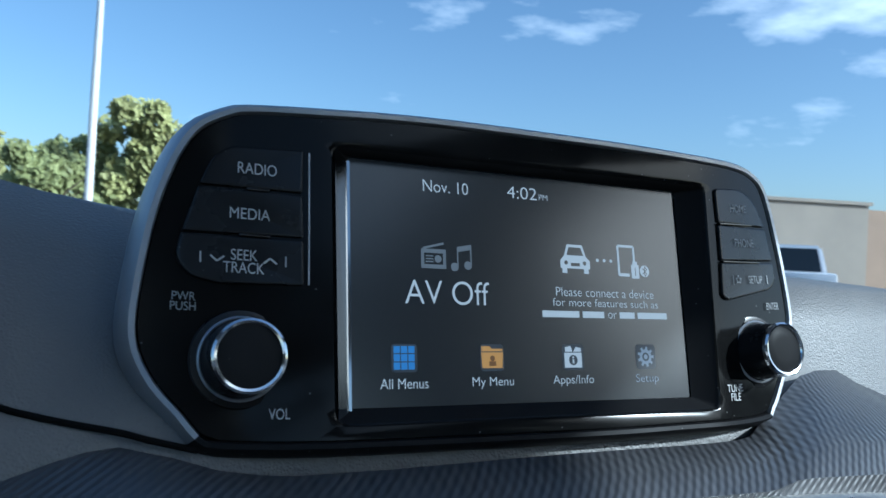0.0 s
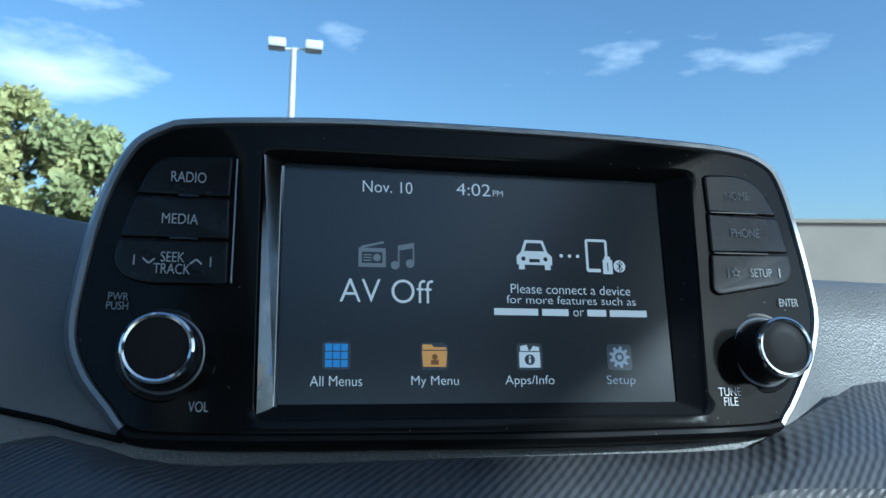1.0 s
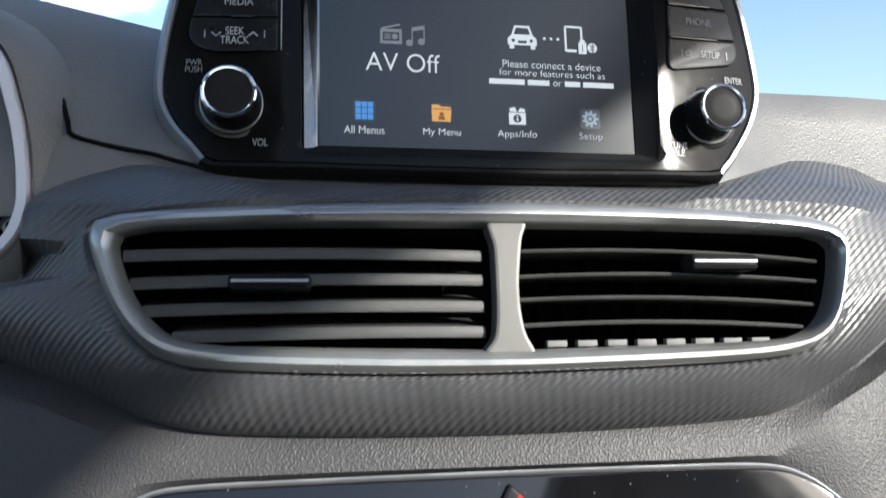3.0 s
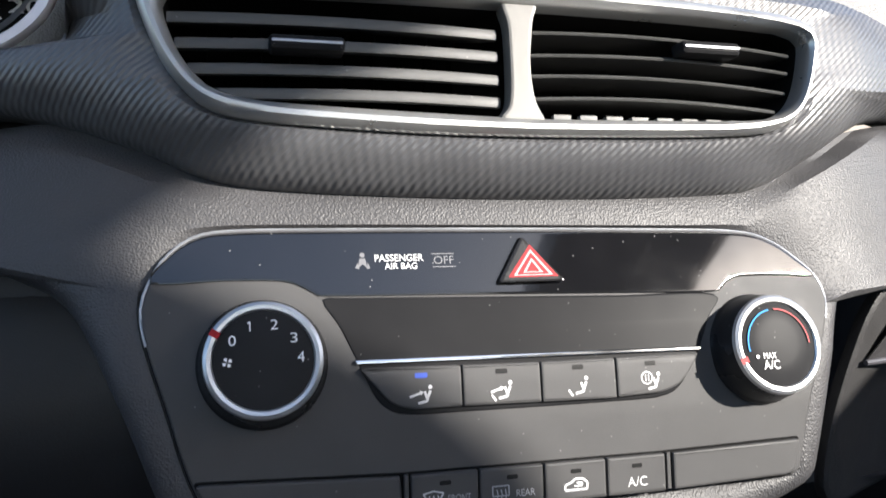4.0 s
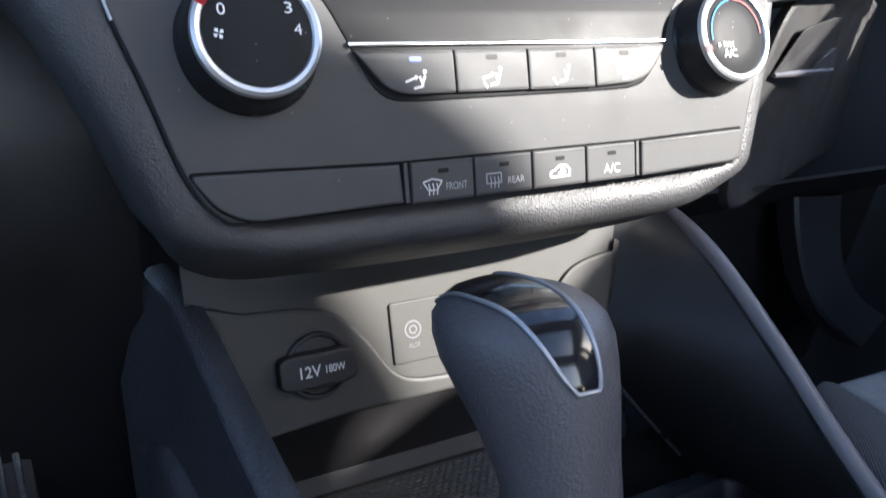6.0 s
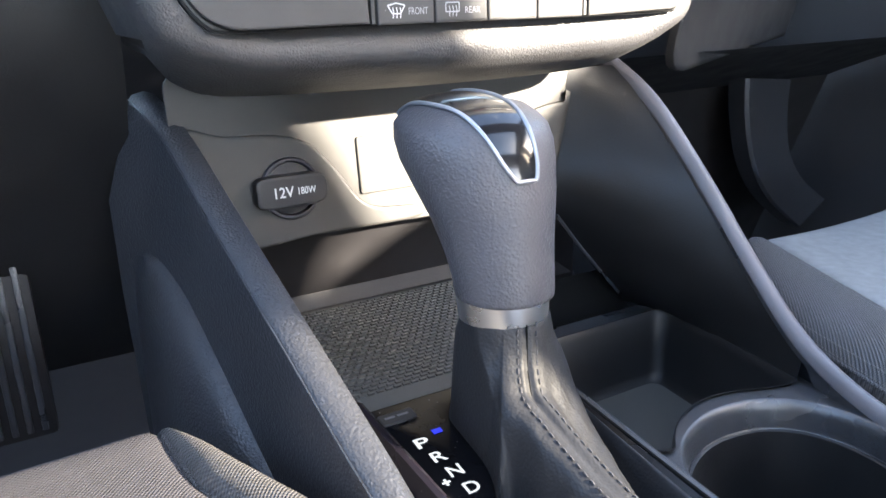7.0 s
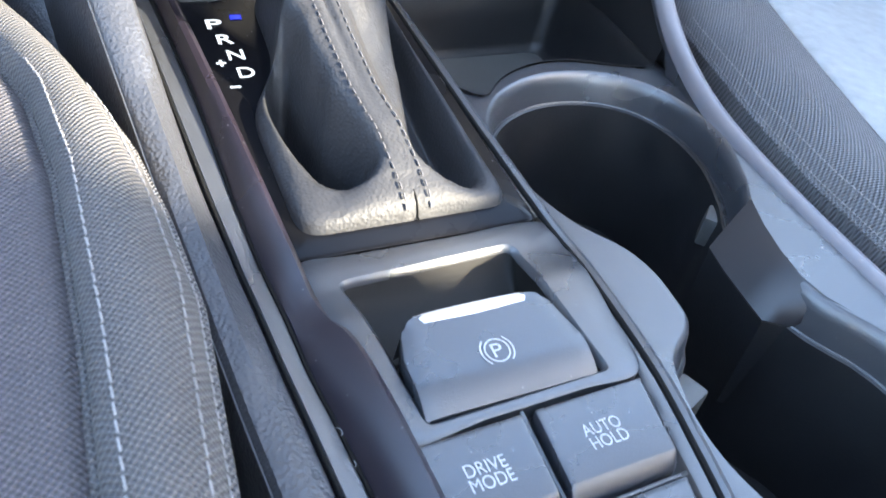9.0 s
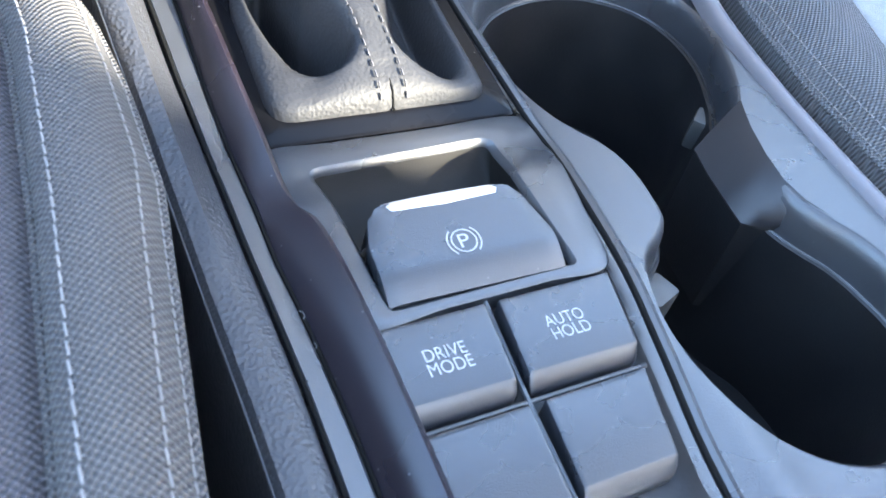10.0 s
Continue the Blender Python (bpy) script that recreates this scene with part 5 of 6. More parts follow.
for x, y, z, a in ((117, -238, -522, 40), (126, -296, -545, 80), (34, -316, -522, 200), (22, -352, -540, 200)):
    c, s = math.cos(radians(a)), math.sin(radians(a))
    bm = box(-8, 5, -5.5, 5.5, -9, 6, 1.8)
    bm.transform(Matrix.Translation((x, y, z)) @ Matrix.Rotation(radians(a), 4, "Z"))
    part("cup_clip", bm, slat_black, console, "spring-loaded cup clip")
facet = [((112, -252, -496.5), (91, -259, -512.5)), ((105, -267, -496.5), (88, -272, -513)), ((100, -282, -496.5), (85.5, -286, -513)), ((97, -296, -496.5), (83.5, -299, -513)), ((98, -307, -496.5), (89, -304, -512)), ((103, -317, -497), (100, -312, -505))]
part("cup_bridge", loft([[a, tuple(np.array(a) * 0.75 + np.array(c) * 0.25 + (0, 0, 1.2)), tuple(np.array(a) * 0.4 + np.array(c) * 0.6 + (0, 0, 1.0)), c, (c[0] + 0.6, c[1], c[2] - 1.2)] for a, c in facet], closed=False), bridge_shade, console, "sloping facet between the cup wells, darkened for shade", smooth=45)
part("bridge_wall", loft([[(c[0] + 0.6, c[1], c[2] - 1.2), (c[0] + 1.2, c[1], c[2] - 6), (c[0] + 3, c[1], c[2] - 50)] for a, c in facet], closed=False), shaded_black, console, smooth=45)
tray_mid = np.array((92.0, -80.0))
tray_h = lambda z, k: [(u + (tray_mid[0] - u) * k, v + (tray_mid[1] - v) * k, z) for u, v in TRAY]
# tray walls get the same near-black in place of shade
part("tray_wall", loft([tray_h(-495.5, -0.02), tray_h(-495.6, 0.0), tray_h(-497.5, 0.02), tray_h(-501, 0.035), tray_h(-536, 0.13), tray_h(-541, 0.16), tray_h(-542.5, 0.2)], cap_end=False), shaded_black, console, "deep tapering tray walls, coloured dark for shade", smooth=50)
part("tray_floor", loft([tray_h(-542.5, 0.2), tray_h(-542.5, 0.5), tray_h(-542.5, 0.9)], cap_end=True), rubber_mat, console, "textured tray floor", smooth=0)
# front drop of the deck, near-black in place of shade
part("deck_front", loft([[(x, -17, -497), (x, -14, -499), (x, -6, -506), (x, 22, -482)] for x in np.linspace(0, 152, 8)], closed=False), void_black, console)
seam = smooth_loop([(6, -92, -472), (9, -180, -484), (12, -246, -492.5), (13.2, -262, -494), (11.5, -278, -492), (5, -320, -488.5), (-2, -352, -488), (-9.5, -385, -488), (-12, -420, -488), (-12, -520, -488)], 60, closed=False)
part("seam_ridge", tube([(x + 1.5, y, z) for x, y, z in seam], 2.2, 8), console_plastic, console, "raised edge beside the switches")
part("seam_gap", tube([(x - 0.6, y, z + 0.9) for x, y, z in seam], 1.0, 8), void_black, console, "black gap along the switches")

# ================= shifter =================
shifter = thing("gear_shifter", (-40, -170, -490), "automatic gear lever with leather knob and stitched leather boot", "gear lever")
plate_at = lambda u, v, d: (u, v, -474 + 0.148 * (v + 116) + d)
plate_loop = corner_loop([(-91, -92), (4, -92), (9.5, -246), (-80, -246)], [4, 4, 3, 3], 5)
ind_at = lambda u, v, d: plate_at(u, v, 1.3 + d)


def tilted(u0, v0):
    """Print that reads along the car's length, turned to the driver."""
    return lambda u, v, d: ind_at(u0 + u, v0 + v, d)


for ch, u, v, m in (("P", -76.5, -121.5, lit_white), ("R", -74.5, -131.8, lit_white), ("N", -72.8, -142.0, lit_white), ("D", -71.5, -153.0, lit_white)):
    lettering("gear_letter", ch, (-3.2, -3.0, 3.2, 3.2), tilted(u, v), m, shifter, 0.15, weight=0.012)
bars("plus_mark", [rect(-1.9, -0.55, 1.9, 0.55), rect(-0.6, -1.9, 0.6, 1.9)], tilted(-79.5, -146.5), lit_white, shifter, 0.15)
bars("minus_mark", [rect(-2.0, -0.6, 2.0, 0.6)], tilted(-77.5, -161), lit_white, shifter, 0.15)
bars("park_indicator", [rect(-2.3, -1.5, 2.3, 1.5)], tilted(-67, -117.3), led_dim, shifter, 0.15, "small blue indicator")
part("lock_release", plate(corner_loop(rect(-87, -105.5, -70, -98.5), 1.5, 4), ind_at, 1.2, 0.5), dark_plastic, shifter, "small shift lock cover")
bars("cover_mark", [rect(-84.5, -102.6, -79.5, -101.2), rect(-78.4, -102.6, -73, -101.2)], lambda u, v, d: ind_at(u, v, 1.2 + d), faint_print, shifter, 0.15)

COLLAR = Vector((-37.5, -125, -423))


def plate_z(y):
    return -474 + 0.148 * (y + 116) + 1.0


BOOT = corner_loop([(-58, -106), (0, -106), (2, -238), (-76, -238), (-76.5, -178), (-60, -152)], [10, 10, 7, 9, 12, 14], 8)
BOOT_EDGE = resample(BOOT, 400)


def seam_x(y):
    return float(np.interp(-y, [120, 143, 149, 156, 175, 196, 211, 225, 240], [-36, -38.5, -42, -44.6, -43.4, -41, -37.6, -35.4, -34]))


def deep_in(loop, x, y):
    """How far a point of the plan lies inside a loop (below 0: outside)."""
    a, b = loop, np.roll(loop, -1, 0)
    cross = ((a[:, 1] > y) != (b[:, 1] > y)) & (x < (b[:, 0] - a[:, 0]) * (y - a[:, 1]) / (b[:, 1] - a[:, 1] + 1e-9) + a[:, 0])
    far = float(np.sqrt(((loop - (x, y)) ** 2).sum(1).min()))
    return far if cross.sum() % 2 else -far


# the soft hollows beside the lever's seam: a deep one towards the driver with a darker pocket at its front, a shallow one towards the passenger
HOLLOWS = [(smooth_loop([(-59, -158), (-68, -170), (-70, -184), (-67, -205), (-60, -221), (-50, -224), (-44.5, -216), (-49, -203), (-55, -190), (-58.5, -174)], 120), 36.0, 9.0),
           (smooth_loop([(-57, -162), (-66, -167), (-68.5, -178), (-65, -191), (-58, -196), (-53.5, -188), (-55, -174)], 60), 30.0, 9.0),
           (smooth_loop([(-9, -124), (-3, -126), (-3, -175), (-4.5, -214), (-8, -228.5), (-17, -228.5), (-26, -222), (-28.5, -212), (-22, -192), (-18, -172), (-13, -148)], 120), 22.0, 9.0)]
FOLDS = ((-52, -158, 13, 0.9, 0.7, 0.6), (-25, -160, 12, -0.7, 0.75, 0.6), (-52, -204, 9, 0.6, 0.8, 0.5), (-24, -204, 10, 1.2, 0.7, 0.4), (-62, -140, 12, 0.4, 0.7, 0.7))


def smooth_step(k):
    k = min(1.0, max(0.0, k))
    return k * k * (3 - 2 * k)


def boot_height(x, y):
    """The gaiter's skin over the shift plate: a skirt from the collar to the lip, a seam ridge running back, a hollow on each side."""
    d = float(np.sqrt(((BOOT_EDGE - (x, y)) ** 2).sum(1).min()))
    r = math.hypot(x + 37, y + 126)
    away = max(0.0, r - 24)
    lip = float(np.interp(d, [0, 1, 2.6, 5, 9], [0, 3.0, 5.0, 5.8, 6.0]))
    skirt = 32 * (1 - away / (away + d + 0.01)) ** 1.7 + lip
    crest = float(np.interp(-y, [126, 143, 147, 155, 172, 196, 211, 224, 234, 240], [56, 50, 42, 34.0, 29.5, 22.6, 19.0, 13.0, 8.0, 5.0]))
    off = x - seam_x(y) - 0.8 * math.sin((y + 150) / 13)
    half = float(np.interp(-y, [126, 150, 175, 195, 210, 226, 240], [20, 22, 18, 14.5, 14, 24, 40] if off < 0 else [18, 18, 16, 13, 13, 24, 40]))
    k = abs(off) / half
    ridge = crest * (1 - k ** 4) if k < 1 else -26 * (k - 1)
    neck = float(np.interp(r, [0, 17.5, 18.6, 20, 22.5, 25, 27.5, 29.5, 33, 40], [61, 61, 56, 48, 40.5, 34.5, 28, 14, -20, -45]))
    hs = sorted((skirt, ridge, neck))
    soft = 1.8
    top = hs[2] + soft * math.log1p(sum(math.exp((h - hs[2]) / soft) for h in hs[:2])) - 0.4
    lift = top * smooth_step(d / 4) + lip * (1 - smooth_step(d / 4))
    for loop, deep, reach in HOLLOWS:
        lift -= deep * smooth_step(0.25 + deep_in(loop, x, y) / reach) * smooth_step(d / 7)
    fold = 0.0
    for fx, fy, reach, turn, pitch, high in FOLDS:
        u, v = x - fx, y - fy
        fold += high * math.sin(pitch * (u * math.cos(turn) + v * math.sin(turn)) + 0.9 * math.sin(0.2 * (v * math.cos(turn) - u * math.sin(turn)))) * math.exp(-(u * u + v * v) / reach ** 2) * min(1, d / 5)
    dx = abs(x - seam_x(y))
    seam = -1.5 * math.exp(-(dx / 1.3) ** 2) + 0.9 * math.exp(-((dx - 2.6) / 1.6) ** 2)
    return min(plate_z(y) + lift + fold + seam * smooth_step((-y - 138) / 8), COLLAR.z + 2.8)


mid_p, PA = np.array((-36.0, -190.0)), np.linspace(0, 2 * math.pi, 200, endpoint=False)
pl_out, pl_in = ray_loop(plate_loop, PA, mid_p), ray_loop(inset(BOOT, 1.5), PA, mid_p)
part("plate", loft([[plate_at(u, v, d) for u, v in loop] for loop, d in ((pl_out, -3), (pl_out, 0.7), (pl_out * 0.985 + mid_p * 0.015, 1.2), (pl_in, 1.2), (pl_in, -30))]), plate_black, shifter, "glossy black shift plate")
rows = []
inner = np.array((-37.0, -126.0))
start = ray_loop(BOOT, np.linspace(0, 2 * math.pi, 280, endpoint=False), inner)
for s in (0.0, 0.012, 0.03, 0.055, 0.085, *np.linspace(0.11, 1.0, 78)):
    ring = []
    for p in start:
        foot = np.array((-37 + 16.5 * (p[0] + 37) / np.linalg.norm(p - inner), -126 + 16.5 * (p[1] + 126) / np.linalg.norm(p - inner)))
        x, y = p * (1 - s) + foot * s
        ring.append((x, y, boot_height(x, y) if s > 0 else plate_z(y) - 2))
    rows.append(ring)
skin = np.array(rows)
for _ in range(4):
    skin[2:-1, :, 2] = skin[2:-1, :, 2] * 0.5 + (np.roll(skin, 1, 1)[2:-1, :, 2] + np.roll(skin, -1, 1)[2:-1, :, 2] + skin[1:-2, :, 2] + skin[3:, :, 2]) * 0.125
rows = [[tuple(p) for p in ring] for ring in skin]
boot = part("boot", loft(rows), boot_leather, shifter, "creased grey-black leather boot with soft side pockets", smooth=75)
for side in (-1, 1):
    pts = [(seam_x(y) + side * 4.6, y, boot_height(seam_x(y) + side * 4.6, y) + 0.25 + 0.5 * smooth_step((-y - 222) / 10)) for y in np.linspace(-143.5, -238.5, 130)]
    q = resample(pts, 66, closed=False)
    bm = bmesh.new()
    for i in range(0, 64, 2):
        a, b = Vector(q[i]), Vector(q[i + 1])
        tube([a, (a + b) / 2 + Vector((0, -0.1, 0.25)), b + (b - a) * 0.2], 0.40, 6, bm=bm)
    part("stitching", bm, thread_dark, boot, "row of grey stitches")
part("seam", tube([(seam_x(y), y, boot_height(seam_x(y), y) + 0.15 + 0.5 * smooth_step((-y - 222) / 10)) for y in np.linspace(-143.5, -238.5, 90)], 0.42, 6), void_black, boot, "dark centre seam")
part("collar", spun([(17.8, 0.6), (18.9, 1.2), (19.2, 4.0), (19.7, 11.5), (18.5, 12.5)], COLLAR, (0, 0.06, 1), (1, 0, 0), cap_end=False), rim_bright, shifter, "bright chrome collar")


def knob_ring(z):
    """Centre y and half axes of the lever's knob at a height."""
    zz = [-412, -411.5, -410, -404, -392, -380, -369, -358, -350, -344, -340, -336.5, -334.3, -333]
    cy = np.interp(z, zz, [-125.8, -125.8, -125.5, -125, -121, -116.5, -111, -105, -102, -100, -99.5, -99, -99, -99])
    rx = np.interp(z, zz, [19.9, 20.7, 21.0, 21.2, 22.8, 25.4, 28.6, 31.2, 31.8, 30.6, 27, 22, 14, 5])
    ry = np.interp(z, zz, [19.9, 20.7, 21.0, 21.4, 23.8, 27.4, 31.8, 35.8, 37, 36.2, 33, 28, 19, 8])
    return cy, rx, ry


def knob_point(a, z, out=0.0):
    cy, rx, ry = knob_ring(z)
    return (-37.5 + (rx + out) * math.cos(a), cy + (ry + out) * math.sin(a), z + out * max(0.0, (z + 350) / 20))


KZ = [-412, -411.5, -410, -407, -401, -394, -387, -380, -374, -369, -363, -358, -353.5, -350, -346.6, -344, -342, -340, -338.3, -336.5, -335.3, -334.3, -333.5, -333]
rows = [[knob_point(a, z) for a in np.linspace(0, 2 * math.pi, 64, endpoint=False)] for z in KZ]
knob = part("knob", loft(rows, True, True), leather, shifter, "smooth grained leather knob", smooth=80)
# glossy inlay over the knob's crown and down its rear


def inlay_half(z):
    return float(np.interp(z, [-361.5, -360.8, -359.5, -357, -353, -349, -345, -334], [4.2, 5.6, 6.6, 7.1, 7.6, 8.3, 9.4, 13.0]))


def knob_top(x, y):
    """The height of the knob's crown over a point of the plan."""
    lo, hi = -353.0, -333.0
    for _ in range(26):
        mid = (lo + hi) / 2
        cy, rx, ry = knob_ring(mid)
        if ((x + 37.5) / rx) ** 2 + ((y - cy) / ry) ** 2 < 1:
            lo = mid
        else:
            hi = mid
    return lo


def inlay_mid(k):
    return -38.0 - 7.5 * k ** 0.8


rows = []
ZR = [-361.5, -360.8, -359.5, -357, -354, -351, -349, -347, -345]
for z in ZR:
    h, (cy, rx, ry) = inlay_half(z), knob_ring(z)
    m = inlay_mid((z + 361.5) / 40)
    rows.append([knob_point(radians(270) + math.asin((m + o * h + 37.5) / rx), z, 0.7) for o in np.linspace(-1, 1, 13)])
last = np.array(rows[-1])
y0 = last[6][1]
for i, s in enumerate(np.linspace(0, 1, 27)[1:]):
    h = inlay_half(-345) + (13.0 - inlay_half(-345)) * min(1, s * 2)
    m = inlay_mid(0.49 + 0.51 * s)
    row = []
    for k, o in enumerate(np.linspace(-1, 1, 13)):
        x, y = m + o * h, y0 + (-76 - y0) * s + (last[k][1] - y0) * (1 - s) ** 2
        row.append((x, y, knob_top(x, y) + 0.7))
    rows.append(row)
grid = np.array(rows)
for _ in range(8):
    grid[1:-1] = grid[1:-1] * 0.5 + (grid[:-2] + grid[2:]) * 0.25
grid[1:-1] += (0, -0.2, 0.45)
rows = [[tuple(p) for p in r] for r in grid]
part("inlay", loft(rows, closed=False), inlay_gloss, knob, "glossy black inlay", smooth=80)
edge = [r[0] for r in rows[::-1]] + [rows[0][k] for k in range(1, 12)] + [r[12] for r in rows]
part("inlay_trim", tube(smooth_loop(resample(edge, 60, closed=False), 140, closed=False), 0.95, 8), rim_silver, knob, "slim satin chrome edge of the inlay")

# ================= parking brake switch and buttons =================
brake = thing("parking_brake_switch", (-40, -290, -500), "black electric parking brake switch with a circled letter mark", "parking brake")
REC = corner_loop([(-69.5, -258.6), (-6.4, -256), (-8.2, -285), (-8.2, -316), (-66, -317.6), (-67.4, -285)], [3, 4, 20, 1.5, 1.5, 20], 6)
PAD = smooth_loop([(-80, -247), (-60, -247), (-30, -247), (9, -247), (12, -260), (10.5, -276), (6, -300), (1, -319.5), (-20, -320.2), (-50, -320.9), (-76, -321.4), (-76.5, -300), (-76.5, -284), (-79, -272), (-80.5, -260)], 140)
A3 = np.linspace(0, 2 * math.pi, 160, endpoint=False)
cen = np.array((-38.0, -288.0))
dz = lambda y: float(np.interp(-y, [247, 262, 276, 290, 320], [-2.5, -3.0, 0.2, 0.8, 1.0]))
outer, inner = ray_loop(PAD, A3, cen), ray_loop(REC, A3, cen)
part("surround", loft([[(u, v, -489.5 + dz(v) + d) for u, v in loop] for loop, d in ((outer, -6), (outer, -0.5), (ray_loop(inset(PAD, 0.8), A3, cen), 0), (outer * 0.35 + inner * 0.65, 0), (ray_loop(inset(REC, -1.0), A3, cen), 0), (inner, -0.8), (ray_loop(inset(REC, 0.6), A3, cen), -2.6))]), console_plastic, brake, "satin black surround")
# finger scoop: a hollow whose front wall curves down under the lever
well = ray_loop(inset(REC, 0.6), A3, cen)
scoop = []
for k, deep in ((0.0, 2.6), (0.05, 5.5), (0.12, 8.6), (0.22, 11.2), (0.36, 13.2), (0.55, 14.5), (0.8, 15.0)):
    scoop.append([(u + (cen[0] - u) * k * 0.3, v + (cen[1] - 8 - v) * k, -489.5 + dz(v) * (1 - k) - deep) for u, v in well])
# dark colour keeps the scoop in shade where sun would reach it
part("finger_scoop", loft(scoop, cap_end=True), scoop_shade, brake, "smooth hollow finger scoop, shade put in its colour", smooth=60)


def lever_z(s):
    """The lever's face: a straight slope that bends down along its rear edge."""
    return -481.6 - 3.6 * s - 3.4 * max(0.0, (s - 0.68) / 0.32) ** 1.6


def lever_side(s, sgn):
    return (-62.6 - 3.6 * min(1, s / 0.42)) if sgn < 0 else (-16.4 + 4.9 * min(1, s / 0.62))


rows = []
KS = np.linspace(-1, 1, 25)
for s in (0.0, 0.03, 0.08, *np.linspace(0.15, 1, 16)):
    xl, xr = lever_side(s, -1), lever_side(s, 1)
    pts = []
    for k in KS:
        round_front = 3.4 * abs(k) ** 14 * max(0.0, 1 - s / 0.12)
        pts.append(((xl + xr) / 2 + k * (xr - xl) / 2, -287.2 - 29.6 * s - round_front, lever_z(s) - 0.8 * abs(k) ** 16))
    if s == 0.0:
        rows.append([(x, y + 4.0, -503) for x, y, z in pts])
        rows.append([(x, y + 0.9, z - 1.6) for x, y, z in pts])
    rows.append(pts)
rows.append([(x, y - 0.3, z - 6) for x, y, z in rows[-1]])
lever = part("lever", loft(rows, closed=False), button_satin, brake, "sloping lever plate", smooth=50)
for sgn in (-1, 1):
    part("lever_side", loft([[(lever_side(s, sgn) - sgn * inn, -287.2 - 29.6 * s - (3.4 * max(0.0, 1 - s / 0.12)), lever_z(s) - low) for s in np.linspace(0, 1, 12)] for inn, low in ((0.0, 0.8), (-0.2, 2.0), (0.3, 8.0), (1.2, 18.0))], closed=False), console_plastic, brake, smooth=50)
part("lever_strip", loft([[(-39.8 + k * 18.6, -287.2 + out - w * (1 - 0.25 * abs(k)) - 0.3 * k * k, -481.4 - 0.12 * w + up - 0.5 * abs(k) ** 8) for k in np.linspace(-1, 1, 17)] for w, out, up in ((0.0, 1.1, -1.6), (0.0, 0.5, -0.1), (1.0, 0.0, 0.15), (3.3, 0.0, 0.05), (3.6, 0.0, -0.3))], closed=False), satin_silver, brake, "bright strip along its front edge")
lev_at = lambda u, v, d: (u, v, lever_z((-287.2 - v) / 29.6) + d)
lettering("park_letter", "P", (-41.4, -306.3, -38.2, -301.9), lev_at, button_print, lever, 0.25)
bars("park_mark", stroke(arc(-39.8, -304.1, 3.7, 0, 360, 26), 0.45) + stroke(arc(-39.8, -304.1, 5.0, 130, 230, 10), 0.45) + stroke(arc(-39.8, -304.1, 5.0, -50, 50, 10), 0.45), lev_at, button_print, lever, 0.25)

BUTTON_PLAN = (((-75.6, -323.2), (-40.9, -322.6), (-43.6, -350.9), (-75.2, -351.2), "DRIVE\nMODE", (-64.4, -340.3, -52.2, -332.5)),
        ((-37.9, -322.6), (-0.9, -322.2), (-6.6, -350.6), (-41.0, -350.9), "AUTO\nHOLD", (-28.6, -339.4, -16.6, -331.6)),
        ((-75.8, -353.9), (-43.4, -353.7), (-45.2, -383.0), (-75.6, -383.4), "", None),
        ((-40.0, -353.6), (-8.2, -353.3), (-15.0, -381.5), (-43.0, -382.6), "", None))
for front_left, front_right, rear_right, rear_left, word, span in BUTTON_PLAN:
    corners = [front_left, front_right, rear_right, rear_left]
    cx, cy = np.mean(corners, 0)
    rear = (rear_left[1] + rear_right[1]) / 2
    b = thing("console_button", (cx, cy, -494), "square satin black push button" + (" marked " + word.replace("\n", " ").lower() if word else " without marking"), "button", "console buttons")

    def key_at(u, v, d, rear=rear):
        return (u, v, -494.5 + d - max(0.0, rear + 4.6 - v) * 1.05 * min(1.0, d / 4) + 0.02 * (v + 320))

    part("key", plate(inset(corner_loop(corners, [1.2, 1.2, 3.2, 1.6], 6), 0.45), key_at, 7.2, 0.8, cuts=[rear + 5.0, rear + 4.4, rear + 2.2]), button_satin, b, smooth=30)
    part("skirt", plate(inset(corner_loop(corners, [1.5, 1.5, 3, 3], 5), -0.4), lambda u, v, d: (u, v, -497.5 + d), 2.0, 0.4), void_black, b)
    if word:
        lettering("button_text", word, span, key_at, button_print, b, 7.35)
part("switch_bed", loft([[(-78, y, -493), (-60, y, -495), (-40, y, -495), (-20, y, -495), (float(np.interp(-y, [320, 385, 520], [4, -10, -12])), y, -494)] for y in (-318, -350, -385, -450, -520)], closed=False), dark_plastic, console)
part("switch_rail", tube([(-39.6, -321, -490.6), (-42.4, -352, -491.0), (-44.4, -386, -491.0)], 0.7, 8), console_plastic, console, "slim satin divider between the buttons")
part("switch_rail", tube([(-76, -352.6, -491.4), (-42, -352.3, -491.2), (-6, -351.9, -491.2)], 0.7, 8), console_plastic, console, "slim satin divider between the buttons")

# ================= instrument cluster =================
cluster = thing("instrument_cluster", (-300, 40, -120), "round instrument dials in a black binnacle with a pale rim", "instrument cluster")
cl = smooth_loop([(-200.4, -68), (-202.8, -47.7), (-207.8, -27.4), (-215.6, -7), (-234, 7), (-270, 14), (-323, 16), (-383, 9), (-413, -31), (-408, -91), (-373, -123), (-323, -131), (-262, -126), (-232, -112), (-215.5, -102.2), (-205, -90.5), (-201, -79.2)], 160)
part("rim", loft([[(u, y, v) for u, v in inset(cl, by)] for by, y in ((-0.6, 8), (-0.4, 0), (0.4, -1.2), (4.4, -0.6), (5.2, 1), (5.6, 24))]), cluster_pale, cluster, "pale satin rim")
part("binnacle", loft([[(u, y, v) for u, v in inset(cl, by)] for by, y in ((-20, 30), (-12, 9), (-4, 1.5), (-2.2, 0.5), (-1.4, 10))]), pad_lit, cluster, "black binnacle")
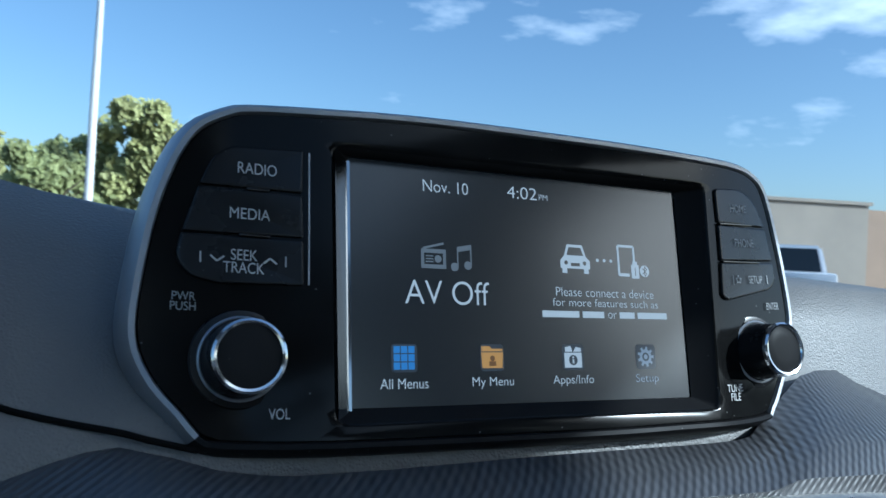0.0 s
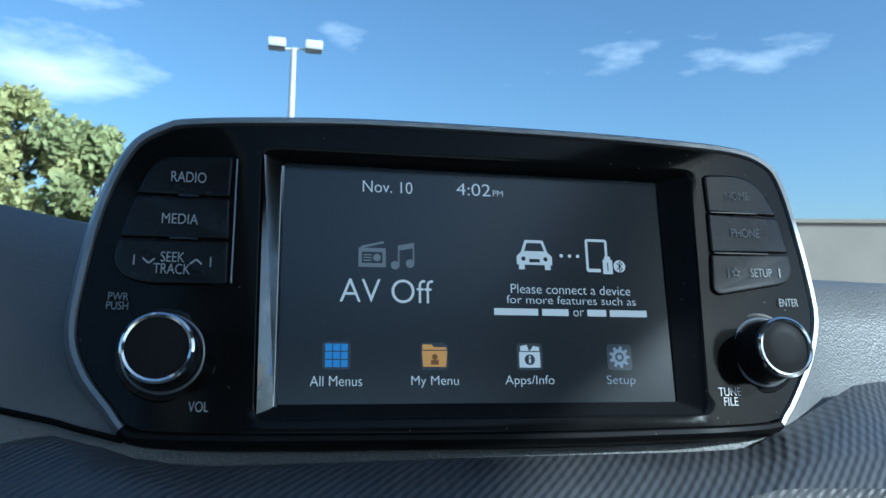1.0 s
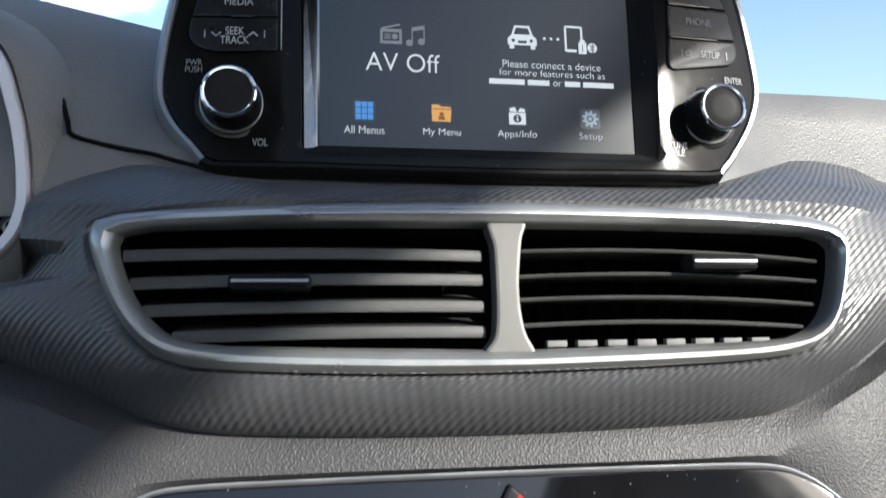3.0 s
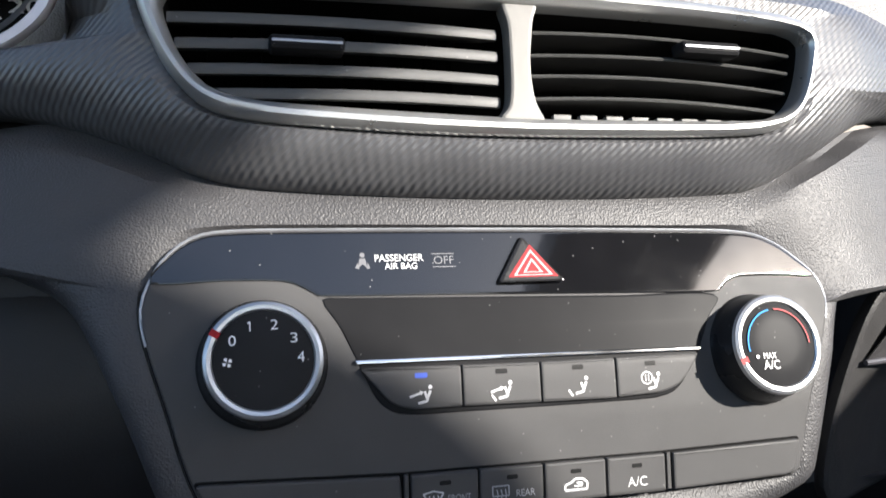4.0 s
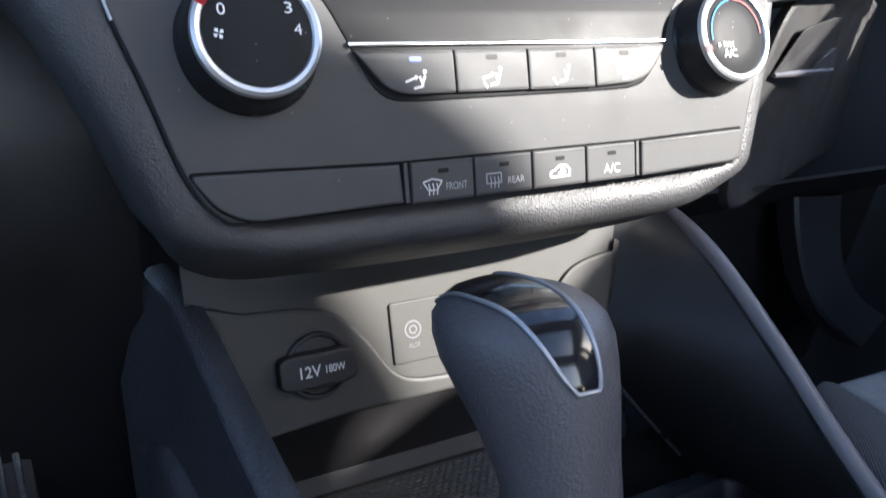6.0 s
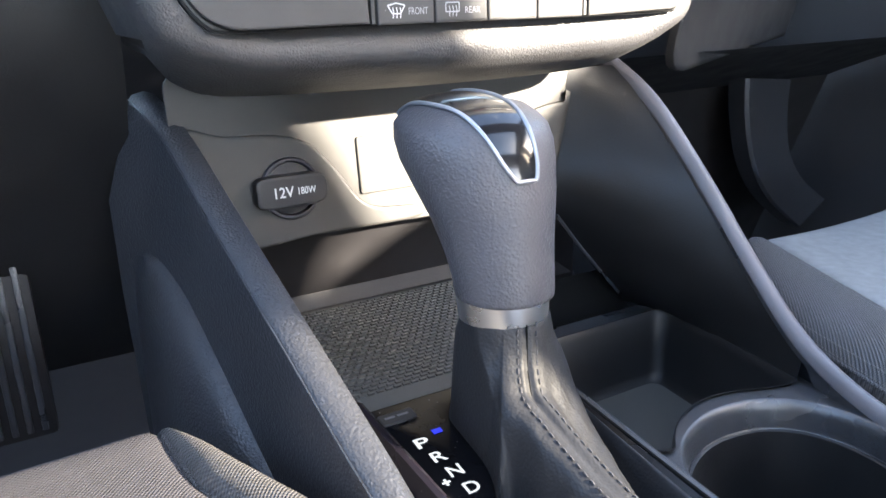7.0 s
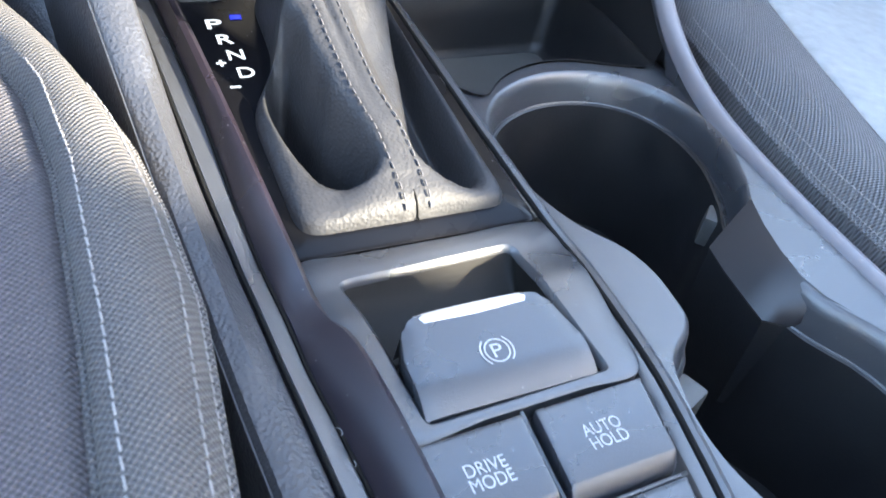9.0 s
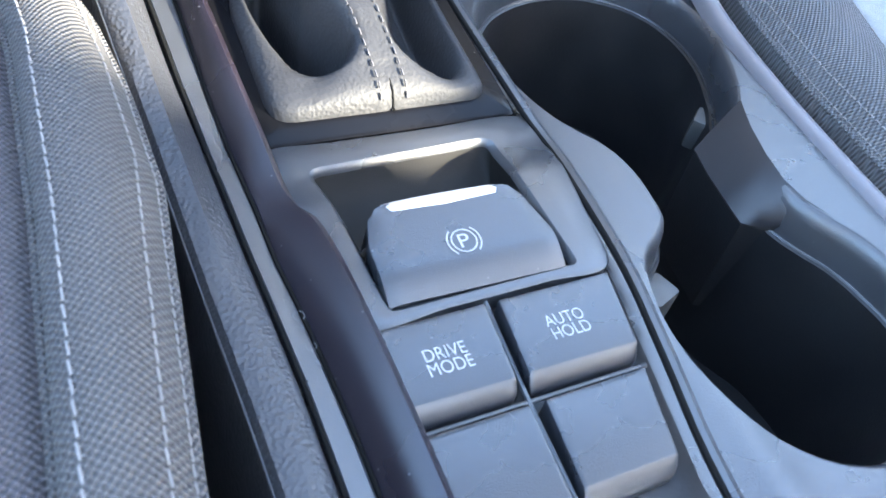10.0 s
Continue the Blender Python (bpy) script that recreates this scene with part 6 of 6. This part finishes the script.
part("face", plate(inset(cl, 5), lambda u, v, d: (u, 26 - d, v), 2, 0.5), void_black, cluster, "dark dial face")
bars("dial_ticks", [[(-262 + r * math.cos(radians(a + o)), -50 + r * math.sin(radians(a + o))) for r, o in ((44, -0.5), (50, -0.5), (50, 0.5), (44, 0.5))] for a in range(-60, 240, 12)], lambda u, v, d: (u, 24 - d, v), white_print, cluster, 0.3)
part("dial_ring", loft([[(-262 + r * math.cos(a), y, -50 + r * math.sin(a)) for a in np.linspace(0, 2 * math.pi, 48, endpoint=False)] for r, y in ((52, 23.5), (53, 20), (54, 23.5))]), rim_silver, cluster)
lettering("dial_numeral", "120", (-230.5, -84.4, -211.2, -77.4), lambda u, v, d: (u, 23 - d, v), white_print, cluster, 0.3)

# ================= seats =================


def seat(name, sgn, label, edge, groove, crest, panel_mat, side_mat, y_front, x_far):
    """A front seat cushion. edge, groove: (distance back, x) of its inner edge and of the seam beside the bolster; sgn: +1 if that edge faces right."""
    s = thing(name, (x_far / 2 + edge[-1][1] / 2, y_front - 250, -640), label, "car seat", "front seats")
    ex = lambda y: float(np.interp(-y, [p[0] for p in edge], [p[1] for p in edge]))
    gx = lambda y: float(np.interp(-y, [p[0] for p in groove], [p[1] for p in groove]))
    ys = [(y_front + 6, -95), (y_front + 5, -40), (y_front + 2, -14), (y_front - 1, -6), (y_front - 5, -2), (y_front - 11, 0)] + [(y, 0) for y in np.linspace(y_front - 20, y_front - 480, 90)]

    def top(y, drop, b):
        """b: 0 at the groove, 1 at the inner edge, below 0 on the panel, to -1 at the far side."""
        g, e = gx(y), ex(y)
        w = min(1.0, abs(e - g) / 22)
        if b <= 0:
            x = g + (x_far - g) * -b
            z = crest - 1 - 5 * math.exp(-abs(x - g) / 2.2) - 3 * math.sin(math.pi * min(1, -b * 1.6))
        else:
            x = g + (e - g) * b
            z = crest - 5 * math.exp(-abs(x - g) / 1.6) + 4.5 * w * math.sin(math.pi * min(1.0, b)) ** 0.8 - 12 * w * b ** 5
        return Vector((x, y, z + drop))

    ks = [-1, -0.8, -0.6, -0.45, -0.32, -0.22, -0.14, -0.09, -0.055, -0.03, -0.018, -0.010, -0.005, 0]
    part("cushion", loft([[top(y, d, k) for k in ks] for y, d in ys], closed=False), panel_mat, s, "woven cloth seat panel", smooth=70)
    bs = [0, 0.04, 0.1, 0.18, 0.28, 0.4, 0.52, 0.64, 0.74, 0.82, 0.88, 0.93, 0.97, 1.0]
    rows = []
    for y, d in ys:
        row = [top(y, d, b) for b in bs]
        e, z = ex(y), row[-1].z
        rows.append(row + [Vector((e + sgn * 0.6, y, z - 3)), Vector((e + sgn * 0.2, y, z - 10)), Vector((e - sgn * 2, y, z - 30)), Vector((e - sgn * 8, y, z - 80)), Vector((e - sgn * 10, y, z - 180))])
    part("bolster", loft(rows, closed=False), side_mat, s, "rounded cloth bolster", smooth=70)
    for off, from_edge, gap, r, y0 in ((4.6, False, 4.0, 0.30, 110), (-4.0, True, 4.0, 0.28, 120), (-0.2, True, 3.2, 0.22, 120)):
        pts = []
        for y in np.linspace(y_front - y0, y_front - 470, 200):
            g, e = gx(y), ex(y)
            x = e + sgn * off if from_edge else g + sgn * off
            b = (x - g) / (e - g) if abs(e - g) > 1 else 0.5
            pts.append(tuple(top(y, 0, min(1.0, max(0.03, b))) + Vector((0, 0, 0.35))))
        length = sum((Vector(a) - Vector(c)).length for a, c in zip(pts, pts[1:]))
        n = int(length / gap)
        q = resample(pts, n * 4, closed=False)
        bm = bmesh.new()
        for i in range(n - 1):
            a, m, c = Vector(q[4 * i]), Vector(q[4 * i + 1]), Vector(q[4 * i + 3])
            tube([a - Vector((0, 0, 0.3)), m + Vector((0.1, 0, 0.1)), c - Vector((-0.25, 0, 0.25))], r, 6, bm=bm)
        part("stitching", bm, thread, s, "pale stitches")
    # folded seam along the edge
    part("piping", tube([top(y, 0, 1.0) + Vector((sgn * 0.4, 0, -1.6)) for y in np.linspace(y_front - 20, y_front - 470, 80)], 1.3, 8), side_mat, s, "folded seam")
    part("piping", tube([Vector((gx(y), y, top(y, 0, 0).z + 1.2)) for y in np.linspace(y_front - 10, y_front - 470, 80)], 1.3, 8), side_mat, s, "folded seam")
    return s


seat("driver_seat", 1, "grey-beige cloth driver seat with pale stitched bolster", [(70, -176), (86, -172), (110, -158), (135, -147), (160, -137), (185, -129), (215, -121.5), (250, -117.5), (285, -116), (330, -120), (362, -123), (420, -126), (560, -130)],
     [(70, -178), (86, -174), (130, -170), (150, -163), (170, -154), (200, -146), (240, -142), (300, -142), (360, -144), (560, -148)], -451, panel_cloth, bolster_cloth, -78, -560)
seat("passenger_seat", -1, "light grey cloth passenger seat with stitched darker bolster", [(-30, 300), (-15, 284), (0, 262), (30, 232), (60, 213), (115, 190), (190, 167), (250, 153), (300, 147), (400, 143), (560, 143)],
     [(-30, 312), (0, 302), (30, 290), (73, 271), (152, 235), (245, 195), (320, 178), (420, 170), (560, 168)], -484, fabric_light, bolster_grey, 16, 600)

# ================= car body round the cabin (world metres) =================


def wbox(name, spans, mat, parent, bevel=0.0, label=""):
    return part(name, box(*spans, bevel=bevel), mat, parent, label, cabin=False)


car = thing("car_body", Vector((0, -0.9, 0.25)), "dark car body shell with pillars, doors and roof", "car body", kind="structure")
wbox("floor", (-0.82, 0.82, -2.2, 0.75, 0.28, 0.32), body_grey, car)
for x0, x1, y0, y1 in ((-0.66, 0.66, -0.46, -0.16), (-0.66, -0.46, -1.5, -0.46), (0.46, 0.66, -1.5, -0.46), (-0.66, 0.66, -2.3, -1.5)):
    wbox("roof", (x0, x1, y0, y1, 1.68, 1.74), headliner_grey, car, 0.005)
# added roof opening, never in view, brings sky light onto the console
part("sunroof_glass", loft([[(x, y, 1.71) for x in (-0.47, 0.47)] for y in (-1.51, -0.45)], closed=False), roof_glass, car, "unseen sunroof glass, added to let sky light in", cabin=False)
for sx in (-1, 1):
    wbox("door", (sx * 0.78 - 0.06, sx * 0.78 + 0.06, -1.9, 0.62, 0.32, 0.99), body_grey, car, 0.02)
    part("windscreen_pillar", tube([(sx * 0.84, 0.46, 1.02), (sx * 0.80, 0.22, 1.28), (sx * 0.68, -0.16, 1.66)], 0.045, 10), body_grey, car, cabin=False)
    # unseen pillar, outline bent until its shadow edge suits the dash
    part("shade_pillar", loft([[(sx * x - 0.03, y0, z), (sx * x + 0.03, y0, z), (sx * x + 0.03, y1, z), (sx * x - 0.03, y1, z)] for x, y0, y1, z in ((0.76, -1.25, -0.90, 0.95), (0.745, -1.22, -0.885, 1.20), (0.744, -0.99, -0.882, 1.24), (0.742, -1.005, -0.887, 1.30), (0.74, -1.04, -0.892, 1.36), (0.735, -1.06, -0.904, 1.42), (0.725, -1.17, -0.926, 1.475), (0.715, -1.22, -0.965, 1.54), (0.705, -1.25, -1.0, 1.60), (0.68, -1.34, -1.03, 1.70))], True, True), headliner_grey, car, cabin=False)
    part("roof_rail", loft([[(sx * 0.64, y, z + 0.09), (sx * 0.70, y, z + 0.03), (sx * 0.735, y, z), (sx * 0.765, y, z + 0.01), (sx * 0.75, y, z + 0.08), (sx * 0.66, y, z + 0.13)] for y, z in ((-2.3, 1.60), (-1.3, 1.61), (-0.95, 1.612), (-0.65, 1.592), (-0.4, 1.575), (-0.17, 1.56))], True, True), headliner_grey, car, "padded pale grey rail above the doors", cabin=False)
    # unseen block behind, its front edge placed to bound the sun patches
    part("rear_shade_block", loft([[(sx * x - 0.03, y0, z), (sx * x + 0.03, y0, z), (sx * x + 0.03, -2.3, z), (sx * x - 0.03, -2.3, z)] for x, y0, z in ((0.78, -1.02, 0.95), (0.75, -1.12, 1.20), (0.745, -1.165, 1.27), (0.74, -1.228, 1.366), (0.68, -1.4, 1.7))], True, True), headliner_grey, car, cabin=False)
# out-of-view belt line, raised to hold low sun off the cabin
part("shade_belt_trim", loft([[(0.70, y, 0.97), (0.78, y, 0.97), (0.78, y, z - 0.02), (0.76, y, z), (0.72, y, z), (0.70, y, z - 0.02)] for y, z in ((-0.15, 1.12), (-0.35, 1.175), (-0.50, 1.20), (-0.60, 1.220), (-0.78, 1.222), (-0.95, 1.225))], True, True), body_grey, car, "unseen upper door trim, belt line shaped to cast shade", cabin=False)
for sx in (-1, 1):
    # unseen pane that dims the sun on boot and bolster
    part("rear_side_glass", loft([[(sx * 0.765, -1.24, 0.97), (sx * 0.77, -1.0, 0.97)], [(sx * 0.745, -1.26, 1.36), (sx * 0.75, -1.0, 1.36)], [(sx * 0.69, -1.42, 1.69), (sx * 0.695, -1.0, 1.69)]], closed=False), tinted_glass, car, "unseen rear door glass, tinted to weaken the sun", cabin=False)
wbox("tailgate", (-0.8, 0.8, -2.35, -2.28, 0.3, 1.08), body_grey, car)
wbox("firewall", (-0.8, 0.8, 0.66, 0.72, 0.3, 1.0), body_grey, car)
wbox("rear_bench", (-0.68, 0.68, -2.0, -1.25, 0.32, 0.72), fabric, car, 0.06)
wbox("bonnet", (-0.8, 0.8, 0.86, 1.7, 0.86, 0.94), body_grey, car, 0.03)

# pedals far down in the driver's footwell
pedal = thing("accelerator_pedal", place(-232, 100, -535), "ribbed black accelerator pedal", "pedal")
part("pad", box(-262, -208, 100, 110, -540, -392, 4), dark_plastic, pedal)
for i in range(6):
    part("rib", box(-257 + 8 * i, -253.5 + 8 * i, 96.5, 101, -534, -400, 0.8), console_plastic, pedal)

# ================= outside =================
ground = part("ground", box(-600, 600, -600, 600, -0.3, 0.0), asphalt, None, cabin=False)
tagged(ground, "grey asphalt car park reaching the horizon", "ground", kind="structure")

lamp = thing("street_lamp", Vector((-0.05, 24.8, 0)), "tall white car park light pole with two lamp heads", "street lamp")
part("pole", tube([(-0.05, 24.8, 0), (-0.05, 24.8, 5), (-0.02, 24.8, 9.1)], [0.13, 0.12, 0.09], 12), pole_white, lamp, cabin=False)
part("crossarm", tube([(-0.75, 24.8, 9.05), (0.75, 24.75, 9.1)], 0.04, 8), pole_white, lamp, cabin=False)
for x in (-0.55, 0.62):
    part("lamp_head", box(x - 0.28, x + 0.28, 24.5, 25.1, 9.05, 9.35, 0.06), pole_white, lamp, cabin=False)


def tree(x, y, height, spread, leaf, seed):
    rnd = random.Random(seed)
    t = thing("tree", Vector((x, y, 0)), "leafy green roadside tree with an uneven crown", "tree", "trees")
    bm = tube([(x, y, 0), (x + 0.1, y, height * 0.3), (x + 0.2, y, height * 0.62)], [0.22, 0.17, 0.07], 8)
    for i in range(7):
        a, h = rnd.uniform(0, 6.28), height * rnd.uniform(0.25, 0.5)
        tube([(x + 0.1, y, h), (x + math.cos(a) * spread * 0.4, y + math.sin(a) * spread * 0.4, h + height * 0.2), (x + math.cos(a) * spread * 0.7, y + math.sin(a) * spread * 0.7, h + height * 0.32)], [0.09, 0.06, 0.02], 6, bm=bm)
    part("trunk", bm, bark, t, cabin=False)
    bm = bmesh.new()
    blobs = [(rnd.gauss(0, 0.42) * spread, rnd.gauss(0, 0.42) * spread, height * rnd.uniform(0.35, 0.92), rnd.uniform(0.35, 0.8) * spread * 0.5) for _ in range(26)]
    for bx, by, bz, br in blobs:
        for _ in range(230):
            d = Vector((rnd.gauss(0, 1), rnd.gauss(0, 1), rnd.gauss(0, 0.8))).normalized() * br * rnd.uniform(0.5, 1.05)
            c, r = Vector((x + bx, y + by, bz)) + d, rnd.uniform(0.14, 0.32)
            u = Vector((rnd.gauss(0, 1), rnd.gauss(0, 1), rnd.gauss(0, 1))).normalized()
            v = u.orthogonal().normalized()
            bm.faces.new([bm.verts.new(c + w) for w in (u * r, v * r * 0.6, -u * r, -v * r * 0.6)])
    part("crown", bm, leaf, t, cabin=False, smooth=0)


for i, (x, y, h, sp, lf) in enumerate(((-19.5, 42, 12.4, 4.4, leaf_green), (-14.0, 43.0, 12.0, 3.8, leaf_yellow), (-10.4, 44, 10.6, 3.0, leaf_green), (-6.5, 47, 6.4, 2.8, leaf_yellow), (-2.0, 45, 5.8, 2.8, leaf_green), (3.2, 45, 8.8, 2.9, leaf_yellow), (0.6, 48, 7.0, 2.6, leaf_green), (-25, 40, 11, 4, leaf_green), (44, 72, 8.0, 4, leaf_green), (52, 68, 6.5, 4, leaf_green), (37, 78, 7, 4, leaf_green), (-30, 60, 9, 5, leaf_yellow))):
    tree(x, y, h, sp, lf, i + 1)

shop = thing("store_building", Vector((52, 45, 0)), "long flat-roofed tan store building across the car park", "building")
bm = box(-20, 5, -6, 6, 0, 6.7)
bm.transform(Matrix.Translation((50, 46, 0)) @ Matrix.Rotation(radians(-20), 4, "Z"))
part("wall", bm, stucco, shop, cabin=False)
bm = box(5, 30, -6, 6.5, 0, 6.4)
bm.transform(Matrix.Translation((50, 46, 0)) @ Matrix.Rotation(radians(-20), 4, "Z"))
part("wing", bm, stucco_warm, shop, cabin=False)
bm = box(-20.2, 5.2, -6.2, 6.2, 6.7, 6.95)
bm.transform(Matrix.Translation((50, 46, 0)) @ Matrix.Rotation(radians(-20), 4, "Z"))
part("parapet", bm, stucco, shop, cabin=False)

truck = thing("pickup_truck", Vector((16.5, 14.0, 0)), "white pickup truck parked across the lot", "pickup truck")
TM = Matrix.Translation((16.3, 14.1, 0)) @ Matrix.Rotation(radians(-48), 4, "Z")


def truck_part(name, bm, mat, label=""):
    bm.transform(TM)
    return part(name, bm, mat, truck, label, cabin=False)


truck_part("body", box(-1.0, 1.0, -2.9, 2.9, 0.55, 1.25, 0.1), car_white)
cab = loft([[(-0.95, -0.4, 1.2), (0.95, -0.4, 1.2), (0.95, 1.6, 1.2), (-0.95, 1.6, 1.2)], [(-0.78, -0.2, 1.95), (0.78, -0.2, 1.95), (0.78, 1.0, 1.95), (-0.78, 1.0, 1.95)]], False, True)
bmesh.ops.bevel(cab, geom=cab.edges[:], offset=0.07, segments=2, affect="EDGES")
truck_part("cab", cab, car_white)
truck_part("rear_window", loft([[(-0.80, -0.42, 1.28), (0.80, -0.42, 1.28)], [(-0.68, -0.24, 1.86), (0.68, -0.24, 1.86)]], closed=False), car_glass)
for sx in (-1, 1):
    for yy in (-1.9, 1.9):
        truck_part("wheel", spun([(0.2, -0.12), (0.38, -0.12), (0.38, 0.12), (0.2, 0.12)], (sx * 0.9, yy, 0.38), (1, 0, 0), (0, 1, 0), 20), dark_plastic)
